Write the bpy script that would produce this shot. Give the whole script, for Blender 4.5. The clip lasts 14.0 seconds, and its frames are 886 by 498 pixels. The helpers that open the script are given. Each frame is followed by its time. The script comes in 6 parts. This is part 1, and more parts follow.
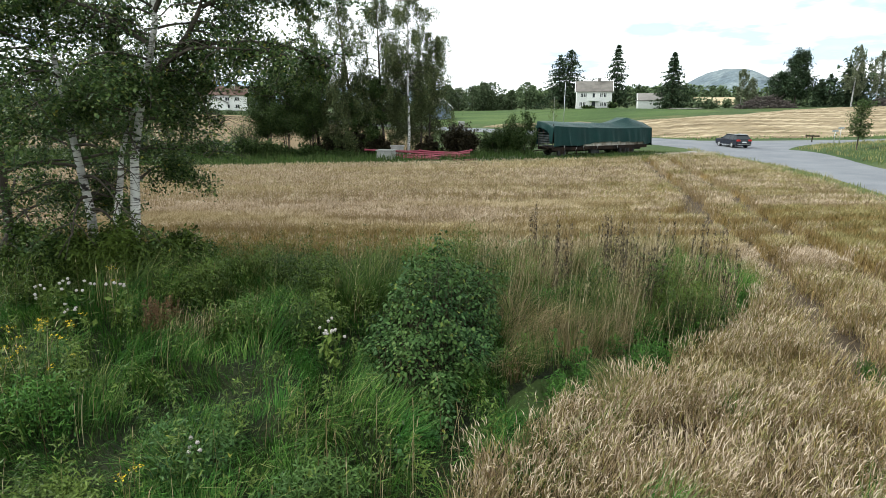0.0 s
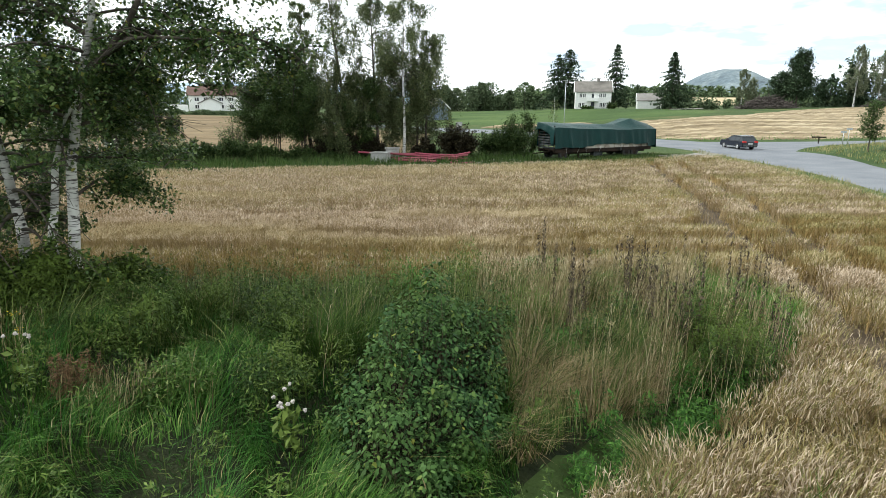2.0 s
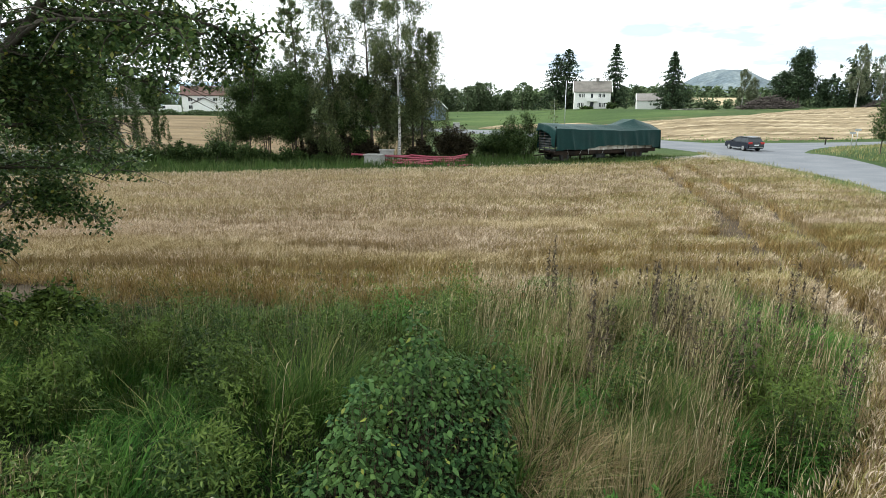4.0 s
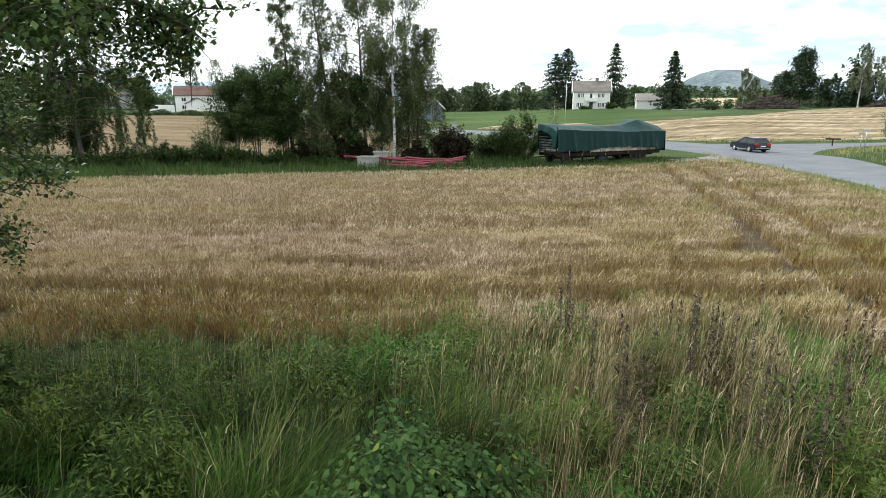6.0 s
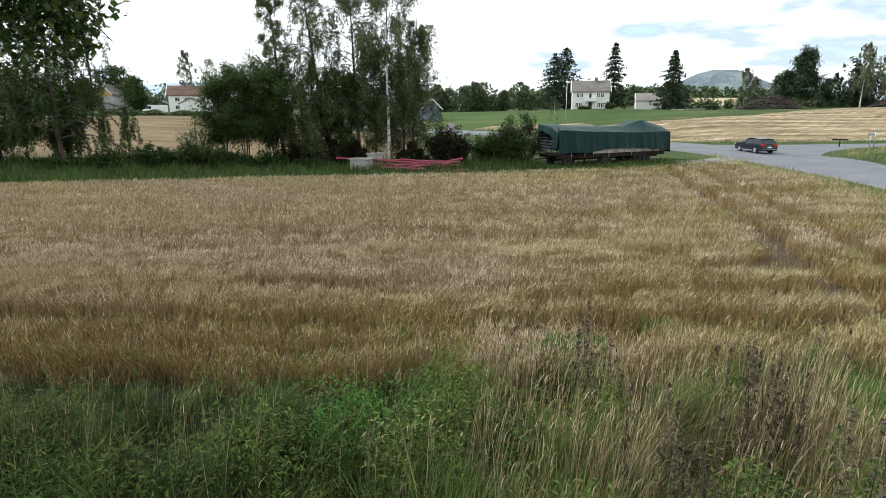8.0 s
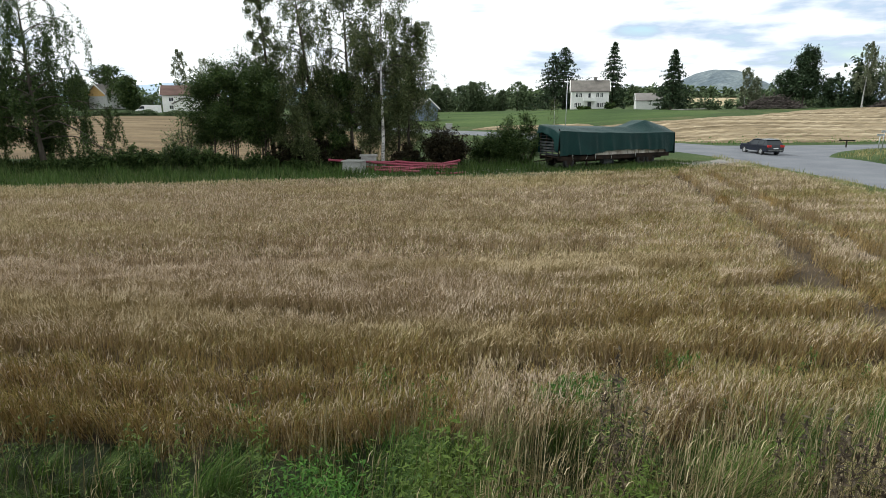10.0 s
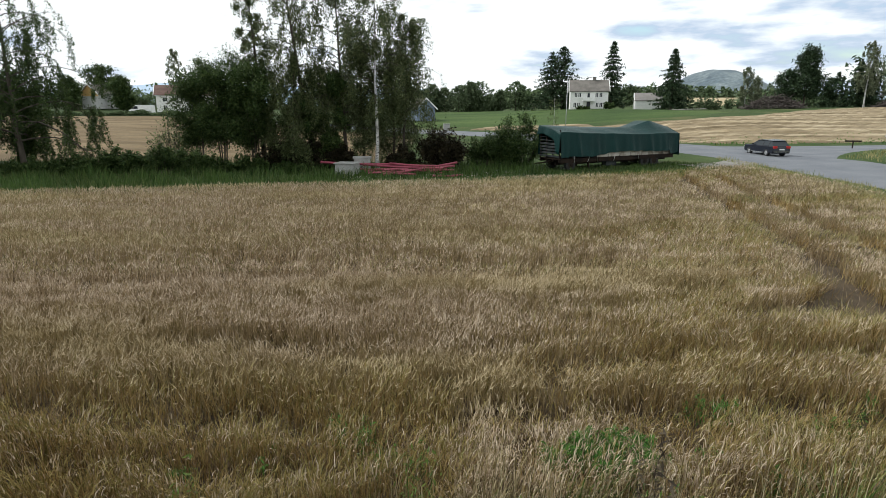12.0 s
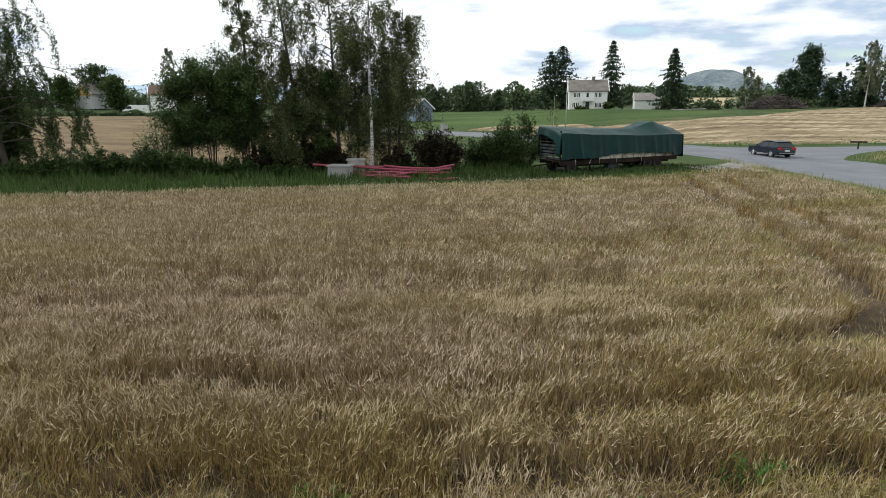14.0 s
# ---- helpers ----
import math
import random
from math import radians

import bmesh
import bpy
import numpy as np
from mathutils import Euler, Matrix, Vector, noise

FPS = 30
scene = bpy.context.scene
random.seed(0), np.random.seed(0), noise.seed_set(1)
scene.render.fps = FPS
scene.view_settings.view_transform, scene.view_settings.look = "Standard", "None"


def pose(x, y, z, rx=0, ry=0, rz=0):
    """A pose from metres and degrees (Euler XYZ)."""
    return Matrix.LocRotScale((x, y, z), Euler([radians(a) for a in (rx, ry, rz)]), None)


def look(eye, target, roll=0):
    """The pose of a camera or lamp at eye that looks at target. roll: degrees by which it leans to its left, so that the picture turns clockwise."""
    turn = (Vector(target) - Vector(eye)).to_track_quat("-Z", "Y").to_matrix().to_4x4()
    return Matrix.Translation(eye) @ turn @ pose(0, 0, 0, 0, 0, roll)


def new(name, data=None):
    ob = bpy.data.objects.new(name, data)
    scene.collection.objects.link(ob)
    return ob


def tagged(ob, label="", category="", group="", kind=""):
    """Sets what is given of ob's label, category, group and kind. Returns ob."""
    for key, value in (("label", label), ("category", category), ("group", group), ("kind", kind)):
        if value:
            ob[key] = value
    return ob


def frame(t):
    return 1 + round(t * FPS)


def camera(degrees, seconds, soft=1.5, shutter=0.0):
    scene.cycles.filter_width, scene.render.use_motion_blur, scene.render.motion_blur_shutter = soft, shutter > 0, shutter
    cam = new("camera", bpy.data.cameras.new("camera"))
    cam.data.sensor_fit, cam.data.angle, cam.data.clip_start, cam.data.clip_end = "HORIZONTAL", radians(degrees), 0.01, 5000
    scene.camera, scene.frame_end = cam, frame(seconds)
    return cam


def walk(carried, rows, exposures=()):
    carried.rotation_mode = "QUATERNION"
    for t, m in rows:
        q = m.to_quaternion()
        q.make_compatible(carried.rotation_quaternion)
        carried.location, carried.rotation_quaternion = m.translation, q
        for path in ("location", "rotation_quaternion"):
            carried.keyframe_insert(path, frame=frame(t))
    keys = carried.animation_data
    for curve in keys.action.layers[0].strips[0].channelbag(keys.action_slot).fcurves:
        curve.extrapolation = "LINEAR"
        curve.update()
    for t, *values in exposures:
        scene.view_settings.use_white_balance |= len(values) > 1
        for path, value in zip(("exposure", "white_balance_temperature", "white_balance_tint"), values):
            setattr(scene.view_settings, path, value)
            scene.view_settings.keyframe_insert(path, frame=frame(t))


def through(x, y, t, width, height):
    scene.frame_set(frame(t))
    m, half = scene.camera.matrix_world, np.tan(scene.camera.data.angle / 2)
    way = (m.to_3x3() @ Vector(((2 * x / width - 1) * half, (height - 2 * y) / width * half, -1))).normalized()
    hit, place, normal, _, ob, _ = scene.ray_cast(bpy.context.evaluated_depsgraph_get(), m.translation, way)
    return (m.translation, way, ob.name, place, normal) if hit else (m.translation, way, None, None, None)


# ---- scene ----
# Metres: x to the right, y ahead along the flight, z up; the barley field lies at z = 0.
cam = camera(74.0, 14.0, soft=0.75)
ROWS = [
    (0.0, 0.000, 0.000, 4.900, 0.000, -13.823, 0.000),
    (0.5, 0.017, 0.550, 4.906, -0.058, -13.815, 0.003),
    (1.0, 0.037, 1.099, 4.911, -0.115, -13.807, 0.005),
    (1.5, 0.057, 1.647, 4.914, -0.172, -13.799, 0.008),
    (2.0, 0.080, 2.194, 4.915, -0.229, -13.792, 0.010),
    (2.5, 0.104, 2.738, 4.914, -0.284, -13.785, 0.012),
    (3.0, 0.130, 3.279, 4.912, -0.340, -13.779, 0.015),
    (3.5, 0.157, 3.818, 4.909, -0.394, -13.773, 0.017),
    (4.0, 0.185, 4.352, 4.905, -0.449, -13.768, 0.019),
    (4.5, 0.215, 4.883, 4.900, -0.502, -13.763, 0.022),
    (5.0, 0.245, 5.409, 4.895, -0.555, -13.758, 0.024),
    (5.5, 0.277, 5.929, 4.889, -0.608, -13.754, 0.026),
    (6.0, 0.310, 6.444, 4.883, -0.660, -13.751, 0.029),
    (6.5, 0.343, 6.953, 4.876, -0.711, -13.748, 0.031),
    (7.0, 0.377, 7.455, 4.870, -0.762, -13.745, 0.033),
    (7.5, 0.412, 7.949, 4.863, -0.812, -13.743, 0.035),
    (8.0, 0.448, 8.436, 4.857, -0.862, -13.741, 0.037),
    (8.5, 0.483, 8.915, 4.852, -0.911, -13.739, 0.039),
    (9.0, 0.520, 9.386, 4.847, -0.960, -13.738, 0.041),
    (9.5, 0.556, 9.847, 4.844, -1.008, -13.738, 0.043),
    (10.0, 0.593, 10.298, 4.841, -1.056, -13.738, 0.045),
    (10.5, 0.630, 10.739, 4.839, -1.103, -13.738, 0.047),
    (11.0, 0.667, 11.169, 4.839, -1.149, -13.739, 0.049),
    (11.5, 0.704, 11.589, 4.840, -1.195, -13.740, 0.051),
    (12.0, 0.741, 11.996, 4.843, -1.241, -13.742, 0.053),
    (12.5, 0.778, 12.392, 4.848, -1.286, -13.744, 0.055),
    (13.0, 0.814, 12.775, 4.855, -1.330, -13.747, 0.057),
    (13.5, 0.850, 13.144, 4.864, -1.374, -13.750, 0.059),
    (14.0, 0.885, 13.500, 4.875, -1.417, -13.753, 0.060),
]
walk(cam, [(t, pose(x, y, z, 90 + pitch, roll, yaw)) for t, x, y, z, yaw, pitch, roll in ROWS],
     exposures=[(0.0, 1.02, 6300, 2), (3.0, 1.05, 6300, 2), (5.5, 0.99, 6300, 3), (8.0, 0.74, 6300, 4), (10.5, 0.5, 6350, 4), (14.0, 0.4, 6350, 5)])

# ---- light ----
SUN_ELEVATION, SUN_AZIMUTH = 44.0, -68.0          # degrees; azimuth from +y towards +x
sky_world = bpy.data.worlds.new("sky")
scene.world = sky_world
sky_world.use_nodes = True


def build_sky():
    nt = sky_world.node_tree
    nt.nodes.clear()
    n, link = nt.nodes.new, nt.links.new
    out = n("ShaderNodeOutputWorld")
    sky = n("ShaderNodeTexSky")
    sky.sky_type, sky.sun_disc = "NISHITA", False
    sky.sun_elevation, sky.sun_rotation = radians(SUN_ELEVATION), radians(SUN_AZIMUTH)
    blue = n("ShaderNodeBackground")
    blue.inputs["Strength"].default_value = 0.13
    link(sky.outputs[0], blue.inputs["Color"])
    co = n("ShaderNodeTexCoord")
    mp = n("ShaderNodeMapping")
    mp.inputs["Scale"].default_value = (1.0, 1.0, 4.2)
    mp.inputs["Location"].default_value = (0.6, 2.2, 1.1)
    link(co.outputs["Generated"], mp.inputs["Vector"])
    no = n("ShaderNodeTexNoise")
    no.inputs["Scale"].default_value = 6.5
    no.inputs["Detail"].default_value = 7.0
    no.inputs["Roughness"].default_value = 0.52
    link(mp.outputs[0], no.inputs["Vector"])
    ramp = n("ShaderNodeValToRGB")
    ramp.color_ramp.elements[0].position, ramp.color_ramp.elements[1].position = 0.32, 0.44
    shade = n("ShaderNodeValToRGB")
    shade.color_ramp.elements[0].position, shade.color_ramp.elements[0].color = 0.42, (0.5, 0.58, 0.74, 1)
    shade.color_ramp.elements[1].position, shade.color_ramp.elements[1].color = 0.56, (0.97, 0.98, 1.0, 1)
    cloud = n("ShaderNodeBackground")
    cloud.inputs["Strength"].default_value = CLOUD
    link(shade.outputs[0], cloud.inputs["Color"])
    mix = n("ShaderNodeMixShader")
    # clouds break up over the hills ahead on the right
    far = n("ShaderNodeVectorMath")
    far.operation = "DISTANCE"
    flat = n("ShaderNodeMapping")
    flat.inputs["Scale"].default_value = (1.0, 1.0, 4.4)
    link(co.outputs["Generated"], flat.inputs["Vector"])
    link(flat.outputs[0], far.inputs[0])
    far.inputs[1].default_value = (math.sin(radians(29)), math.cos(radians(29)), 4.4 * 0.068)
    open_sky = n("ShaderNodeMapRange")
    open_sky.inputs[1].default_value, open_sky.inputs[2].default_value = 0.1, 0.5
    open_sky.inputs[3].default_value, open_sky.inputs[4].default_value = -0.035, 0.14
    link(far.outputs["Value"], open_sky.inputs[0])
    lift = n("ShaderNodeMath")
    lift.operation = "ADD"
    link(no.outputs["Fac"], lift.inputs[0])
    link(open_sky.outputs[0], lift.inputs[1])
    link(lift.outputs[0], ramp.inputs["Fac"])
    link(lift.outputs[0], shade.inputs["Fac"])
    link(ramp.outputs[0], mix.inputs[0])
    link(blue.outputs[0], mix.inputs[1])
    link(cloud.outputs[0], mix.inputs[2])
    link(mix.outputs[0], out.inputs["Surface"])


CLOUD = 0.86
build_sky()
sun_data = bpy.data.lights.new("sun", "SUN")
sun_data.energy, sun_data.angle, sun_data.color = 2.4, radians(10), (1.0, 0.98, 0.95)
sun = new("sun", sun_data)
_a, _e = radians(SUN_AZIMUTH), radians(SUN_ELEVATION)
sun.matrix_world = look((60 * math.sin(_a) * math.cos(_e), 60 * math.cos(_a) * math.cos(_e), 60 * math.sin(_e)), (0, 0, 0))

# ---- materials ----
def shader(name, rough=0.8, spec=0.3, metal=0.0):
    m = bpy.data.materials.new(name)
    m.use_nodes = True
    nt = m.node_tree
    b = nt.nodes["Principled BSDF"]
    b.inputs["Roughness"].default_value = rough
    b.inputs["Specular IOR Level"].default_value = spec
    b.inputs["Metallic"].default_value = metal
    return m, nt, b


def ramp_node(nt, stops):
    r = nt.nodes.new("ShaderNodeValToRGB")
    while len(r.color_ramp.elements) < len(stops):
        r.color_ramp.elements.new(0.5)
    for e, (p, c) in zip(r.color_ramp.elements, stops):
        e.position, e.color = p, (*c, 1)
    return r


def noise_node(nt, scale, stretch=(1, 1, 1), detail=5.0, turn=0.0, generated=False):
    co = nt.nodes.new("ShaderNodeNewGeometry" if not generated else "ShaderNodeTexCoord")
    mp = nt.nodes.new("ShaderNodeMapping")
    mp.inputs["Scale"].default_value = stretch
    mp.inputs["Rotation"].default_value = (0, 0, radians(turn))
    nt.links.new(co.outputs["Object" if generated else "Position"], mp.inputs["Vector"])
    no = nt.nodes.new("ShaderNodeTexNoise")
    no.inputs["Scale"].default_value = scale
    no.inputs["Detail"].default_value = detail
    nt.links.new(mp.outputs[0], no.inputs["Vector"])
    return no


def mix_node(nt, fac, a, b, mode="MIX"):
    x = nt.nodes.new("ShaderNodeMix")
    x.data_type, x.blend_type = "RGBA", mode
    for sock, val in ((x.inputs[0], fac), (x.inputs[6], a), (x.inputs[7], b)):
        if hasattr(val, "is_output"):
            nt.links.new(val, sock)
        elif isinstance(val, tuple):
            sock.default_value = (*val, 1)
        else:
            sock.default_value = val
    return x.outputs[2]


def surface(name, stops, scale=3.0, fine=40.0, rough=0.8, bump=0.3, bump_size=0.02, stretch=(1, 1, 1), spec=0.15, metal=0.0, turn=0.0, grain=0.35):
    """A plain matt surface: colour from two scales of noise, and a fine relief."""
    m, nt, b = shader(name, rough, spec, metal)
    big, small = noise_node(nt, scale, stretch, 5, turn), noise_node(nt, fine, stretch, 4, turn)
    r = ramp_node(nt, stops)
    nt.links.new(big.outputs["Fac"], r.inputs["Fac"])
    g = ramp_node(nt, [(0.3, (0.55, 0.55, 0.55)), (0.7, (1.35, 1.35, 1.35))])
    nt.links.new(small.outputs["Fac"], g.inputs["Fac"])
    nt.links.new(mix_node(nt, grain, r.outputs[0], g.outputs[0], "MULTIPLY"), b.inputs["Base Color"])
    bp = nt.nodes.new("ShaderNodeBump")
    bp.inputs["Strength"].default_value, bp.inputs["Distance"].default_value = bump, bump_size
    nt.links.new(small.outputs["Fac"], bp.inputs["Height"])
    nt.links.new(bp.outputs[0], b.inputs["Normal"])
    return m


def leafy(name, stops, patch=None, patch_scale=0.4, patch_stretch=(1, 1, 1), through=0.14, rough=0.6, spec=0.08, patch_turn=0.0, patch_span=(0.42, 0.6)):
    """Leaves and stalks: one colour a piece, drifting in patches, and letting some light through."""
    m, nt, b = shader(name, rough, spec)
    geo = nt.nodes.new("ShaderNodeNewGeometry")
    r = ramp_node(nt, stops)
    nt.links.new(geo.outputs["Random Per Island"], r.inputs["Fac"])
    col = r.outputs[0]
    if patch:
        no = noise_node(nt, patch_scale, patch_stretch, 4, patch_turn)
        f = ramp_node(nt, [(patch_span[0], (0, 0, 0)), (patch_span[1], (1, 1, 1))])
        nt.links.new(no.outputs["Fac"], f.inputs["Fac"])
        col = mix_node(nt, f.outputs[0], col, mix_node(nt, 0.6, col, patch))
    nt.links.new(col, b.inputs["Base Color"])
    tr = nt.nodes.new("ShaderNodeBsdfTranslucent")
    nt.links.new(col, tr.inputs["Color"])
    mx = nt.nodes.new("ShaderNodeMixShader")
    mx.inputs[0].default_value = through
    nt.links.new(b.outputs[0], mx.inputs[1])
    nt.links.new(tr.outputs[0], mx.inputs[2])
    nt.links.new(mx.outputs[0], nt.nodes["Material Output"].inputs["Surface"])
    return m


def plain(name, colour, rough=0.6, spec=0.4, metal=0.0, wear=0.18, scale=6.0):
    lo = tuple(c * (1 - wear) for c in colour)
    hi = tuple(min(1, c * (1 + wear)) for c in colour)
    return surface(name, [(0.35, lo), (0.65, hi)], scale, scale * 9, rough, 0.12, 0.01, spec=spec, metal=metal, grain=0.2)


def birch_bark():
    m, nt, b = shader("birch_bark", 0.75, 0.15)
    bands = noise_node(nt, 5.0, (0.7, 0.7, 6.0), 4)
    scars = noise_node(nt, 2.4, (1.2, 1.2, 2.6), 3)
    patch = noise_node(nt, 2.2, (1, 1, 0.8), 5)
    f = ramp_node(nt, [(0.54, (0, 0, 0)), (0.63, (1, 1, 1))])
    nt.links.new(bands.outputs["Fac"], f.inputs["Fac"])
    g = ramp_node(nt, [(0.6, (0, 0, 0)), (0.66, (1, 1, 1))])
    nt.links.new(scars.outputs["Fac"], g.inputs["Fac"])
    w = ramp_node(nt, [(0.35, (0.33, 0.32, 0.3)), (0.65, (0.62, 0.61, 0.58))])
    nt.links.new(patch.outputs["Fac"], w.inputs["Fac"])
    marked = mix_node(nt, f.outputs[0], w.outputs[0], (0.07, 0.06, 0.055))
    nt.links.new(mix_node(nt, g.outputs[0], marked, (0.03, 0.027, 0.025)), b.inputs["Base Color"])
    bp = nt.nodes.new("ShaderNodeBump")
    bp.inputs["Strength"].default_value, bp.inputs["Distance"].default_value = 0.5, 0.02
    nt.links.new(bands.outputs["Fac"], bp.inputs["Height"])
    nt.links.new(bp.outputs[0], b.inputs["Normal"])
    return m


def glass_pane(name):
    m, nt, b = shader(name, 0.15, 0.25)
    b.inputs["Base Color"].default_value = (0.02, 0.025, 0.03, 1)
    return m


M = {}
M["soil"] = surface("soil", [(0.35, (0.04, 0.029, 0.019)), (0.65, (0.09, 0.066, 0.042))], 1.2, 22, 0.95, 0.8, 0.05)
M["grassland"] = surface("grassland", [(0.3, (0.024, 0.045, 0.012)), (0.55, (0.045, 0.068, 0.019)), (0.75, (0.1, 0.095, 0.04))], 0.12, 9, 0.95, 0.8, 0.08)
M["lawn"] = surface("lawn", [(0.3, (0.024, 0.047, 0.01)), (0.5, (0.043, 0.074, 0.017)), (0.7, (0.07, 0.1, 0.028))], 0.11, 2.5, 0.95, 0.8, 0.1, stretch=(0.35, 1, 1), grain=0.5)
M["stubble"] = surface("stubble", [(0.34, (0.15, 0.115, 0.07)), (0.5, (0.25, 0.195, 0.125)), (0.66, (0.36, 0.295, 0.2))], 0.9, 6, 0.95, 0.7, 0.1, stretch=(0.1, 1.3, 1), grain=0.55)
def straw_rows(m):
    """Pale lines of cut straw over darker stubble."""
    nt = m.node_tree
    b = nt.nodes["Principled BSDF"]
    was = b.inputs["Base Color"].links[0].from_socket
    geo, mp, wv = nt.nodes.new("ShaderNodeNewGeometry"), nt.nodes.new("ShaderNodeMapping"), nt.nodes.new("ShaderNodeTexWave")
    mp.inputs["Rotation"].default_value = (0, 0, radians(5.7))
    nt.links.new(geo.outputs["Position"], mp.inputs["Vector"])
    nt.links.new(mp.outputs[0], wv.inputs["Vector"])
    wv.bands_direction = "Y"
    wv.inputs["Scale"].default_value, wv.inputs["Distortion"].default_value = 0.075, 1.2
    wv.inputs["Detail"].default_value, wv.inputs["Detail Scale"].default_value = 3.0, 0.25
    r = ramp_node(nt, [(0.25, (0.72, 0.7, 0.66)), (0.6, (0.95, 0.95, 0.95)), (0.9, (1.1, 1.1, 1.08))])
    nt.links.new(wv.outputs["Fac"], r.inputs["Fac"])
    nt.links.new(mix_node(nt, 1.0, was, r.outputs[0], "MULTIPLY"), b.inputs["Base Color"])


straw_rows(M["stubble"])
M["old_stubble"] = surface("old_stubble", [(0.3, (0.1, 0.07, 0.036)), (0.5, (0.14, 0.1, 0.055)), (0.7, (0.19, 0.14, 0.08))], 0.3, 5, 0.95, 0.6, 0.08, stretch=(0.3, 1.2, 1), grain=0.4)
M["asphalt"] = surface("asphalt", [(0.3, (0.115, 0.12, 0.135)), (0.7, (0.16, 0.166, 0.18))], 0.35, 60, 0.85, 0.3, 0.01)
M["gravel"] = surface("gravel", [(0.3, (0.13, 0.12, 0.11)), (0.7, (0.24, 0.225, 0.2))], 0.9, 30, 0.95, 0.7, 0.03)
M["gold_straw"] = leafy("gold_straw", [(0.0, (0.11, 0.07, 0.023)), (0.5, (0.28, 0.185, 0.07)), (1.0, (0.44, 0.32, 0.14))], through=0.12)
M["straw"] = leafy("straw", [(0.0, (0.11, 0.076, 0.041)), (0.5, (0.31, 0.224, 0.132)), (1.0, (0.5, 0.39, 0.25))], (0.26, 0.2, 0.09), 0.3, (0.25, 1.0, 1), 0.15, 0.7)
M["pale_green_barley"] = leafy("pale_green_barley", [(0.0, (0.085, 0.08, 0.027)), (0.5, (0.2, 0.178, 0.07)), (1.0, (0.36, 0.315, 0.15))], through=0.15)
M["green_barley"] = leafy("green_barley", [(0.0, (0.08, 0.066, 0.017)), (0.5, (0.185, 0.148, 0.046)), (1.0, (0.32, 0.25, 0.1))], through=0.12)
M["ear"] = leafy("ear", [(0.0, (0.21, 0.157, 0.107)), (0.5, (0.45, 0.355, 0.255)), (1.0, (0.62, 0.515, 0.395))], (0.42, 0.345, 0.18), 0.3, (0.25, 1.0, 1), 0.2, 0.65, patch_span=(0.5, 0.64))
# plant litter, near black: shade of the hollows is put into the colour
M["shaded_litter"] = surface("shaded_litter", [(0.35, (0.01, 0.014, 0.006)), (0.65, (0.026, 0.032, 0.012))], 2.5, 25, 0.95, 0.9, 0.06)
M["grass"] = leafy("grass", [(0.0, (0.012, 0.034, 0.006)), (0.5, (0.048, 0.115, 0.018)), (0.9, (0.13, 0.25, 0.045)), (1.0, (0.36, 0.31, 0.14))], (0.04, 0.14, 0.025), 0.7, through=0.12, rough=0.5, spec=0.08)
M["olive_grass"] = leafy("olive_grass", [(0.0, (0.012, 0.024, 0.006)), (0.5, (0.05, 0.08, 0.018)), (0.88, (0.14, 0.19, 0.045)), (1.0, (0.36, 0.3, 0.16))], (0.045, 0.1, 0.016), 0.6, through=0.12, rough=0.5, spec=0.08)
M["bright_grass"] = leafy("bright_grass", [(0.0, (0.025, 0.075, 0.014)), (0.5, (0.065, 0.16, 0.028)), (1.0, (0.14, 0.26, 0.05))])
M["verge_grass"] = leafy("verge_grass", [(0.0, (0.08, 0.11, 0.035)), (0.5, (0.17, 0.2, 0.07)), (1.0, (0.38, 0.34, 0.17))], (0.34, 0.28, 0.14), 0.35)
M["dry_grass"] = leafy("dry_grass", [(0.0, (0.05, 0.055, 0.018)), (0.5, (0.22, 0.18, 0.07)), (1.0, (0.5, 0.4, 0.22))], (0.08, 0.12, 0.03), 1.6, through=0.25)
M["bleached_stalk"] = leafy("bleached_stalk", [(0.0, (0.07, 0.055, 0.025)), (0.6, (0.25, 0.2, 0.105)), (1.0, (0.5, 0.42, 0.27))], through=0.1)
M["weed_leaf"] = leafy("weed_leaf", [(0.0, (0.012, 0.027, 0.007)), (0.55, (0.042, 0.075, 0.017)), (1.0, (0.12, 0.165, 0.038))], (0.1, 0.14, 0.025), 0.8, through=0.12, rough=0.5, spec=0.08)
M["raspberry_leaf"] = leafy("raspberry_leaf", [(0.0, (0.012, 0.032, 0.011)), (0.5, (0.036, 0.084, 0.026)), (0.96, (0.085, 0.155, 0.048)), (1.0, (0.24, 0.25, 0.05))], (0.06, 0.1, 0.02), 1.1, rough=0.55)
M["nettle_leaf"] = leafy("nettle_leaf", [(0.0, (0.022, 0.065, 0.012)), (1.0, (0.08, 0.17, 0.03))])
M["mugwort"] = leafy("mugwort", [(0.0, (0.03, 0.023, 0.016)), (0.5, (0.065, 0.05, 0.034)), (1.0, (0.13, 0.105, 0.068))], through=0.15)
M["birch_leaf"] = leafy("birch_leaf", [(0.0, (0.022, 0.046, 0.014)), (0.5, (0.06, 0.105, 0.032)), (0.96, (0.15, 0.2, 0.065)), (1.0, (0.28, 0.25, 0.05))], through=0.3, rough=0.45, spec=0.2)
M["weeping_leaf"] = leafy("weeping_leaf", [(0.0, (0.045, 0.064, 0.028)), (0.5, (0.095, 0.12, 0.052)), (1.0, (0.17, 0.19, 0.085))], through=0.3)
M["pale_birch_leaf"] = leafy("pale_birch_leaf", [(0.0, (0.1, 0.12, 0.075)), (0.5, (0.16, 0.18, 0.11)), (1.0, (0.24, 0.26, 0.16))], through=0.35)
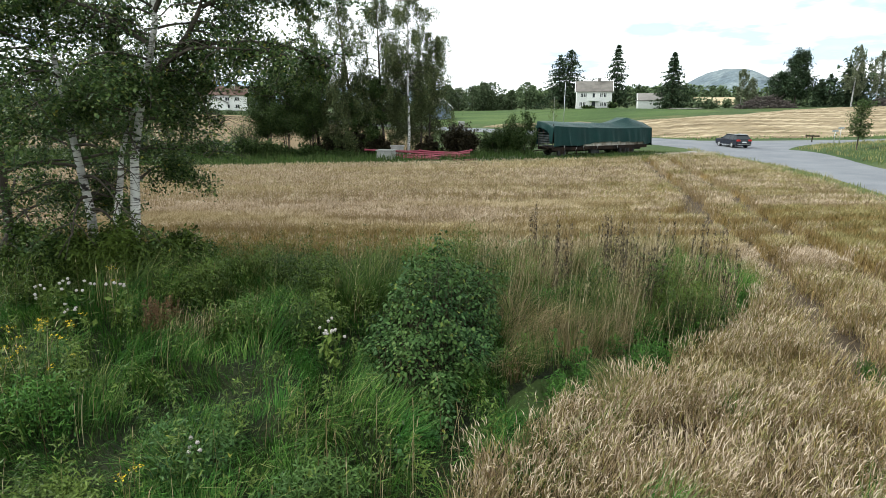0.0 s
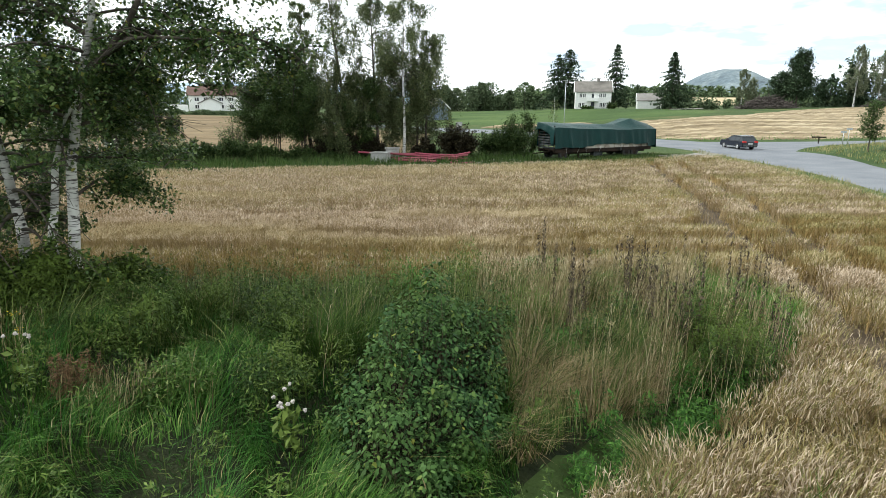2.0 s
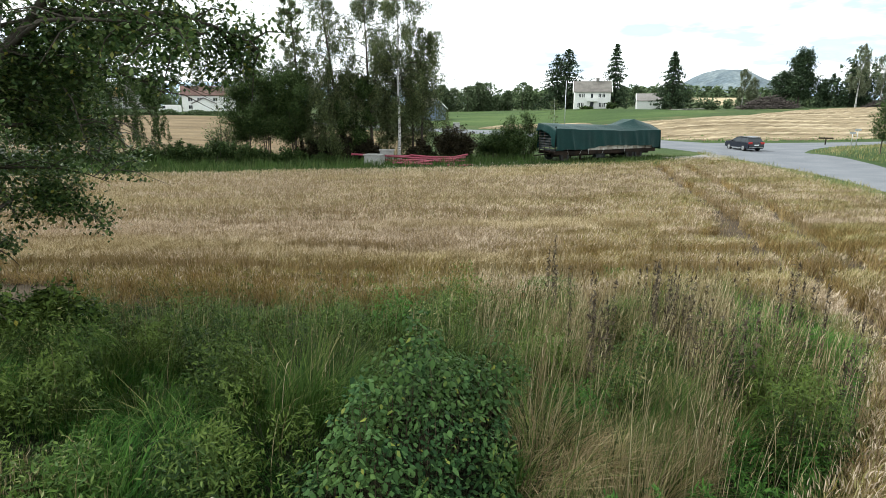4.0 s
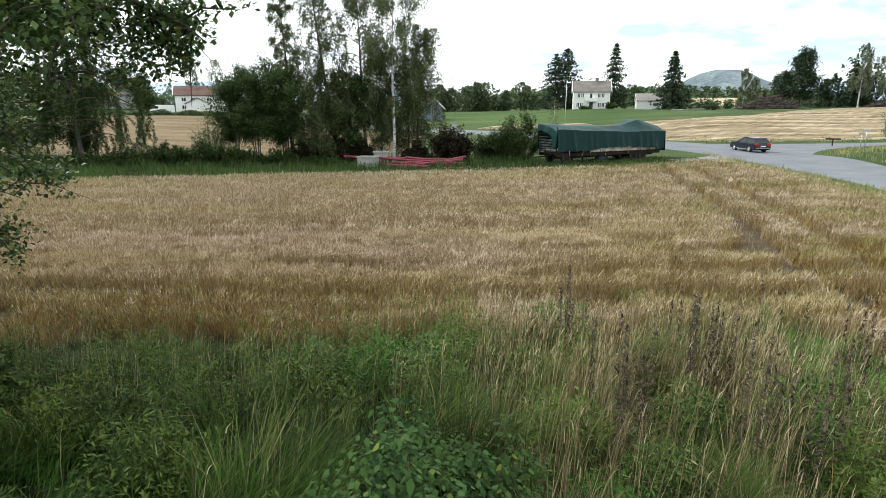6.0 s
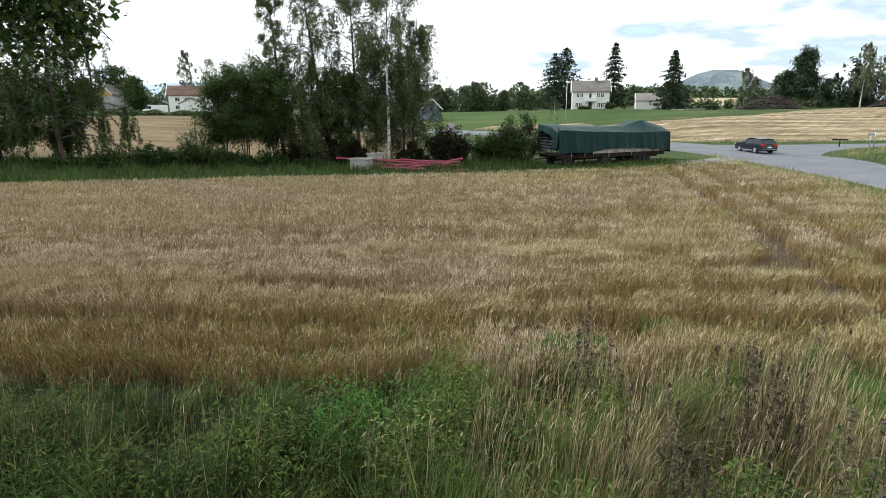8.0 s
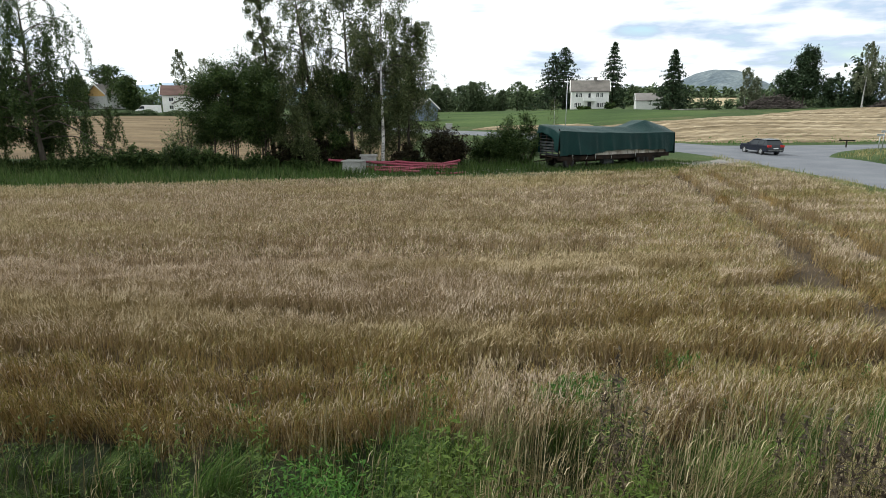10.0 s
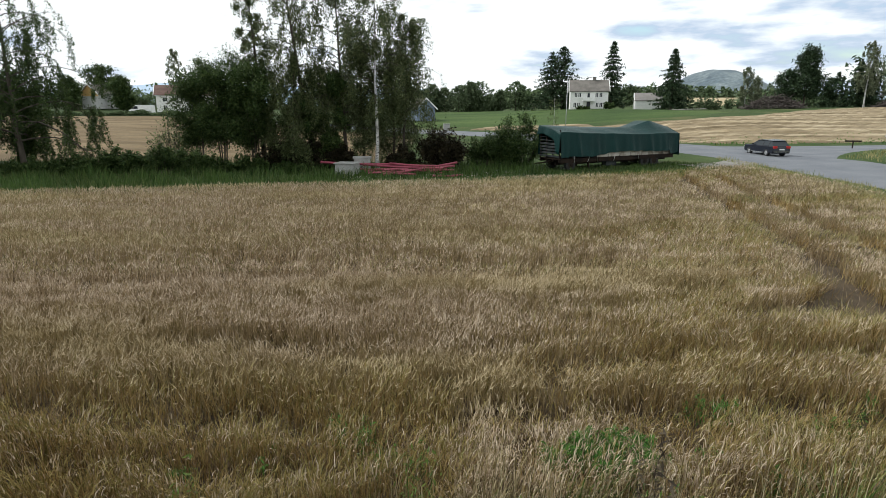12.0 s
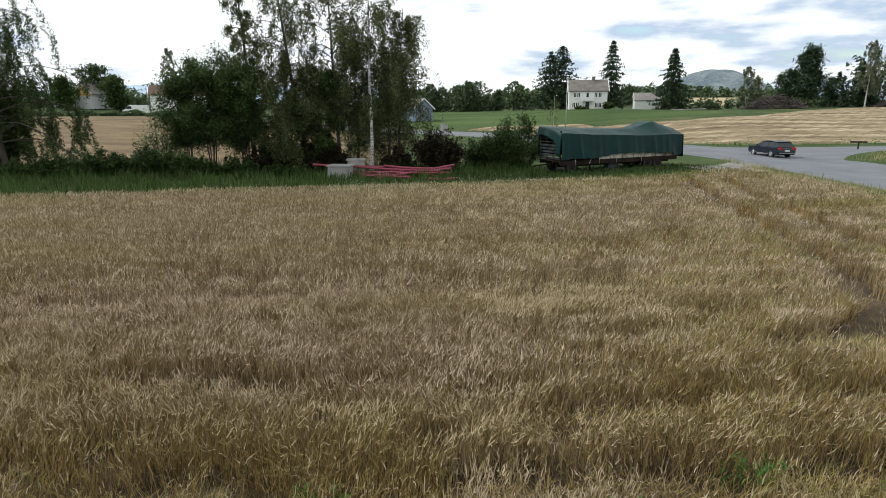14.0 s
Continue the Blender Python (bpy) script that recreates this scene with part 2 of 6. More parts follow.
M["margin_leaf"] = leafy("margin_leaf", [(0.0, (0.016, 0.034, 0.01)), (0.5, (0.042, 0.074, 0.02)), (1.0, (0.12, 0.14, 0.05))], (0.06, 0.11, 0.025), 0.35, through=0.12)
M["alder_leaf"] = leafy("alder_leaf", [(0.0, (0.024, 0.046, 0.016)), (0.5, (0.05, 0.08, 0.026)), (1.0, (0.095, 0.13, 0.042))], through=0.28)
M["dark_red_leaf"] = leafy("dark_red_leaf", [(0.0, (0.02, 0.018, 0.012)), (0.6, (0.035, 0.03, 0.018)), (1.0, (0.06, 0.05, 0.025))], through=0.15)
M["needle"] = leafy("needle", [(0.0, (0.022, 0.042, 0.022)), (1.0, (0.07, 0.1, 0.052))], through=0.1, rough=0.7)
M["far_leaf"] = leafy("far_leaf", [(0.0, (0.055, 0.085, 0.042)), (0.5, (0.095, 0.135, 0.065)), (1.0, (0.15, 0.19, 0.095))], (0.07, 0.09, 0.05), 0.03, through=0.2, rough=0.8)
M["bark"] = surface("bark", [(0.35, (0.045, 0.038, 0.03)), (0.65, (0.1, 0.085, 0.07))], 3, 30, 0.9, 0.8, 0.03, stretch=(1, 1, 0.3))
M["birch_bark"] = birch_bark()
M["flower_white"] = leafy("flower_white", [(0.0, (0.3, 0.26, 0.25)), (1.0, (0.46, 0.42, 0.4))], through=0.2)
M["flower_yellow"] = leafy("flower_yellow", [(0.0, (0.4, 0.27, 0.02)), (1.0, (0.6, 0.45, 0.03))], through=0.2)
M["rust_leaf"] = leafy("rust_leaf", [(0.0, (0.07, 0.045, 0.025)), (1.0, (0.16, 0.1, 0.05))], through=0.2)
M["tarp"] = surface("tarp", [(0.3, (0.003, 0.022, 0.021)), (0.7, (0.006, 0.034, 0.032))], 0.7, 12, 0.5, 0.6, 0.04, spec=0.15)
M["rust_steel"] = surface("rust_steel", [(0.35, (0.014, 0.012, 0.011)), (0.6, (0.035, 0.024, 0.018))], 2, 25, 0.8, 0.4, 0.02, metal=0.3)
M["old_board"] = surface("old_board", [(0.35, (0.12, 0.1, 0.08)), (0.5, (0.3, 0.27, 0.23)), (0.62, (0.45, 0.42, 0.38))], 2.5, 30, 0.85, 0.5, 0.02, stretch=(1, 1, 0.5))
M["grey_board"] = surface("grey_board", [(0.35, (0.018, 0.022, 0.023)), (0.65, (0.06, 0.065, 0.066))], 2.5, 30, 0.85, 0.4, 0.02)
M["concrete"] = surface("concrete", [(0.35, (0.27, 0.27, 0.26)), (0.65, (0.37, 0.37, 0.35))], 1.5, 25, 0.9, 0.4, 0.02)
M["red_pipe"] = surface("red_pipe", [(0.3, (0.17, 0.022, 0.045)), (0.7, (0.34, 0.075, 0.11))], 1.2, 14, 0.35, 0.15, 0.01, spec=0.4)
M["white_wood"] = plain("white_wood", (0.74, 0.74, 0.72), 0.6, wear=0.06)
M["grey_roof"] = surface("grey_roof", [(0.35, (0.16, 0.15, 0.14)), (0.65, (0.24, 0.22, 0.205))], 0.5, 6, 0.85, 0.5, 0.05)
M["brown_roof"] = surface("brown_roof", [(0.35, (0.11, 0.1, 0.09)), (0.65, (0.17, 0.155, 0.14))], 0.5, 6, 0.85, 0.5, 0.05)
M["red_roof"] = surface("red_roof", [(0.35, (0.085, 0.05, 0.042)), (0.65, (0.13, 0.08, 0.066))], 0.5, 6, 0.85, 0.5, 0.05)
M["blue_board"] = plain("blue_board", (0.2, 0.25, 0.34), 0.7)
M["yellow_board"] = plain("yellow_board", (0.62, 0.4, 0.16), 0.7)
M["grey_wall"] = plain("grey_wall", (0.5, 0.5, 0.5), 0.7)
M["glass"] = glass_pane("dark_glass")
M["tyre"] = plain("tyre", (0.02, 0.02, 0.02), 0.85)
M["car_paint"] = plain("car_paint", (0.004, 0.006, 0.014), 0.15, 0.5, 0.0, wear=0.05)
M["chrome"] = plain("chrome", (0.6, 0.6, 0.6), 0.25, 0.5, 0.9, wear=0.05)
M["lamp_red"] = plain("lamp_red", (0.4, 0.02, 0.02), 0.25)
M["lamp_clear"] = plain("lamp_clear", (0.6, 0.62, 0.65), 0.2)
M["plate_white"] = plain("plate_white", (0.7, 0.7, 0.7), 0.5)
M["galvanised"] = plain("galvanised", (0.4, 0.41, 0.42), 0.45, metal=0.6)
M["brush"] = surface("brush", [(0.35, (0.05, 0.042, 0.038)), (0.65, (0.13, 0.11, 0.1))], 1.5, 15, 0.95, 0.5, 0.04)
# bluish hill colours: the haze of the distance is put into the base colour
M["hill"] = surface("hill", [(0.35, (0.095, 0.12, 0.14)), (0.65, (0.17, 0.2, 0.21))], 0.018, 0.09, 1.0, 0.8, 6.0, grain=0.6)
M["hazed_hill"] = surface("hazed_hill", [(0.35, (0.3, 0.38, 0.48)), (0.65, (0.38, 0.46, 0.56))], 0.003, 0.03, 1.0, 0.3, 3.0)
M["straw_field_far"] = surface("straw_field_far", [(0.35, (0.3, 0.24, 0.14)), (0.65, (0.4, 0.33, 0.21))], 0.05, 0.5, 0.95, 0.3, 0.1)


# ---- building blocks ----
def mesh_of(name, verts, faces, materials, slots=None, smooth=False):
    """A mesh from an array of points and an array of triangles or quads."""
    verts, faces = np.asarray(verts, np.float32), np.asarray(faces, np.int32)
    me = bpy.data.meshes.new(name)
    n, k = faces.shape
    me.vertices.add(len(verts))
    me.vertices.foreach_set("co", verts.ravel())
    me.loops.add(n * k)
    me.loops.foreach_set("vertex_index", faces.ravel())
    me.polygons.add(n)
    me.polygons.foreach_set("loop_start", np.arange(0, n * k, k, dtype=np.int32))
    for m in materials if isinstance(materials, (list, tuple)) else [materials]:
        me.materials.append(m)
    if slots is not None:
        me.polygons.foreach_set("material_index", np.asarray(slots, np.int32))
    if smooth:
        me.polygons.foreach_set("use_smooth", np.ones(n, bool))
    me.update(calc_edges=True)
    return me


def part(name, bm, material, parent, label="", m=None):
    """Links a bmesh as one mesh object under a thing or a part."""
    me = bpy.data.meshes.new(name)
    bm.to_mesh(me)
    bm.free()
    me.materials.append(material)
    ob = new(name, me)
    ob.parent = parent
    if m is not None:
        ob.matrix_local = m
    return tagged(ob, label) if label else ob


def thing(name, m, label, category, group="", kind=""):
    ob = new(name)
    ob.matrix_world = m
    return tagged(ob, label, category, group, kind)


def box(x0, y0, z0, x1, y1, z1, bevel=0.0):
    bm = bmesh.new()
    bmesh.ops.create_cube(bm, size=1.0)
    for v in bm.verts:
        v.co = Vector(((x0, x1)[v.co.x > 0], (y0, y1)[v.co.y > 0], (z0, z1)[v.co.z > 0]))
    if bevel:
        bmesh.ops.bevel(bm, geom=bm.edges[:], offset=bevel, segments=2, affect="EDGES", profile=0.5)
    return bm


def add_box(bm, *dims):
    o = box(*dims)
    me = bpy.data.meshes.new("join")
    o.to_mesh(me)
    o.free()
    bm.from_mesh(me)
    bpy.data.meshes.remove(me)
    return bm


def rod(a, b, r0, r1=None, sides=8):
    bm = bmesh.new()
    a, b = Vector(a), Vector(b)
    d = b - a
    m = Matrix.Translation((a + b) / 2) @ d.to_track_quat("Z", "Y").to_matrix().to_4x4()
    bmesh.ops.create_cone(bm, cap_ends=True, segments=sides, radius1=r0, radius2=r0 if r1 is None else r1, depth=d.length, matrix=m)
    for f in bm.faces:
        f.smooth = len(f.verts) == 4
    return bm


def prism(outline, y0, y1):
    """A flat outline in x and z, drawn out from y0 to y1."""
    bm = bmesh.new()
    a = [bm.verts.new((x, y0, z)) for x, z in outline]
    b = [bm.verts.new((x, y1, z)) for x, z in outline]
    n = len(outline)
    for i in range(n):
        bm.faces.new((a[i], a[(i + 1) % n], b[(i + 1) % n], b[i]))
    bm.faces.new(a[::-1])
    bm.faces.new(b)
    bmesh.ops.recalc_face_normals(bm, faces=bm.faces[:])
    return bm


# ---- the lie of the land ----
LAND = np.array([
    (-40, 10, 0), (0, 8, 0), (40, 10, 0), (-40, 48, 0), (0, 50, 0), (26, 50, 0), (-30, 60, 0.2), (0, 58, 0.1), (27, 62, 0), (34, 80, 0),
    (10, 118, 0), (-5, 124, 0), (-60, 100, 1.8), (-45, 150, 2.3), (-85, 150, 2.6), (-62, 168, 3.5), (-88, 174, 3.9), (-28, 105, 0.9), (0, 152, 1.4), (22, 165, 2.6),
    (38, 163, 3.7), (60, 165, 3.6), (45, 105, 1.8), (72, 115, 2.9), (102, 130, 4.1), (80, 150, 4.0), (105, 152, 4.3), (45, 58, 1.3), (54, 55, 1.7), (33, 43, 0.05), (36.6, 56, 0.05), (38.5, 67, 0.0),
    (60, 84, 0.15), (36, 90, 0.0), (50, 89, 0.25), (26, 102, 0.0), (50, 79, 0.05), (47, 68, 0.55), (0, 280, 2), (110, 280, 4), (-110, 280, 3)], float)


def _kernel(a, b):
    d2 = ((a[:, None, :] - b[None, :, :]) ** 2).sum(-1)
    return np.sqrt(d2 + 12.0 ** 2)


_weights = np.linalg.solve(_kernel(LAND[:, :2], LAND[:, :2]) + 0.02 * np.eye(len(LAND)), LAND[:, 2] - 1.0)


def bump(x, y, cx, cy, rx, ry):
    return np.exp(-((x - cx) / rx) ** 2 - ((y - cy) / ry) ** 2)


def ground_z(x, y):
    x, y = np.atleast_1d(np.asarray(x, float)), np.atleast_1d(np.asarray(y, float))
    p = np.stack([np.clip(x, -130, 150), np.clip(y, -20, 285)], -1)
    z = np.concatenate([_kernel(q, LAND[:, :2]) @ _weights + 1.0 for q in np.array_split(p, max(1, len(p) // 20000))])
    near = 1 / (1 + np.exp(np.clip((y - 52) / 3, -50, 50))) / (1 + np.exp(np.clip((np.abs(x) - 24) / 2, -50, 50)))
    z = z * (1 - near)
    z = z + 1.15 * bump(x, y, -5, 10.5, 7.5, 4.0) + 0.15 * bump(x, y, 0.5, 12, 2, 4)
    z = z - 0.55 * bump((x - 3.55) * 0.64 - (y - 10.1) * 0.77, (x - 3.55) * 0.77 + (y - 10.1) * 0.64, 0, 0, 0.5, 3.2)
    return z


def gz(x, y):
    return float(ground_z(x, y)[0])


def sheet(name, xs, ys, offset, material, label, keep=None, extra=None, kind="structure"):
    gx, gy = np.meshgrid(xs, ys)
    z = ground_z(gx.ravel(), gy.ravel()) + offset
    if extra is not None:
        z = z + extra(gx.ravel(), gy.ravel())
    v = np.stack([gx.ravel(), gy.ravel(), z], -1)
    nx, ny = len(xs), len(ys)
    i = (np.arange(ny - 1)[:, None] * nx + np.arange(nx - 1)[None, :]).ravel()
    f = np.stack([i, i + 1, i + nx + 1, i + nx], -1)
    if keep is not None:
        c = v[f].mean(1)
        f = f[keep(c[:, 0], c[:, 1])]
    ob = new(name, mesh_of(name, v, f, material, smooth=True))
    return tagged(ob, label, kind=kind)


def patch(name, x0, x1, low, high, nx, ny, offset, material, label, extra=None):
    """A field that lies on the land between two edges, y = low(x) and y = high(x); its rim sinks into the ground."""
    x = np.linspace(x0, x1, nx)
    u = np.linspace(0, 1, ny)[:, None]
    lo, hi = low(x) + 0.3 * np.sin(x * 0.8) + 0.2 * np.sin(x * 2.9), high(x) + 0.4 * np.sin(x * 0.5 + 1) + 0.2 * np.sin(x * 2.3)
    gx, gy = np.repeat(x[None], ny, 0), lo[None] * (1 - u) + hi[None] * u
    rim = np.minimum(1, np.minimum(np.minimum(u, 1 - u) * 8, np.minimum(np.arange(nx), np.arange(nx)[::-1])[None] / 4.0))
    z = ground_z(gx.ravel(), gy.ravel()).reshape(ny, nx) + offset * rim - 0.05 * (rim == 0)
    if extra is not None:
        z = z + extra(gx, gy) * rim
    v = np.stack([gx, gy, z], -1).reshape(-1, 3)
    i = (np.arange(ny - 1)[:, None] * nx + np.arange(nx - 1)[None, :]).ravel()
    f = np.stack([i, i + 1, i + nx + 1, i + nx], -1)
    return tagged(new(name, mesh_of(name, v, f, material, smooth=True)), label, kind="structure")


def ribbon(name, left, right, offset, material, label, steps=60):
    """A strip between two smooth edges that lies on the land."""
    def smooth(pts):
        p = np.array(pts, float)
        t = np.linspace(0, len(p) - 1, steps)
        i = np.clip(t.astype(int), 0, len(p) - 2)
        u = (t - i)[:, None]
        a, b, c, d = p[np.maximum(i - 1, 0)], p[i], p[i + 1], p[np.minimum(i + 2, len(p) - 1)]
        return 0.5 * (2 * b + (c - a) * u + (2 * a - 5 * b + 4 * c - d) * u ** 2 + (3 * b - a - 3 * c + d) * u ** 3)
    a, b = smooth(left), smooth(right)
    k = 7
    w = np.linspace(0, 1, k)
    p = a[:, None, :] * (1 - w)[None, :, None] + b[:, None, :] * w[None, :, None]
    z = ground_z(p[..., 0].ravel(), p[..., 1].ravel()).reshape(steps, k) + offset + 0.03 * np.sin(np.pi * w)[None, :]
    z[:, 0] -= 0.06
    z[:, -1] -= 0.06
    v = np.concatenate([p, z[..., None]], -1).reshape(-1, 3)
    i = (np.arange(steps - 1)[:, None] * k + np.arange(k - 1)[None, :]).ravel()
    f = np.stack([i, i + 1, i + k + 1, i + k], -1)
    return tagged(new(name, mesh_of(name, v, f, material, smooth=True)), label, kind="structure")


near_x = np.concatenate([np.arange(-130, -26, 3.0), np.arange(-26, 46, 1.2), np.arange(46, 151, 3.0)])
near_y = np.concatenate([np.arange(-20, 2, 3.0), np.arange(2, 70, 1.2), np.arange(70, 286, 3.0)])
far_x = np.concatenate([-np.geomspace(4000, 140, 16), near_x, np.geomspace(160, 4000, 16)])
far_y = np.concatenate([-np.geomspace(4000, 30, 16), near_y, np.geomspace(300, 4500, 16)])
sheet("ground", far_x, far_y, 0.0, M["grassland"], "grassy ground that reaches to the horizon")

# road: from the foreground on the right past the trailer and away to the left
ribbon("road", [(20.5, 14), (24.0, 30), (26.9, 42), (28.4, 53), (28.3, 63), (26.2, 72), (21, 86), (13, 106), (2, 118), (-14, 127), (-40, 138)],
       [(29, 14), (31.2, 33), (34.0, 45), (37.2, 56), (38.3, 66), (37.0, 77), (33.0, 90), (20, 110), (4, 126), (-13, 135), (-40, 146)], 0.06, M["asphalt"],
       "worn grey asphalt country road curving past the field", 90)
ribbon("side_road", [(37.5, 64.5), (42.0, 70.0), (50, 75.5), (62, 79), (90, 82)], [(34.0, 84), (40.5, 83.2), (50, 83.2), (62, 84), (90, 87)], 0.05, M["asphalt"],
       "narrow asphalt side road joining at a junction", 40)
ribbon("gravel_lay_by", [(21.5, 56.6), (24, 57.8), (27, 59.5), (29, 62)], [(20.0, 58.6), (23, 60.4), (25.5, 62.5), (28, 66)], 0.05, M["gravel"], "grey gravel lay-by at the road's edge", 24)

# fields beyond the road
def swaths(x, y):
    w = y + 0.1 * x + 1.5 * np.sin(x / 25) + 0.12 * np.sin(x * 0.9 + y * 0.3)
    return 0.16 * np.abs(np.sin(w * 1.15)) ** 4 + 0.05 * np.sin(x * 1.7 + y * 2.3) + 0.04 * np.sin(x * 3.1 - y)


def edge_of(*pts):
    q = np.array(pts, float)
    return lambda x: np.interp(x, q[:, 0], q[:, 1])


patch("stubble_field_right", 17, 150, edge_of((17, 111), (24, 102), (34, 90.5), (40, 87), (50, 86), (90, 89), (150, 93)),
      edge_of((17, 116), (30, 117), (45, 115), (60, 120), (75, 132), (90, 141), (110, 145), (150, 150)), 260, 160, 0.12, M["stubble"], "mown stubble field with straw lying in long rows", swaths)
patch("stubble_field_left", -135, -1, edge_of((-135, 64), (-30, 62), (-8, 62), (-1, 63)), edge_of((-135, 148), (-60, 148), (-42, 146), (-20, 124), (-1, 112)), 140, 120, 0.1, M["old_stubble"],
      "pale brown stubble field behind the row of trees", lambda x, y: 0.06 * np.sin(y * 1.7 + 0.1 * x) + 0.04 * np.sin(y * 4.1))
patch("lawn", -14, 61, edge_of((-14, 134), (5, 134), (20, 124), (34, 121), (50, 121), (61, 131)), edge_of((-14, 196), (20, 200), (72, 200)), 70, 60, 0.12, M["lawn"], "short green lawn in front of the white house")
patch("straw_patch", 8, 30, edge_of((8, 125), (18, 120), (30, 117)), edge_of((8, 126), (15, 130), (30, 121)), 40, 16, 0.2, M["stubble"], "small bare straw-coloured patch beside the road")
ribbon("drive", [(55, 146), (59, 147), (64, 150), (70, 158)], [(54, 147.5), (58, 149), (62, 152), (67, 159.5)], 0.3, M["gravel"], "narrow pale gravel drive across the lawn", 40)


# ---- plants ----
def blades(rng, x, y, z, height, width, bend, seg=2, azimuth=None):
    """Bent tapering blades: points and triangles."""
    n = len(x)
    az = rng.uniform(0, 2 * np.pi, n) if azimuth is None else azimuth
    face = az + np.pi / 2 + rng.normal(0, 0.5, n)
    dx, dy = np.cos(az), np.sin(az)
    sx, sy = np.cos(face) * width / 2, np.sin(face) * width / 2
    rows = []
    for k in range(seg + 1):
        u = k / seg
        px, py = x + dx * bend * u * u, y + dy * bend * u * u
        pz = z + height * u - 0.28 * np.minimum(bend * bend / np.maximum(np.abs(height), 0.05), bend) * u * u * u
        if k < seg:
            w = 1.0 - 0.35 * u
            rows += [np.stack([px - sx * w, py - sy * w, pz], -1), np.stack([px + sx * w, py + sy * w, pz], -1)]
        else:
            rows.append(np.stack([px, py, pz], -1))
    v = np.stack(rows, 1)
    k = v.shape[1]
    base = []
    for s in range(seg - 1):
        a = 2 * s
        base += [(a, a + 1, a + 3), (a, a + 3, a + 2)]
    base.append((2 * seg - 2, 2 * seg - 1, 2 * seg))
    f = (np.arange(n)[:, None, None] * k + np.array(base)[None]).reshape(-1, 3)
    return v.reshape(-1, 3), f


def leaf_set(rng, p, size, tilt=0.9, long=1.5, droop=0.0, facets=2):
    """Folded diamond leaves at the points p; one facet each where they stay far off."""
    n = len(p)
    az = rng.uniform(0, 2 * np.pi, n)
    el = rng.normal(0, tilt, n) - droop
    d = np.stack([np.cos(az) * np.cos(el), np.sin(az) * np.cos(el), np.sin(el)], -1)
    s = np.stack([-np.sin(az), np.cos(az), rng.normal(0, 0.35, n)], -1)
    size = size * rng.uniform(0.65, 1.35, n)
    a = d * (size * long / 2)[:, None]
    b = s * (size / 2)[:, None]
    up = np.cross(d, s) * (size * 0.12)[:, None]
    if facets == 1:
        return np.stack([p - a, p + b + up, p + a * 0.9 - b * 0.6], 1).reshape(-1, 3), np.arange(n * 3).reshape(-1, 3)
    v = np.stack([p - a, p + b + up, p + a, p - b + up], 1).reshape(-1, 3)
    i = np.arange(n)[:, None] * 4
    f = np.concatenate([i + np.array([[0, 1, 2]]), i + np.array([[0, 2, 3]])], 1).reshape(-1, 3)
    return v, f


def join_sets(sets):
    vs, fs, slots, o = [], [], [], 0
    for v, f, s in sets:
        vs.append(v)
        fs.append(f + o)
        slots.append(np.full(len(f), s) if np.isscalar(s) else s)
        o += len(v)
    return np.concatenate(vs), np.concatenate(fs), np.concatenate(slots)


def stuff(name, sets, materials, label, category):
    v, f, s = join_sets(sets)
    return tagged(new(name, mesh_of(name, v, f, materials, s)), label, category, kind="stuff")


def tube(points, radii, sides=6):
    """A tapering tube along a line of points."""
    p, r = np.asarray(points, float), np.asarray(radii, float)
    t = np.gradient(p, axis=0)
    t /= np.linalg.norm(t, axis=1)[:, None] + 1e-9
    ref = np.where(np.abs(t[:, 2:3]) > 0.9, np.array([[1.0, 0, 0]]), np.array([[0, 0, 1.0]]))
    a = np.cross(t, ref)
    a /= np.linalg.norm(a, axis=1)[:, None] + 1e-9
    b = np.cross(t, a)
    ang = np.arange(sides) * 2 * np.pi / sides
    v = (p[:, None] + r[:, None, None] * (a[:, None] * np.cos(ang)[None, :, None] + b[:, None] * np.sin(ang)[None, :, None])).reshape(-1, 3)
    n = len(p)
    i = np.arange(n - 1)[:, None] * sides
    j = np.arange(sides)[None]
    k = (j + 1) % sides
    f = np.stack([i + j, i + k, i + sides + k, i + sides + j], -1).reshape(-1, 4)
    return v, np.concatenate([f[:, [0, 1, 2]], f[:, [0, 2, 3]]])


def grow(rng, start, direction, length, sag, steps=6, wob=0.08):
    p = [np.array(start, float)]
    d = np.array(direction, float)
    d /= np.linalg.norm(d)
    for _ in range(steps):
        d = d + rng.normal(0, wob, 3) + np.array([0, 0, -sag / steps])
        d /= np.linalg.norm(d)
        p.append(p[-1] + d * length / steps)
    return np.array(p)


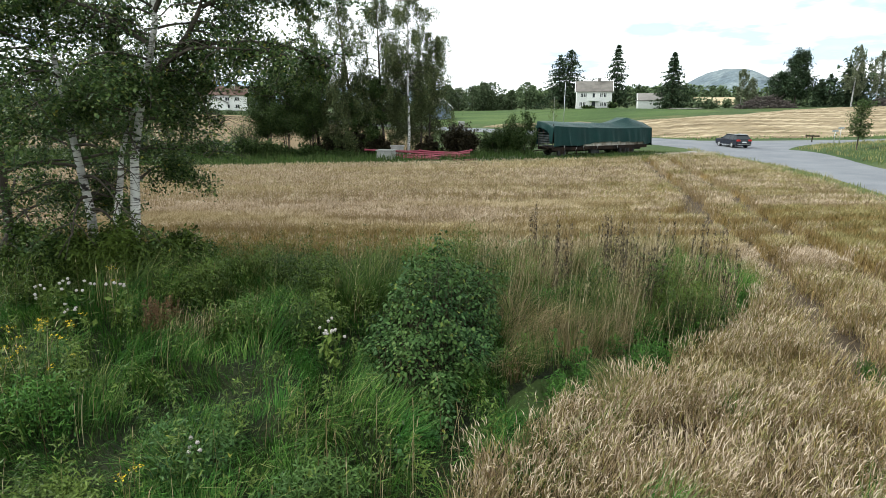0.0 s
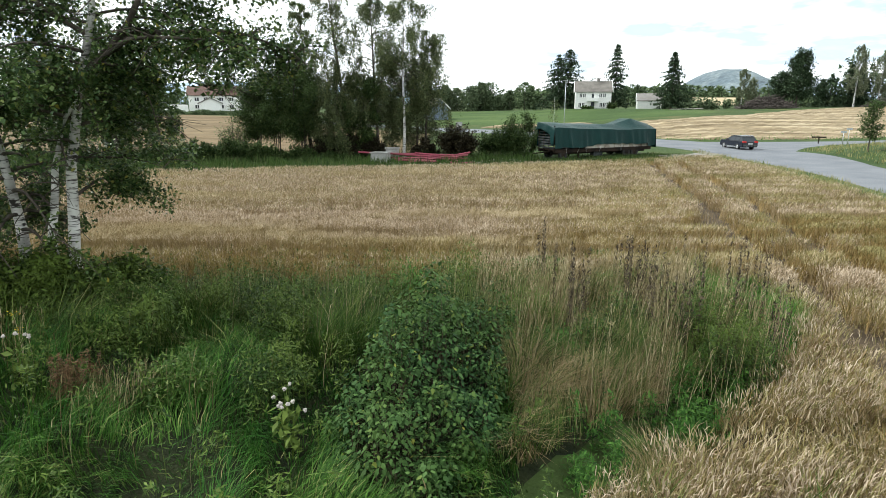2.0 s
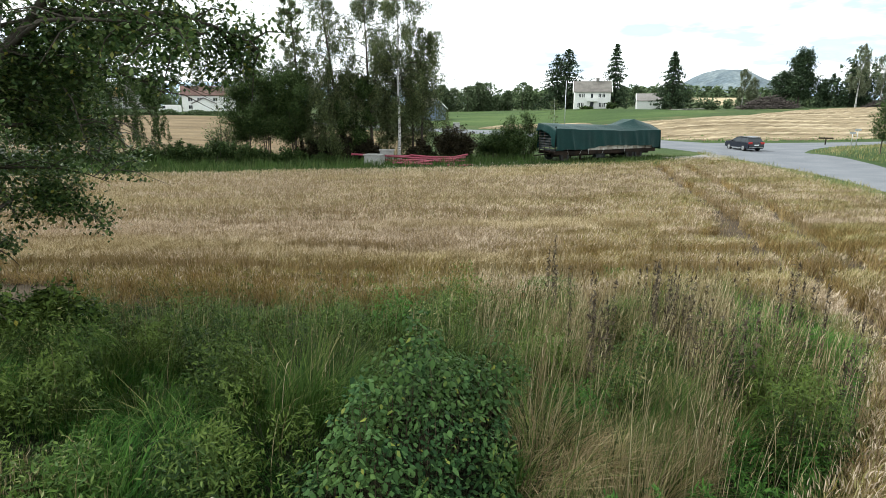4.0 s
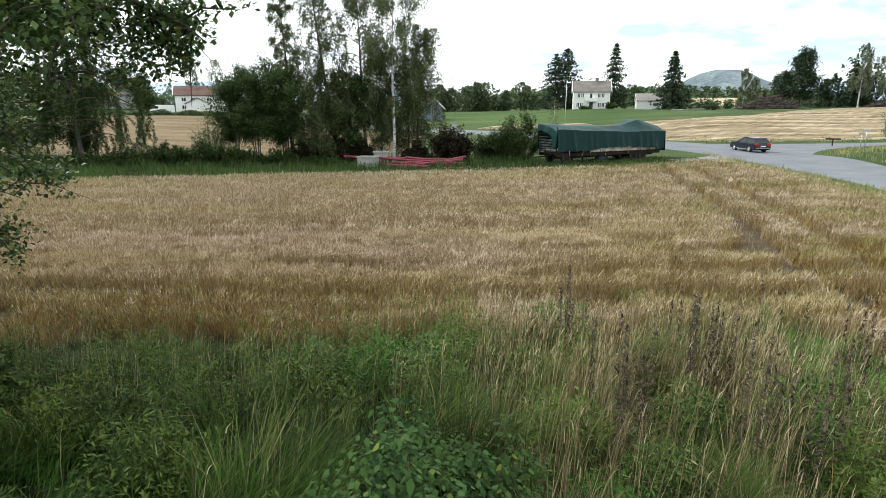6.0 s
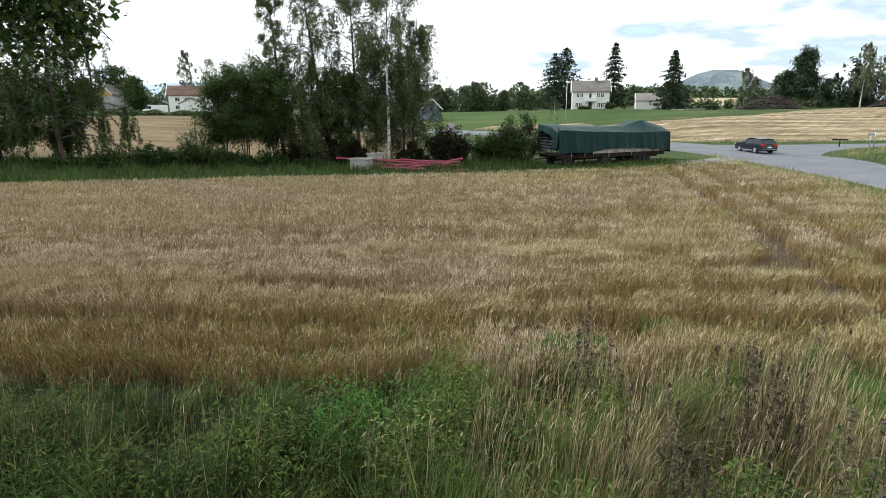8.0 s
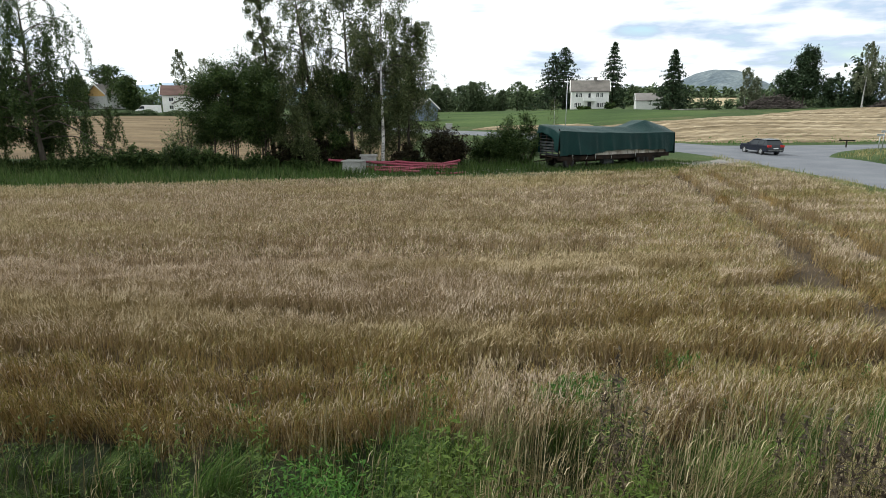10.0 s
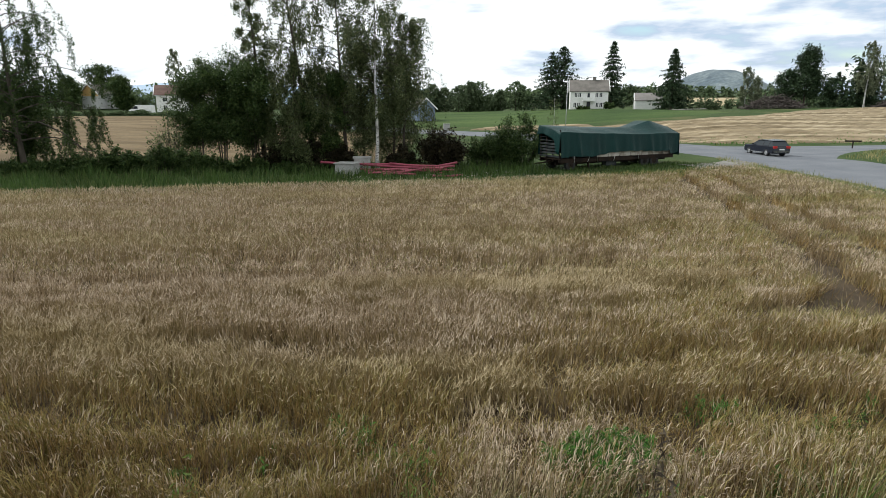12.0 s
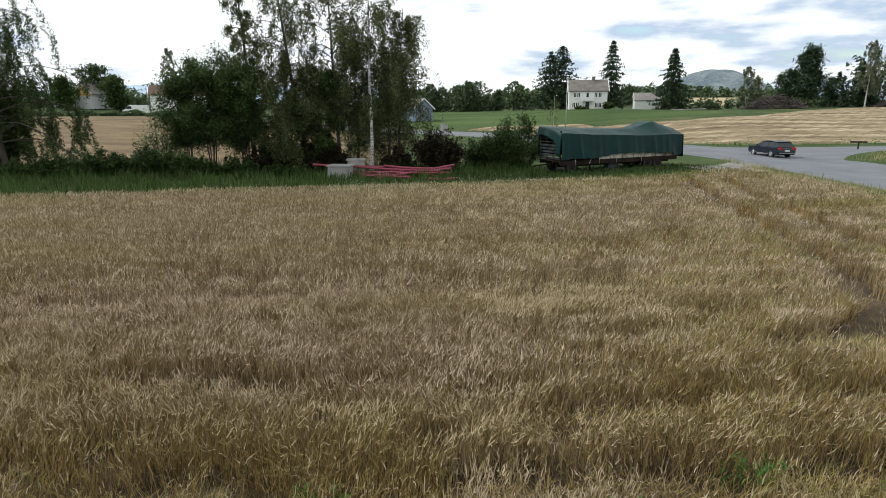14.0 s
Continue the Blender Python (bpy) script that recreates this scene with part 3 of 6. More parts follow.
def tree(name, x, y, height, spread_r, label, seed, leaf, bark, leaf_size=0.09, leaves=12000, radius=0.14, first=0.25, limbs=22, rise=0.7,
         sag=0.8, weeping=0.0, lean=(0, 0), stems=1, puff=0.28, top_thin=0.25, profile=None, category="tree", group="", z0=None, fork=0.25, path=None, boughs=(), subs=5, facets=1, strands=3, clear=None):
    """trunk with limbs and twigs; leaves in clumps along the twigs, with gaps."""
    rng = np.random.default_rng(seed)
    base = np.array([x, y, (gz(x, y) if z0 is None else z0) - 0.1])
    wood, bole, twigs = [], [], []
    for st in range(stems):
        a0 = st * 2.4 + seed
        off = np.array([math.cos(a0), math.sin(a0), 0]) * (0.0 if stems == 1 else radius * 2.2)
        tip = np.array([lean[0] + off[0] * fork * 14 / max(radius * 20, 1), lean[1] + off[1] * fork * 14 / max(radius * 20, 1), height * rng.uniform(0.88, 1.0) if st else height])
        u = np.linspace(0, 1, 12)
        stem = base + off + u[:, None] ** 1.15 * tip + np.cumsum(rng.normal(0, 0.05, (12, 3)) * [1, 1, 0], 0) * height / 14
        if path is not None:
            q = np.array(path, float)
            s = np.linspace(0, len(q) - 1, 12)
            stem = np.stack([np.interp(s, np.arange(len(q)), q[:, c]) for c in range(3)], -1)
            stem[1:-1, :2] += rng.normal(0, 0.02, (10, 2))
        rad = radius * (1 - u * 0.9) ** 0.9 * (1 + 0.5 * np.exp(-u * 25))
        bole.append(tube(stem, rad, 9))
        for i in range(limbs // stems + 1 + len(boughs)):
            h = first + (0.97 - first) * (i + rng.uniform(0, 1)) / (limbs / stems + 1)
            q = np.array([np.interp(h, u, stem[:, c]) for c in range(3)])
            az = i * 2.4 + rng.normal(0, 0.5) + st * 1.1
            hr = (h - first) / (1 - first)
            pr = profile(hr) if profile else (0.55 + 0.75 * hr) * (1 - hr ** 3) + 0.12
            ln = spread_r * pr * rng.uniform(0.7, 1.2)
            el = rise * rng.uniform(0.6, 1.2) + 0.35 * hr
            limb = grow(rng, q, (math.cos(az) * math.cos(el), math.sin(az) * math.cos(el), math.sin(el)), ln, sag, 7)
            lr = max(0.012, radius * 0.42 * (1 - 0.7 * h))
            if i < len(boughs):
                b = np.array(boughs[i][1], float)
                s = np.linspace(0, len(b) - 1, 8)
                limb = np.stack([np.interp(s, np.arange(len(b)), b[:, c]) for c in range(3)], -1)
                limb[1:] += rng.normal(0, 0.03, (7, 3))
                lr, hr, el, ln = boughs[i][0], 0.3, 0.2, np.linalg.norm(np.diff(limb, axis=0), axis=1).sum() * 0.75
            wood.append(tube(limb, np.linspace(lr, 0.006, 8), 6 if lr > 0.045 else 4))
            for k in range(int(subs * (boughs[i][2] if i < len(boughs) else 1))):
                w = rng.uniform(0.2, 1.0)
                s = np.array([np.interp(w, np.linspace(0, 1, 8), limb[:, c]) for c in range(3)])
                az2 = az + rng.normal(0, 1.0)
                el2 = el * 0.5 + rng.normal(0, 0.35)
                tw = grow(rng, s, (math.cos(az2) * math.cos(el2), math.sin(az2) * math.cos(el2), math.sin(el2)), ln * rng.uniform(0.25, 0.5), sag + weeping * 2.0, 5)
                wood.append(tube(tw[::2] if len(tw) < 6 else tw[[0, 2, 5]], np.linspace(min(lr * 0.4, 0.03), 0.004, 3), 3))
                twigs.append((tw, hr))
                if weeping:
                    for _ in range(strands):
                        c = tw[rng.integers(2, 6)]
                        dl = weeping * rng.uniform(0.5, 1.5)
                        hang = grow(rng, c, (rng.normal(0, 0.25), rng.normal(0, 0.25), -1), dl, 0.5, 4, 0.05)
                        twigs.append((hang, hr))
    root = thing(name, Matrix.Identity(4), label, category, group)
    root.location = base
    for nm, pieces, mt in (("trunk", bole, bark), ("branchwork", wood, M["bark"])):
        v, f, _ = join_sets([(a, b, 0) for a, b in pieces])
        o = new(nm, mesh_of(nm, v - base, f, mt, smooth=True))
        o.parent = root
    weight = np.array([(len(t) * (1 - top_thin * hr)) for t, hr in twigs])
    pick = rng.choice(len(twigs), leaves, p=weight / weight.sum())
    w = rng.uniform(0.1, 1.05, leaves)
    pts = np.zeros((leaves, 3))
    lens = np.array([len(t) for t, _ in twigs])
    pad = np.stack([np.concatenate([t, np.repeat(t[-1:], 8 - len(t), 0)]) for t, _ in twigs])
    g = np.clip(w, 0, 0.999) * (lens[pick] - 1)
    gi = g.astype(int)
    pts = pad[pick, gi] * (1 - (g - gi))[:, None] + pad[pick, gi + 1] * (g - gi)[:, None]
    pts = pts + rng.normal(0, puff, (leaves, 3)) * (0.35 if weeping else 1.0)
    pts = pts[pts[:, 2] > base[2] + 0.15]
    if clear:
        pts = pts[clear(*pts.T)]
    v, f = leaf_set(rng, pts, leaf_size, 0.7, 1.4, 0.6 if weeping else 0.1, facets)
    cr = new("crown", mesh_of("crown", v - base, f, leaf))
    cr.parent = root
    return root


def spruce(name, x, y, height, spread_r, label, seed, bare=0.06, sprays=2600, category="tree", fat=1.0):
    """A conical spruce: whorls of drooping branches set with needle sprays."""
    rng = np.random.default_rng(seed)
    base = np.array([x, y, gz(x, y) - 0.1])
    wood = [tube(np.array([(0, 0, h) for h in np.linspace(0, height, 8)]), np.linspace(0.28, 0.03, 8), 8)]
    pts, dirs = [], []
    levels = int(height * 1.7)
    for i in range(levels):
        h = bare + (1 - bare) * (i + rng.uniform(0, 0.6)) / levels
        ln = spread_r * ((1 - h) ** 0.75 * fat * 1.6 + 0.06) * rng.uniform(0.75, 1.15)
        for k in range(6):
            az = k * 1.05 + i * 0.6 + rng.normal(0, 0.25)
            l2 = ln * rng.uniform(0.65, 1.25)
            b = grow(rng, (0, 0, h * height), (math.cos(az), math.sin(az), 0.15), l2, 0.7, 5, 0.06)
            b[-1, 2] += 0.12 * l2
            wood.append(tube(b[[0, 3, 5]], np.linspace(0.04, 0.01, 3), 3))
            m = max(7, int(sprays * 1.6 / levels / 6 * (0.4 + 1.4 * (1 - h))))
            w = rng.uniform(0.1, 1, m) * 4.99
            q = b[w.astype(int)] * (1 - w % 1)[:, None] + b[w.astype(int) + 1] * (w % 1)[:, None]
            pts.append(q + rng.normal(0, 0.16, (m, 3)) * [1, 1, 0.5] + [0, 0, -0.12])
    v, f, _ = join_sets([(a, c, 0) for a, c in wood])
    root = thing(name, Matrix.Identity(4), label, category)
    root.location = base
    tr = new("trunk", mesh_of("trunk", v, f, M["bark"], smooth=True))
    tr.parent = root
    v, f = leaf_set(rng, np.concatenate(pts), 0.34, 0.5, 2.6, 0.55, 1)
    cr = new("crown", mesh_of("crown", v, f, M["needle"]))
    cr.parent = root
    return root


def shrub(name, x, y, rx, ry, height, label, seed, leaf, leaves=6000, leaf_size=0.09, category="shrub", z0=None, clumps=26):
    """Many stems from the ground that carry clumps of leaves."""
    rng = np.random.default_rng(seed)
    base = np.array([x, y, gz(x, y) if z0 is None else z0])
    wood, c = [], []
    for i in range(clumps):
        az, r = rng.uniform(0, 6.28), math.sqrt(rng.uniform(0, 1))
        ht = height * (1 - 0.55 * r ** 2.5) * rng.uniform(0.55, 1.0)
        tip = np.array([math.cos(az) * rx * r, math.sin(az) * ry * r, ht])
        u = np.linspace(0, 1, 6)[:, None]
        st = np.array([tip[0] * 0.35, tip[1] * 0.35, -0.05]) * (1 - u) + tip * u + rng.normal(0, 0.04, (6, 3)) * height / 3
        wood.append(tube(st, np.linspace(0.03, 0.006, 6) * height / 3, 5))
        for k in range(9):
            w = rng.uniform(0.35, 1.0)
            q = st[int(w * 4.99)] * (1 - (w * 4.99) % 1) + st[int(w * 4.99) + 1] * ((w * 4.99) % 1)
            c.append(q + rng.normal(0, 0.12, 3) * height / 3)
    c = np.array(c)
    v, f, _ = join_sets([(a, b, 0) for a, b in wood])
    root = thing(name, Matrix.Identity(4), label, category)
    root.location = base
    s = new("stemwork", mesh_of("stemwork", v, f, M["bark"], smooth=True))
    s.parent = root
    p = c[rng.integers(0, len(c), leaves)] + rng.normal(0, 0.13 * height / 2.5, (leaves, 3))
    p = p[p[:, 2] > 0.02]
    v, f = leaf_set(rng, p, leaf_size * 1.45, 0.6, 1.4, facets=1)
    cr = new("crown", mesh_of("crown", v, f, leaf))
    cr.parent = root
    return root


# ---- the thicket between the two parts of the barley field ----
EDGE_X = np.array([-0.6, 0.56, 1.8, 3.9, 5.4, 7.2, 8.0, 8.4, 8.1, 7.4])   # barley edge on the right, by y below
EDGE_Y = np.array([5.0, 6.8, 7.8, 9.5, 11.0, 13.1, 14.6, 16.5, 18.2, 19.0])


def barley_right(x, y):
    """True on the side of the barley right of the thicket."""
    wob = 0.15 * np.sin(x * 3.1 + y * 2.3) + 0.1 * np.sin(x * 7 - y * 5)
    return x > np.interp(y, EDGE_Y, EDGE_X) + wob


def barley_back(x, y):
    """True beyond the thicket's far edge."""
    far = 17.75 + 0.2 * np.sin(x * 0.9) + 0.2 * np.sin(x * 2.7 + 1) + np.where(x < -8, (-8 - x) * 0.12, 0)
    return y > far


TRACKS = [np.array([(16.9, 50), (14.6, 40), (12.76, 30.6), (12.1, 28.4), (11.0, 24.2), (10.7, 22.5), (9.75, 17.3), (7.94, 11.1), (7.2, 8), (6.6, 4)]),
          np.array([(18.5, 48), (16.3, 37), (15.2, 31), (14.0, 27.4), (12.42, 20.5), (11.6, 15), (10.6, 11), (9.6, 7), (8.8, 3)]),
          np.array([(12.4, 28.6), (11.8, 27.0), (10.9, 25.5), (9.6, 24.6), (7.8, 24.2)])]


def track_gap(x, y):
    """Distance from the nearest wheel track."""
    d = np.full(x.shape, 9.0)
    x, y = x + 0.14 * np.sin(y * 1.9 + x), y + 0.14 * np.sin(x * 2.3)
    for t in TRACKS:
        for (ax, ay), (bx, by) in zip(t[:-1], t[1:]):
            lx, ly = bx - ax, by - ay
            u = np.clip(((x - ax) * lx + (y - ay) * ly) / (lx * lx + ly * ly), 0, 1)
            d = np.minimum(d, np.hypot(x - ax - u * lx, y - ay - u * ly))
    return d


def in_barley(x, y):
    right_edge = np.interp(y, [0, 14, 25, 33, 43, 50, 54.5], [17.3, 18.5, 20.4, 22.2, 23.7, 24.2, 22.8])
    far_edge = np.interp(x, [-60, -21, -10, 2, 17, 23.5], [40, 43.5, 45.5, 47.3, 51.2, 54.5])
    ok = (barley_back(x, y) | barley_right(x, y)) & (x < right_edge) & (y < far_edge) & (y > 2)
    return ok

# ---- barley ----
def lattice(x, y, seed):
    """Smooth random swells between 0 and 1."""
    t = np.random.default_rng(seed).uniform(0, 1, (64, 64))
    xi, yi = np.floor(x).astype(int), np.floor(y).astype(int)
    fx, fy = x - xi, y - yi
    fx, fy = fx * fx * (3 - 2 * fx), fy * fy * (3 - 2 * fy)
    g = lambda a, b: t[a % 64, b % 64]
    return (g(xi, yi) * (1 - fx) + g(xi + 1, yi) * fx) * (1 - fy) + (g(xi, yi + 1) * (1 - fx) + g(xi + 1, yi + 1) * fx) * fy


def wave(x, y):
    """Standing (1) and lodged (-1) strips of the crop, running across the field."""
    y = y + 0.35 * np.sin(x * 0.2 + 1) + 0.25 * lattice(x * 0.8, y * 0.5, 4)
    n = lattice(x * 0.11, y * 0.95, 1) + 0.75 * lattice(x * 0.3, y * 1.7, 2) + 0.4 * lattice(x * 1.3, y * 2.6, 3) + 0.2 * lattice(x * 4.1, y * 4.1, 5)
    return np.tanh(8.0 * (n - 1.06))


def barley(seed, boxes):
    rng = np.random.default_rng(seed)
    sets = []
    for x0, x1, y0, y1, per, wide in boxes:
        n = int((x1 - x0) * (y1 - y0) * per)
        x, y = rng.uniform(x0, x1, n), rng.uniform(y0, y1, n)
        d = track_gap(x, y)
        ok = in_barley(x, y) & ((d > 0.26 + 0.34 * lattice(x * 1.7, y * 1.7, 8)) | (rng.uniform(0, 1, n) < 0.03))
        w = wave(x, y)
        # bare gaps just in front of a standing strip
        ok &= (wave(x, y + 0.2) - w < 0.4) | (rng.uniform(0, 1, n) < np.clip(0.2 + (y - 21) * 0.05, 0.2, 0.9))
        ok &= (lattice(x * 1.1, y * 4.6, 6) > np.clip(0.38 - 0.02 * (y - 16), 0.12, 0.38) * (barley_back(x, y) + 0.7 * ~barley_back(x, y))) | (rng.uniform(0, 1, n) < 0.15)
        x, y, d, w = x[ok], y[ok], d[ok], w[ok]
        n = len(x)
        z = ground_z(x, y)
        near = np.clip((34 - y) / 12, 0.2, 1) * np.where(barley_back(x, y) | (y > 15), 1.0, 0.45)
        edge = np.clip((19.6 - y) / 1.2, 0, 1) * barley_back(x, y) * np.clip((-1.0 - x) / 2.5, 0, 1)
        front = ~barley_back(x, y) & (y < 16)
        w = np.where(front, 0.35 * w, np.where(edge > 0.5, 0.1 + 0.25 * w, w))
        h = (0.6 + 0.13 * w * near) * rng.normal(1, 0.05, n) * (0.93 + 0.14 * lattice(x * 3.3, y * 3.3, 41)) * np.where(d < 0.45, 0.85, 1.0)
        lod = np.clip(0.24 - 0.15 * w, 0.1, 0.55) * rng.uniform(0.6, 1.4, n) * np.where(front, 1.25, 1.0)
        az = -0.6 + 3.4 * (lattice(x * 0.7, y * 0.9, 7) - 0.5) + 4.0 * (lattice(x * 3.1, y * 3.1, 42) - 0.5) + rng.normal(0, 0.9, n)
        v, f = blades(rng, x, y, z, h, np.full(n, 0.0095) * wide, lod, 1, az)
        awny = rng.uniform(0, 1, n) < np.clip(0.3 + 0.07 * (x - 3), 0.12, 0.95) * np.clip(3.0 * lattice(x * 0.45, y * 0.8, 15) - 0.6 + 0.08 * np.clip(x - 8, 0, 9), 0.1, 1)
        left_strip = np.clip((21.5 - y) / 2.0, 0, 0.7) * barley_back(x, y) * (x < 1)
        gold = ((w < -0.15 + 0.12 * np.clip(x - 9, 0, 6) + 0.7 * np.clip((x - 1.5) / 4, 0, 1) * (y < 26)) & awny & ~(front & (rng.uniform(0, 1, n) < 0.6))) | (rng.uniform(0, 1, n) < np.maximum(np.maximum(0.9 * edge, left_strip), 0.5 * np.clip((x - 1.5) / 4, 0, 1) * (y < 24) * barley_back(x, y)))
        sets.append((v, f, np.repeat(np.where(front & (rng.uniform(0, 1, n) < 0.3), 4, np.where(gold, 3, 0)), len(f) // n)))
        tx, ty = x + np.cos(az) * lod * 0.9, y + np.sin(az) * lod * 0.9
        tz = z + h * 0.86 - 0.03
        a2 = az + rng.normal(0, 0.6, n)
        # upright feathery ears, longer and softer where the crop is still golden green
        ln = np.where(gold, rng.uniform(0.15, 0.28, n), rng.uniform(0.1, 0.19, n)) * (1 + 0.2 * (wide - 1))
        up = np.where(gold, rng.uniform(0.45, 1.0, n), rng.uniform(0.35, 1.1, n))
        out = np.where(gold, rng.uniform(0.35, 0.85, n), rng.uniform(0.25, 0.8, n))
        v, f = blades(rng, tx, ty, tz, ln * up, np.where(gold, 0.0095, 0.0125) * wide ** 1.2, ln * out, 2 if wide < 1.1 else 1, a2)
        fresh = ((y > 27) | front) & (rng.uniform(0, 1, n) < np.where(front, 0.32, 0.25)) | gold & (edge < 0.3) & (rng.uniform(0, 1, n) < np.clip(0.3 + 0.08 * (x - 4), 0.2, 0.9))
        sets.append((v, f, np.repeat(np.where(fresh, 4, np.where(gold, 2, 1)), len(f) // n)))
        if wide < 1.35:
            # dry leaves along the stem close the stand
            low = rng.uniform(0.15, 0.5, n) * h
            v, f = blades(rng, x, y, z + low, h * rng.uniform(0.3, 0.5, n), rng.uniform(0.012, 0.022, n), rng.uniform(0.06, 0.22, n), 1)
            sets.append((v, f, np.repeat(np.where(gold, np.where(rng.uniform(0, 1, n) < 0.4, 2, 3), np.where(rng.uniform(0, 1, n) < 0.25, 2, 0)), len(f) // n)))
    return stuff("barley_crop", sets, [M["straw"], M["ear"], M["green_barley"], M["gold_straw"], M["pale_green_barley"]], "ripe straw-coloured barley standing across the field", "barley")


# litter sheet whose dark colour carries the shade between the thicket plants
sheet("thicket_shade_litter", np.arange(-22, 9.5, 0.5), np.arange(2, 21, 0.5), 0.04, M["shaded_litter"], "plant litter under the thicket, darkened for the shade between stems", keep=lambda x, y: ~barley_right(x, y) & ~barley_back(x, y))
sheet("field_soil", np.arange(-40, 26, 0.8), np.arange(2, 56, 0.8), 0.03, M["soil"], "bare soil under the barley", keep=in_barley)
barley(11, [(0, 15, 4.2, 12, 560, 1.05), (15, 18, 4.2, 12, 160, 1.4), (-9, 15, 12, 20, 560, 1.09), (15, 19, 12, 20, 200, 1.3), (-14, 18, 20, 27, 400, 1.3), (-36, -14, 17, 27, 110, 1.8), (18, 20.5, 20, 27, 200, 1.4), (-28, 24, 27, 38, 230, 1.6), (-37, 24, 38, 55, 150, 1.9), (0, 17, 2, 4.2, 90, 1.4)])


# ---- thicket plants ----
def scatter(rng, n, x0, x1, y0, y1, keep):
    x, y = rng.uniform(x0, x1, n), rng.uniform(y0, y1, n)
    k = keep(x, y)
    return x[k], y[k]


def clumpy(rng, x, y, cells, seed):
    """Pulls points together into tussocks."""
    r2 = np.random.default_rng(seed)
    cx, cy = r2.uniform(x.min(), x.max(), cells), r2.uniform(y.min(), y.max(), cells)
    i = rng.integers(0, cells, len(x))
    f = rng.uniform(0, 1, len(x)) < 0.72
    s = rng.normal(0, 0.16, (2, len(x)))
    return np.where(f, cx[i] + s[0], x), np.where(f, cy[i] + s[1], y)


def low_edge(x, y):
    """Plants stay low along the front of the barley."""
    return np.where((x < -2.0) & (x > -9), 1 - 0.5 * np.clip((y - 16.2) / 1.2, 0, 1), 1.0)


def thicket(x, y):
    return ~barley_right(x, y) & ~barley_back(x, y)


def rasp(x, y):
    """The raspberry patch: a long low mound."""
    cx = -0.35 + 0.16 * (y - 8)
    wob = 0.55 + 0.9 * lattice(x * 1.7, y * 1.4, 21) + 0.4 * (lattice(x * 4, y * 4, 22) - 0.5)
    return (((x - cx) / 1.15) ** 2 + ((y - 9.75) / 2.55) ** 2) * wob


def dry_zone(x, y):
    return (x > 1.0 + 0.05 * (y - 8)) & (x < 6.5) & (y > 7.0)


def ditch(x, y):
    return np.abs((x - 3.55) * 0.64 - (y - 10.1) * 0.77) < 0.5


def green_patch(x, y):
    return ((x - 7.35) / 1.05) ** 2 + ((y - 14.6) / 3.0) ** 2 < 1


def grass_field(name, rng, n, area, keep, h, w, bend, mat, label, cells=0, seg=2, comb=-0.6):
    x, y = scatter(rng, n, *area, keep)
    if cells:
        x, y = clumpy(rng, x, y, cells, 5)
        k = keep(x, y)
        x, y = x[k], y[k]
    m = len(x)
    hh = rng.uniform(*h, m) * (0.72 + 0.42 * np.sin(x * 1.9 + 1) * np.sin(y * 1.6 + 0.5 * x) + 0.25 * np.sin(x * 4.3 + y * 3.1) * np.sin(y * 3.7))
    hh = np.maximum(hh, 0.22) * low_edge(x, y)
    # each tuft leans its own way, as if combed by the wind
    az = comb + 6.0 * (lattice(x * 1.6, y * 1.6, 12) - 0.5) + rng.normal(0, 0.4, m)
    ln = hh * rng.uniform(*bend, m)
    v, f = blades(rng, x, y, ground_z(x, y), hh, rng.uniform(*w, m), ln, seg, az)
    return stuff(name, [(v, f, 0)], [mat], label, "grass")


R = np.random.default_rng(3)
not_rasp = lambda x, y: thicket(x, y) & (rasp(x, y) > 0.6)
grass_field("meadow_grass", R, 76000, (-11, 2.2, 3.2, 12.5), lambda x, y: not_rasp(x, y) & ~(dry_zone(x, y) & (y > 8)), (0.3, 0.75), (0.006, 0.015), (0.4, 1.2), M["grass"], "lush green meadow grass in leaning tufts", 900, 2)
grass_field("tall_grass", R, 52000, (-18, 2.0, 10.5, 20), lambda x, y: not_rasp(x, y) & (x < 1.8), (0.5, 1.2), (0.007, 0.016), (0.3, 1.1), M["olive_grass"], "tall dull green grass along the field's edge", 260, 2)
grass_field("dry_tussock_grass", R, 26000, (0.8, 6.2, 6.8, 16.8), lambda x, y: thicket(x, y) & dry_zone(x, y) & (rasp(x, y) > 1) & ~ditch(x, y), (0.55, 1.0), (0.004, 0.009), (0.5, 1.2), M["dry_grass"], "yellowed dry grass leaning over the ditch", 60, 3)
grass_field("green_undergrowth", R, 44000, (0.8, 8.0, 8, 18.4), lambda x, y: thicket(x, y) & (rasp(x, y) > 1) & ~ditch(x, y), (0.45, 1.15), (0.006, 0.013), (0.3, 0.9), M["olive_grass"], "green grass growing through the dry stalks", 150, 2)
grass_field("dry_ditch_grass", R, 16000, (1.0, 4.2, 7.2, 11.2), lambda x, y: thicket(x, y) & (rasp(x, y) > 1) & ~ditch(x, y) & (lattice(x * 1.4, y * 1.4, 51) > 0.3), (0.5, 0.95), (0.005, 0.01), (0.5, 1.2), M["straw"], "straw-coloured dead grass leaning over the ditch", 70, 2)
grass_field("bright_grass", R, 34000, (5.4, 8.6, 12, 18.4), lambda x, y: thicket(x, y) & green_patch(x, y), (0.5, 0.95), (0.006, 0.013), (0.3, 0.8), M["bright_grass"], "bright green couch grass beside the barley", 0, 2)

grass_field("barley_weed_grass", R, 15000, (0.5, 9.0, 4.3, 10.0), lambda x, y: barley_right(x, y) & (lattice(x * 0.9, y * 0.9, 31) > 0.64), (0.65, 1.0), (0.006, 0.014), (0.3, 0.9), M["grass"], "green grass tufts growing among the barley", 0, 2)


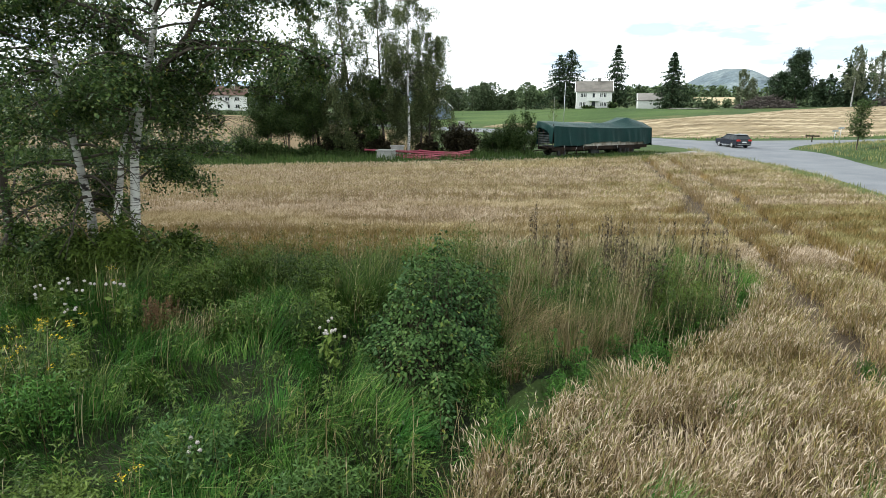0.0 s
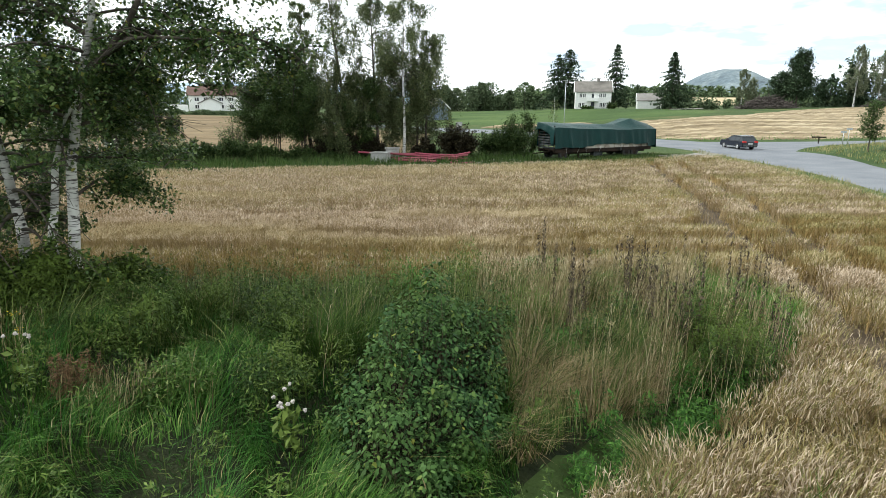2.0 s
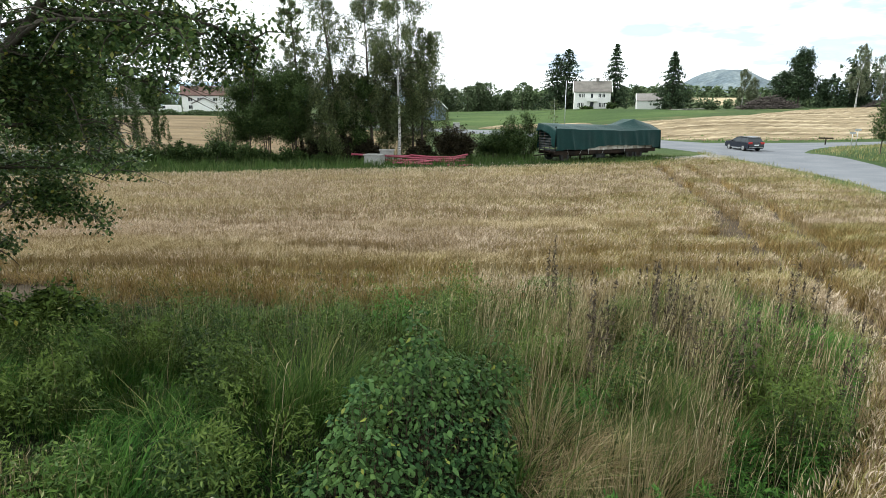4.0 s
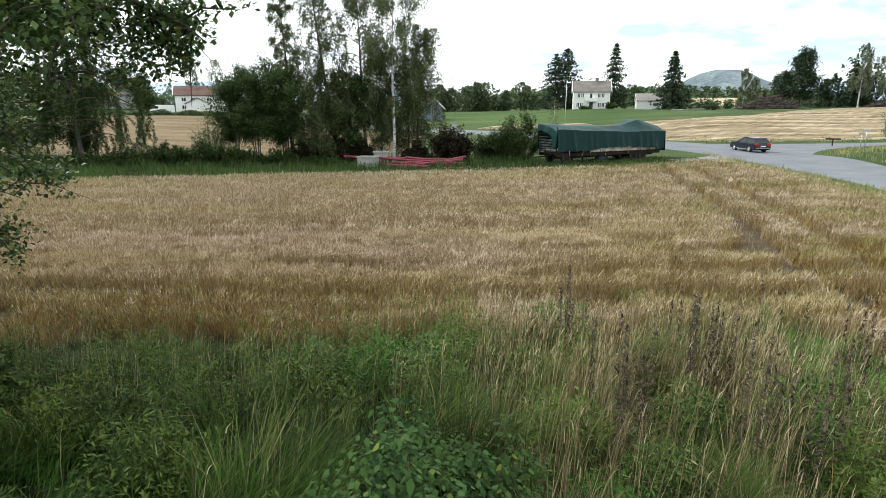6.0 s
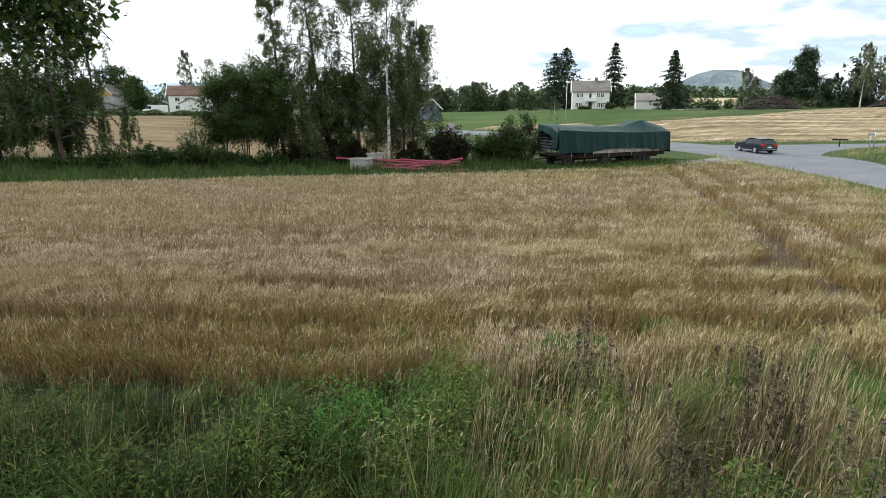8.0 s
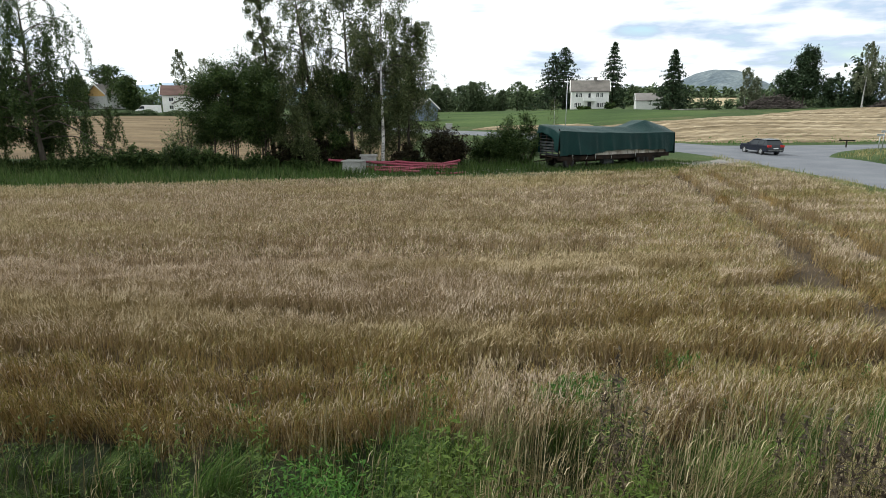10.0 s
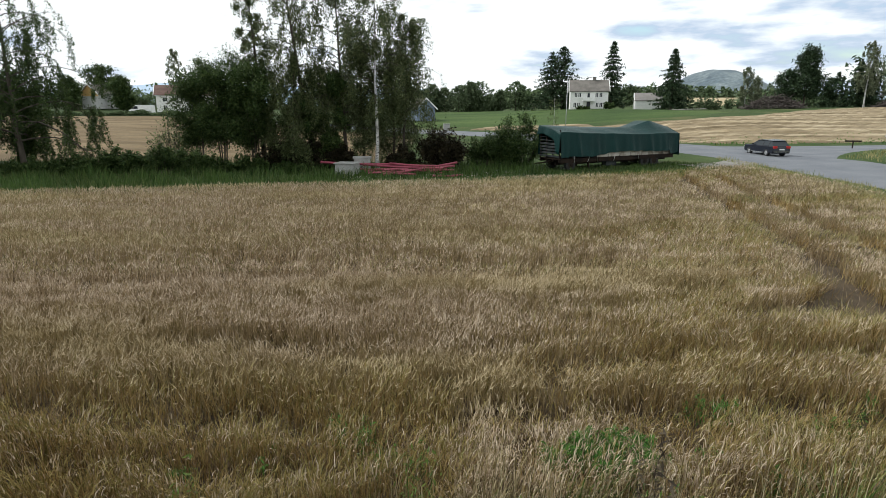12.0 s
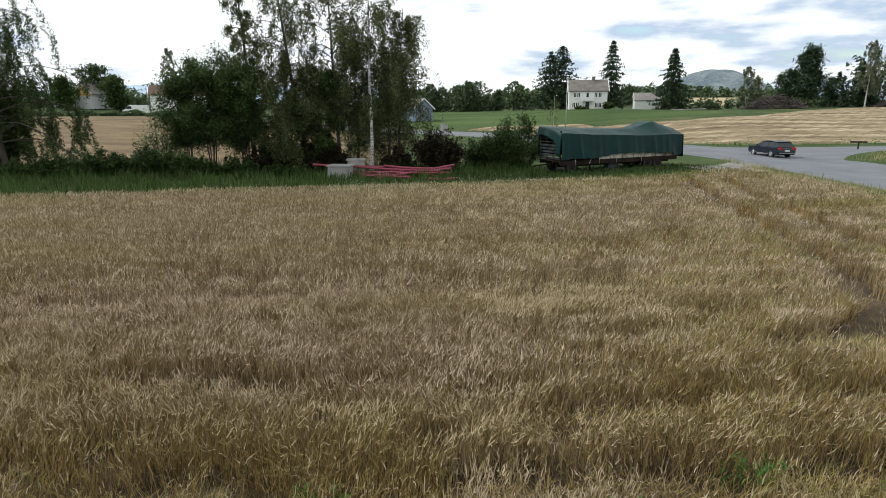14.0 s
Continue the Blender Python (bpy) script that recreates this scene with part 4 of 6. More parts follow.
def reeds(name, rng, n, area, keep, h, cells, label):
    """Tall pale grass stalks with feathery heads."""
    x, y = scatter(rng, n, *area, keep)
    x, y = clumpy(rng, x, y, cells, 9)
    k = keep(x, y)
    x, y = x[k], y[k]
    m = len(x)
    z = ground_z(x, y)
    h = rng.uniform(*h, m) * low_edge(x, y)
    az = rng.normal(0.2, 0.9, m)
    b = h * rng.uniform(0.03, 0.28, m)
    v, f = blades(rng, x, y, z, h, np.full(m, 0.0085), b, 3, az)
    v2, f2 = blades(rng, x + np.cos(az) * b * 0.85, y + np.sin(az) * b * 0.85, z + h * 0.88, rng.uniform(0.09, 0.17, m), np.full(m, 0.011), rng.uniform(0.02, 0.1, m), 2, az)
    return stuff(name, [(v, f, 0), (v2, f2, 0)], [M["bleached_stalk"]], label, "grass")


reeds("dry_tuft", R, 420, (-4.7, -3.7, 8.8, 9.7), lambda x, y: ((x + 4.2) / 0.5) ** 2 + ((y - 9.25) / 0.45) ** 2 < 1, (0.25, 0.5), 8, "dead pinkish brown tuft in the meadow")
reeds("reed_grass", R, 3000, (0.9, 6.6, 10.0, 17.8), lambda x, y: thicket(x, y) & (rasp(x, y) > 1.15), (0.95, 1.65), 60, "tall bleached grass stalks with feathery heads")
reeds("edge_reed_grass", R, 1500, (-9, 8, 13.5, 18.6), lambda x, y: thicket(x, y) & (rasp(x, y) > 1.15), (0.9, 1.4), 90, "thin dry grass stalks along the barley's edge")
reeds("meadow_stalks", R, 350, (-9, 1, 5, 13.5), lambda x, y: thicket(x, y) & (rasp(x, y) > 1.15), (0.7, 1.2), 30, "scattered dry stalks in the meadow")


def spikes(name, rng, n, area, keep, h, mat_stem, mat_leaf, label, category, leaves=26, leaf=0.06, top=0.0, colours=None, spread_l=0.09):
    """Upright weeds: a stem set with small leaves."""
    x, y = scatter(rng, n, *area, keep)
    m = len(x)
    z = ground_z(x, y)
    hh = rng.uniform(*h, m) * low_edge(x, y)
    v, f = blades(rng, x, y, z, hh, np.full(m, 0.01), hh * rng.uniform(0.02, 0.12, m), 3)
    u = rng.uniform(0.25, 1.0, (m, leaves))
    p = np.stack([np.repeat(x, leaves), np.repeat(y, leaves), np.repeat(z, leaves) + (u * hh[:, None]).ravel()], -1)
    p[:, :2] += rng.normal(0, spread_l, (len(p), 2)) * (1.25 - u.ravel())[:, None]
    v2, f2 = leaf_set(rng, p, leaf, 0.6, 4.6)
    sets = [(v, f, 0), (v2, f2, 1)]
    mats = [mat_stem, mat_leaf]
    if top:
        k = 16
        q = np.stack([np.repeat(x, k), np.repeat(y, k), np.repeat(z + hh, k)], -1) + rng.normal(0, 1, (m * k, 3)) * [top, top, top * 0.4]
        v3, f3 = leaf_set(rng, q, top * 0.5, 0.5, 1.0)
        sets.append((v3, f3, 2))
        mats.append(colours)
    return stuff(name, sets, mats, label, category)


spikes("mugwort_weeds", R, 300, (2.4, 7.2, 12.0, 16.6), lambda x, y: thicket(x, y) & (np.sin(x * 3.1 + 0.6) + np.sin(y * 2.3 + x) > 0.75), (1.5, 2.25), M["mugwort"], M["mugwort"], "dark brown mugwort stalks gone to seed", "weed", 80, 0.022, spread_l=0.03)
spikes("mugwort_bush", R, 170, (4.6, 5.9, 11.0, 14.0), lambda x, y: thicket(x, y), (0.8, 1.5), M["mugwort"], M["weed_leaf"], "grey-green mugwort with fine leaves", "weed", 130, 0.016, spread_l=0.12)
spikes("edge_weeds", R, 300, (-16, 1.6, 11, 19.5), not_rasp, (0.9, 1.6), M["weed_leaf"], M["weed_leaf"], "rank green weeds along the field's edge", "weed", 64, 0.016, spread_l=0.12)
spikes("meadow_weeds", R, 300, (-11, 1.5, 3.2, 11), not_rasp, (0.5, 1.0), M["weed_leaf"], M["weed_leaf"], "low broad-leaved weeds among the grass", "weed", 60, 0.02, spread_l=0.13)
spikes("ditch_nettles", R, 420, (1.6, 6.8, 7.5, 13), lambda x, y: thicket(x, y) & ditch(x, y), (0.45, 0.9), M["nettle_leaf"], M["nettle_leaf"], "green nettles growing in the ditch", "weed", 90, 0.02, spread_l=0.14)
spikes("rusty_docks", R, 22, (-4.95, -4.5, 9.0, 9.6), thicket, (0.5, 0.8), M["rust_leaf"], M["rust_leaf"], "rust-brown docks gone to seed", "weed", 70, 0.016, spread_l=0.05)
spikes("goldenrod", R, 260, (-9, -3, 4.5, 10), lambda x, y: thicket(x, y) & (x < -3 - (y - 5) * 0.3) & (np.sin(x * 2.3 + 2) + np.sin(y * 2.6) > 0.9), (0.7, 1.1), M["weed_leaf"], M["weed_leaf"], "yellow-flowered tansy among the grass", "weed", 60, 0.014, 0.04, M["flower_yellow"], spread_l=0.1)
spikes("barley_edge_weeds", R, 120, (2.2, 3.9, 18.4, 19.3), lambda x, y: ((x - 3.05) / 0.85) ** 2 + ((y - 18.85) / 0.45) ** 2 < 1, (0.4, 0.58), M["nettle_leaf"], M["nettle_leaf"], "fresh green weeds at the barley's edge", "weed", 60, 0.016, spread_l=0.08)

spikes("barley_weeds", R, 420, (-3, 9, 18.2, 20.2), lambda x, y: lattice(x * 1.6, y * 1.6, 33) > 0.8, (0.45, 0.64), M["nettle_leaf"], M["nettle_leaf"], "small green weeds among the barley", "weed", 40, 0.016, spread_l=0.08)


def thistle(x, y, height, seed):
    rng = np.random.default_rng(seed)
    z = gz(x, y)
    root = thing("thistle", pose(x, y, z), "tall thistle with fluffy off-white seed heads", "weed", "thistles gone to seed")
    st = [tube(np.array([(0, 0, 0), (0.03, 0.02, height * 0.6), (0.05, 0.0, height)]), (0.012, 0.009, 0.005), 5)]
    heads = [(0.05, 0, height)]
    for i in range(4):
        a = rng.uniform(0, 6.28)
        e = np.array([0.05 + 0.14 * math.cos(a), 0.14 * math.sin(a), height - rng.uniform(-0.04, 0.16)])
        st.append(tube(np.array([(0.04, 0, height * 0.75), e * 0.7 + np.array([0, 0, height * 0.25]), e]), (0.006, 0.005, 0.004), 4))
        heads.append(e)
    v, f, _ = join_sets([(a, b, 0) for a, b in st])
    s = new("stem", mesh_of("stem", v, f, M["weed_leaf"]))
    s.parent = root
    p = np.stack([rng.normal(0, 0.08, 40), rng.normal(0, 0.08, 40), rng.uniform(0.1, height * 0.85, 40)], -1)
    v, f = leaf_set(rng, p, 0.06, 0.5, 2.4)
    lv = new("foliage", mesh_of("foliage", v, f, M["weed_leaf"]))
    lv.parent = root
    for h in heads:
        bm = bmesh.new()
        bmesh.ops.create_icosphere(bm, subdivisions=2, radius=0.024)
        for q in bm.verts:
            q.co = q.co * rng.uniform(0.6, 1.35) + Vector(h)
        part("seed_head", bm, M["flower_white"], root, "fluffy off-white seed head")


for i, (x, y, h) in enumerate([(-6.1, 9.5, 0.95), (-6.5, 9.55, 0.95), (-6.8, 9.5, 0.85), (-6.35, 9.3, 0.65), (-5.6, 9.5, 0.9), (-1.83, 8.59, 0.85), (-1.7, 8.45, 0.8), (-3.0, 6.3, 0.6)]):
    thistle(x, y, h, 50 + i)


def raspberry_patch():
    rng = np.random.default_rng(21)
    n = 18000
    x, y = rng.uniform(-2.6, 2.6, n), rng.uniform(6.4, 13.8, n)
    r = rasp(x, y)
    k = r < 1.0
    x, y, r = x[k], y[k], r[k]
    z = ground_z(x, y)
    dome = (0.5 + 0.17 * np.clip(y - 7, 0, 3.4)) * (1 - 0.7 * r ** 2) + 1.3 * (lattice(x * 1.7, y * 1.7, 14) - 0.5) + 0.12 * np.sin(x * 9) * np.sin(y * 8)
    top = z + np.maximum(dome, 0.2) * rng.uniform(0.35, 1.12, len(x))
    root = thing("raspberry_patch", Matrix.Identity(4), "dense patch of raspberry canes with broad green leaves", "shrub")
    sel = rng.uniform(0, 1, len(x)) < 0.22
    v, f = blades(rng, x[sel], y[sel], z[sel], top[sel] - z[sel], np.full(sel.sum(), 0.014), rng.uniform(0.02, 0.2, sel.sum()), 3)
    c = tagged(new("canework", mesh_of("canework", v, f, M["mugwort"])), kind="stuff")
    c.parent = root
    # compound leaves: three or five broad toothed leaflets on each stalk
    vs, fs, o = [], [], 0
    az = rng.uniform(0, 6.28, len(x))
    for j, (turn, dist, s) in enumerate([(0, 0.11, 1.15), (1.25, 0.075, 0.95), (-1.25, 0.075, 0.95)]):
        a = az + turn
        size = 0.033 * s * rng.uniform(0.6, 1.4, len(x))
        d = np.stack([np.cos(a), np.sin(a), rng.normal(-0.45, 0.4, len(x))], -1)
        w = np.stack([-np.sin(a), np.cos(a), rng.normal(0, 0.25, len(x))], -1)
        p = np.stack([x, y, top], -1) + np.stack([np.cos(az + turn), np.sin(az + turn), 0 * az], -1) * dist * 0.5
        ring = []
        for u, q in [(0.0, 0.0), (0.35, 0.68), (0.8, 0.45), (1.2, 0.0), (0.8, -0.45), (0.35, -0.68)]:
            ring.append(p + d * (size * 1.35 * u)[:, None] + w * (size * q)[:, None] - np.array([0, 0, 1]) * (size * 0.22 * abs(q) + size * 0.25 * u * u)[:, None])
        mid = p + d * (size * 0.6)[:, None] - np.array([0, 0, 1]) * (size * 0.16)[:, None] * 0.4
        vv = np.stack(ring + [mid], 1)
        i = np.arange(len(x))[:, None] * 7 + o
        for m in range(6):
            fs.append(np.concatenate([i + m, i + (m + 1) % 6, i + 6], 1))
        vs.append(vv.reshape(-1, 3))
        o += vs[-1].shape[0]
    lv = new("foliage", mesh_of("foliage", np.concatenate(vs), np.concatenate(fs), M["raspberry_leaf"]))
    lv.parent = root


raspberry_patch()


def weed_clump(x, y, r, height, seed, leaf, label, size=0.024, stalks=50):
    """A clump of leafy stalks."""
    rng = np.random.default_rng(seed)
    root = thing("weed_clump", pose(x, y, gz(x, y)), label, "weed")
    a, q = rng.uniform(0, 6.28, stalks), np.sqrt(rng.uniform(0, 1, stalks)) * r
    px, py = np.cos(a) * q, np.sin(a) * q
    hh = height * (1 - 0.35 * (q / r) ** 2) * rng.uniform(0.7, 1.05, stalks)
    v, f = blades(rng, px, py, np.zeros(stalks), hh, np.full(stalks, 0.012), hh * 0.08, 2)
    o = tagged(new("stalkwork", mesh_of("stalkwork", v, f, M["weed_leaf"])), kind="stuff")
    o.parent = root
    k = 44
    u = rng.uniform(0.2, 1, (stalks, k))
    p = np.stack([np.repeat(px, k), np.repeat(py, k), (u * hh[:, None]).ravel()], -1)
    p[:, :2] += rng.normal(0, 0.1, (len(p), 2))
    v, f = leaf_set(rng, p, size * 0.9, 0.6, 3.8)
    o = new("foliage", mesh_of("foliage", v, f, leaf))
    o.parent = root


for i, (x, y, r, h, m) in enumerate([(0.72, 15.3, 0.6, 1.75, "weed_leaf"), (2.7, 15.4, 0.5, 1.35, "weed_leaf"), (-1.8, 14.6, 0.8, 1.2, "weed_leaf"), (-4.6, 15.2, 0.8, 1.2, "weed_leaf"), (-2.6, 11.6, 0.6, 1.0, "weed_leaf"),
                                     (-7.9, 12.9, 0.9, 1.5, "weed_leaf"), (-9.6, 13.2, 0.9, 1.5, "olive_grass"), (-6.4, 13.2, 0.7, 1.3, "weed_leaf"), (-0.6, 15.4, 0.6, 1.3, "nettle_leaf"), (3.9, 10.2, 0.5, 0.9, "nettle_leaf"),
                                     (4.6, 16.2, 0.5, 1.2, "weed_leaf"), (-3.2, 6.6, 0.6, 0.75, "raspberry_leaf"), (-1.4, 5.9, 0.5, 0.8, "raspberry_leaf"), (0.2, 14.4, 0.5, 1.35, "olive_grass"), (-5.5, 7.2, 0.6, 0.9, "nettle_leaf"),
                                     (-7.0, 12.4, 0.7, 1.5, "weed_leaf"), (-5.4, 12.6, 0.7, 1.2, "olive_grass"), (-3.9, 12.9, 0.6, 1.1, "weed_leaf"), (-2.9, 13.6, 0.7, 1.2, "weed_leaf"), (-4.6, 10.9, 0.6, 1.0, "weed_leaf"),
                                     (-2.2, 9.6, 0.5, 0.9, "weed_leaf"), (-3.4, 9.4, 0.45, 0.8, "olive_grass"), (-6.6, 7.6, 0.6, 1.0, "weed_leaf"), (-4.4, 5.6, 0.5, 0.8, "weed_leaf"), (-2.3, 4.9, 0.45, 0.7, "olive_grass"),
                                     (1.9, 13.0, 0.5, 1.1, "weed_leaf"), (2.8, 12.2, 0.45, 1.0, "olive_grass"), (3.8, 13.8, 0.5, 1.2, "weed_leaf"), (2.0, 11.4, 0.4, 0.9, "nettle_leaf"), (4.9, 13.0, 0.5, 1.2, "nettle_leaf"),
                                     (1.6, 14.8, 0.5, 1.3, "weed_leaf"), (3.0, 16.9, 0.4, 1.2, "olive_grass"), (-8.8, 11.6, 0.8, 1.4, "weed_leaf"), (-10.2, 12.2, 0.8, 1.6, "weed_leaf"), (-6.0, 14.4, 0.7, 1.3, "weed_leaf")]):
    weed_clump(x, y, r, h, 300 + i, M[m], "leafy green weeds in a dense clump" if m != "nettle_leaf" else "fresh green nettles in a clump")

# ---- birches beside the thicket ----
LIMB_LEN = lambda h: 0.75 + 0.5 * math.sin(min(1, h) * 2.6)


def open_trunks(x, y, z):
    """Bare trunks below, and light under the long boughs."""
    bare = (z < 3.7) & (y < 14.3) & (x > -8.3) & (x < -6.3)
    ragged = 5.0 + 0.8 * np.clip((x + 3.7) / 1.5, 0, 1) + 0.2 * np.sin(x * 2.7) * np.sin(y * 2.1 + x)
    thin = (y < 13.75) & (x > -7.6) & (x < -4.7) & (np.sin(x * 91.7 + y * 57.3 + z * 73.1) > -0.5)
    return ~bare & ~((z < ragged) & (x > -5.3)) & ~thin


tree("birch_tree", -7.5, 14.0, 10.8, 2.1, "leaning white-barked birch with dense dark green leaves", 4, M["birch_leaf"], M["birch_bark"], 0.061, 47000, 0.14, 0.36, 30, 0.35, 1.0, 0.0, puff=0.13, profile=LIMB_LEN, top_thin=-1.6, subs=7, facets=2, clear=open_trunks,
     boughs=[(0.06, [(-6.45, 14, 6.9), (-5.6, 13.7, 7.8), (-4.4, 13.5, 8.3), (-3.2, 13.4, 8.2), (-2.3, 13.3, 7.7)], 5), (0.06, [(-6.6, 14, 6.2), (-7.6, 13.6, 7.0), (-8.8, 13.4, 7.3), (-10.0, 13.3, 7.0)], 5)],
     path=[(-7.5, 14, 0.2), (-7.5, 14, 1.3), (-7.45, 14, 2.4), (-7.25, 14, 3.8), (-6.88, 14, 5.2), (-6.5, 14, 6.5), (-6.38, 14, 8), (-6.3, 14.1, 9.5), (-6.2, 14.1, 11)])
tree("birch_tree", -7.85, 13.9, 8.0, 1.8, "white-barked birch with a heavy dark bough reaching over the field", 8, M["birch_leaf"], M["birch_bark"], 0.058, 46000, 0.13, 0.5, 9, 0.2, 1.2, 0.0, puff=0.14, profile=LIMB_LEN, top_thin=-1.6, subs=7, facets=2, clear=open_trunks,
     path=[(-7.85, 13.9, 0.2), (-7.85, 13.9, 1.3), (-7.78, 13.9, 2.4), (-7.6, 13.9, 3.5), (-7.2, 13.9, 4.6), (-6.75, 13.8, 5.3)],
     boughs=[(0.1, [(-6.75, 13.8, 5.3), (-6.3, 13.7, 5.8), (-5.6, 13.5, 6.25), (-5.1, 13.3, 6.9), (-4.7, 13.2, 7.9), (-4.2, 13.1, 8.8)], 4),
             (0.06, [(-5.9, 13.6, 6.05), (-5.0, 13.7, 6.25), (-4.0, 13.8, 6.3), (-3.0, 13.8, 6.0), (-2.4, 13.8, 5.6)], 4),
             (0.05, [(-5.1, 13.3, 6.9), (-4.2, 13.6, 7.4), (-3.2, 13.9, 7.6), (-2.2, 14.0, 7.3)], 4),
             (0.035, [(-6.3, 13.7, 5.7), (-5.8, 13.6, 5.65), (-5.4, 13.6, 5.1), (-5.25, 13.6, 4.4)], 0.8),
             (0.05, [(-6.4, 13.8, 5.7), (-5.6, 13.2, 6.0), (-4.6, 12.9, 6.1), (-3.6, 12.7, 6.0), (-2.9, 12.7, 5.8)], 2),
             (0.04, [(-7.5, 14.1, 3.0), (-7.1, 14.8, 3.5), (-6.7, 15.2, 3.3), (-6.35, 15.2, 2.8)], 2.4),
             (0.04, [(-7.85, 14.1, 2.6), (-8.4, 14.6, 3.1), (-9.2, 14.8, 3.0), (-10.1, 14.8, 2.5)], 2)])
tree("birch_tree", -8.5, 14.2, 9.8, 2.7, "old birch with a dark forked trunk", 15, M["birch_leaf"], M["birch_bark"], 0.061, 41000, 0.15, 0.34, 30, 0.3, 1.0, 0.0, puff=0.13, profile=LIMB_LEN, top_thin=-1.6, subs=7, facets=2, clear=open_trunks,
     path=[(-8.5, 14.2, 0.2), (-8.55, 14.2, 1.2), (-8.6, 14.2, 2.2), (-8.75, 14.2, 3.5), (-8.9, 14.2, 5), (-9.1, 14.2, 7), (-9.2, 14.2, 10)])
tree("birch_tree", -11.8, 15.5, 10, 3.0, "leafy birch behind the clump at the field's edge", 19, M["birch_leaf"], M["bark"], 0.07, 20000, 0.14, 0.12, 30, 0.4, 1.0, 0.0, (0.4, 0.3), 1, 0.18, profile=LIMB_LEN, top_thin=-1.6, facets=2)

for i, (x, y, r, h) in enumerate([(-7.0, 13.0, 0.9, 2.0), (-8.3, 13.0, 1.1, 2.2), (-6.2, 13.6, 0.7, 1.5), (-9.8, 13.3, 1.1, 1.8), (-7.7, 13.2, 0.9, 1.7), (-11.2, 13.6, 1.2, 1.6)]):
    shrub("undergrowth_bush", x, y, r, 0.7, h, "leafy undergrowth round the birch trunks", 110 + i, M["weed_leaf"], 9000, 0.06)

# ---- row of trees across the field ----
ROW = [  # x, y, height, crown, label, seed, leaves, trunk, first limb, limbs, rise, sag, hanging twigs, lean
    (-3.25, 57.2, 15.5, 3.3, "tall birch with a clean white trunk and hanging twigs", 31, 26000, 0.15, 0.34, 34, 0.6, 1.1, 0.9, (0.35, 0.2)),
    (-1.5, 59.5, 11.8, 2.9, "weeping birch with long hanging twigs", 32, 22000, 0.12, 0.3, 30, 0.7, 1.5, 1.6, (0.3, 0.2)),
    (-5.8, 59.0, 15.0, 3.2, "slender birch with thin upper twigs", 33, 21000, 0.17, 0.25, 32, 0.6, 1.1, 0.9, (-0.8, 0.2)),
    (-8.2, 58.6, 15.5, 3.4, "tall leaning birch with sparse upper branches", 34, 20000, 0.2, 0.25, 32, 0.65, 1.1, 0.9, (-2.0, 0.2)),
    (-9.4, 57.4, 8.4, 2.7, "low weeping birch with drooping foliage", 39, 24000, 0.13, 0.22, 28, 0.6, 1.5, 1.2, (0.2, 0)),
    (-2.2, 60.8, 9.0, 2.4, "leafy birch behind the white trunk", 43, 14000, 0.13, 0.2, 24, 0.7, 1.3, 1.2, (0, 0.2)),
    (-4.6, 59.8, 9.5, 2.6, "leafy birch in the middle of the tree row", 45, 18000, 0.13, 0.2, 26, 0.7, 1.3, 1.2, (0, 0.2))]
for x, y, h, r, label, seed, n, rad, first, limbs, rise, sag, hang, lean in ROW:
    tree("weeping_birch", x, y, h, r, label, seed, M["weeping_leaf"], M["birch_bark"] if seed == 31 else M["bark"], 0.12, n, rad, first, limbs, rise, sag, hang, lean, top_thin=-0.3, subs=7, strands=2, puff=0.34)
tree("aspen_tree", -12.2, 58.8, 14.5, 1.9, "tall narrow aspen in the tree row", 35, M["weeping_leaf"], M["bark"], 0.125, 19000, 0.2, 0.18, 46, 0.35, 0.8, 0.35, (-0.4, 0.2), puff=0.28, profile=lambda h: 1.25 - 0.85 * h, strands=1)
tree("alder_tree", -15.2, 58.2, 8.0, 2.6, "bushy dark green alder with many stems", 36, M["alder_leaf"], M["bark"], 0.13, 30000, 0.06, 0.26, 34, 0.8, 0.1, 0, (0, 0), 5, 0.3)
tree("alder_tree", -17.0, 58.6, 7.2, 2.0, "bushy alder at the end of the tree row", 37, M["alder_leaf"], M["bark"], 0.13, 21000, 0.05, 0.24, 28, 0.8, 0.1, 0, (0, 0), 5, 0.3)
tree("alder_tree", -12.6, 57.6, 7.6, 2.6, "dense alder with thin bare lower stems", 38, M["alder_leaf"], M["bark"], 0.13, 27000, 0.055, 0.26, 32, 0.8, 0.1, 0, (0, 0), 5, 0.3)
tree("alder_tree", -6.9, 58.0, 7.6, 2.4, "shady alder among the birches", 40, M["alder_leaf"], M["bark"], 0.15, 20000, 0.07, 0.12, 28, 0.7, 0.6, 0.3, (0, 0), 2, 0.32)
tree("lone_birch", -29.6, 57.0, 13.0, 6.3, "spreading dark birch with a bare upper crown and low drooping twigs", 41, M["alder_leaf"], M["bark"], 0.12, 66000, 0.22, 0.2, 34, 0.5, 1.1, 1.1, (-0.3, 0), 1, 0.25, 0.85, lambda h: 1.1 - 0.6 * h, subs=8, strands=2)
tree("alder_tree", -32.5, 60.5, 7.0, 2.8, "dark leafy alder beside the lone birch", 44, M["alder_leaf"], M["bark"], 0.17, 15000, 0.08, 0.15, 26, 0.7, 0.6, 0, (0, 0), 2, 0.36)
tree("alder_tree", -36.5, 59, 8.0, 3.4, "dark alder beyond the field", 42, M["alder_leaf"], M["bark"], 0.19, 16000, 0.15, 0.15, 26, 0.7, 0.6, 0, (0, 0), 2, 0.36)
shrub("dark_bush", 1.8, 57.0, 2.0, 1.4, 3.9, "round dark purplish bush", 61, M["dark_red_leaf"], 8000, 0.12)
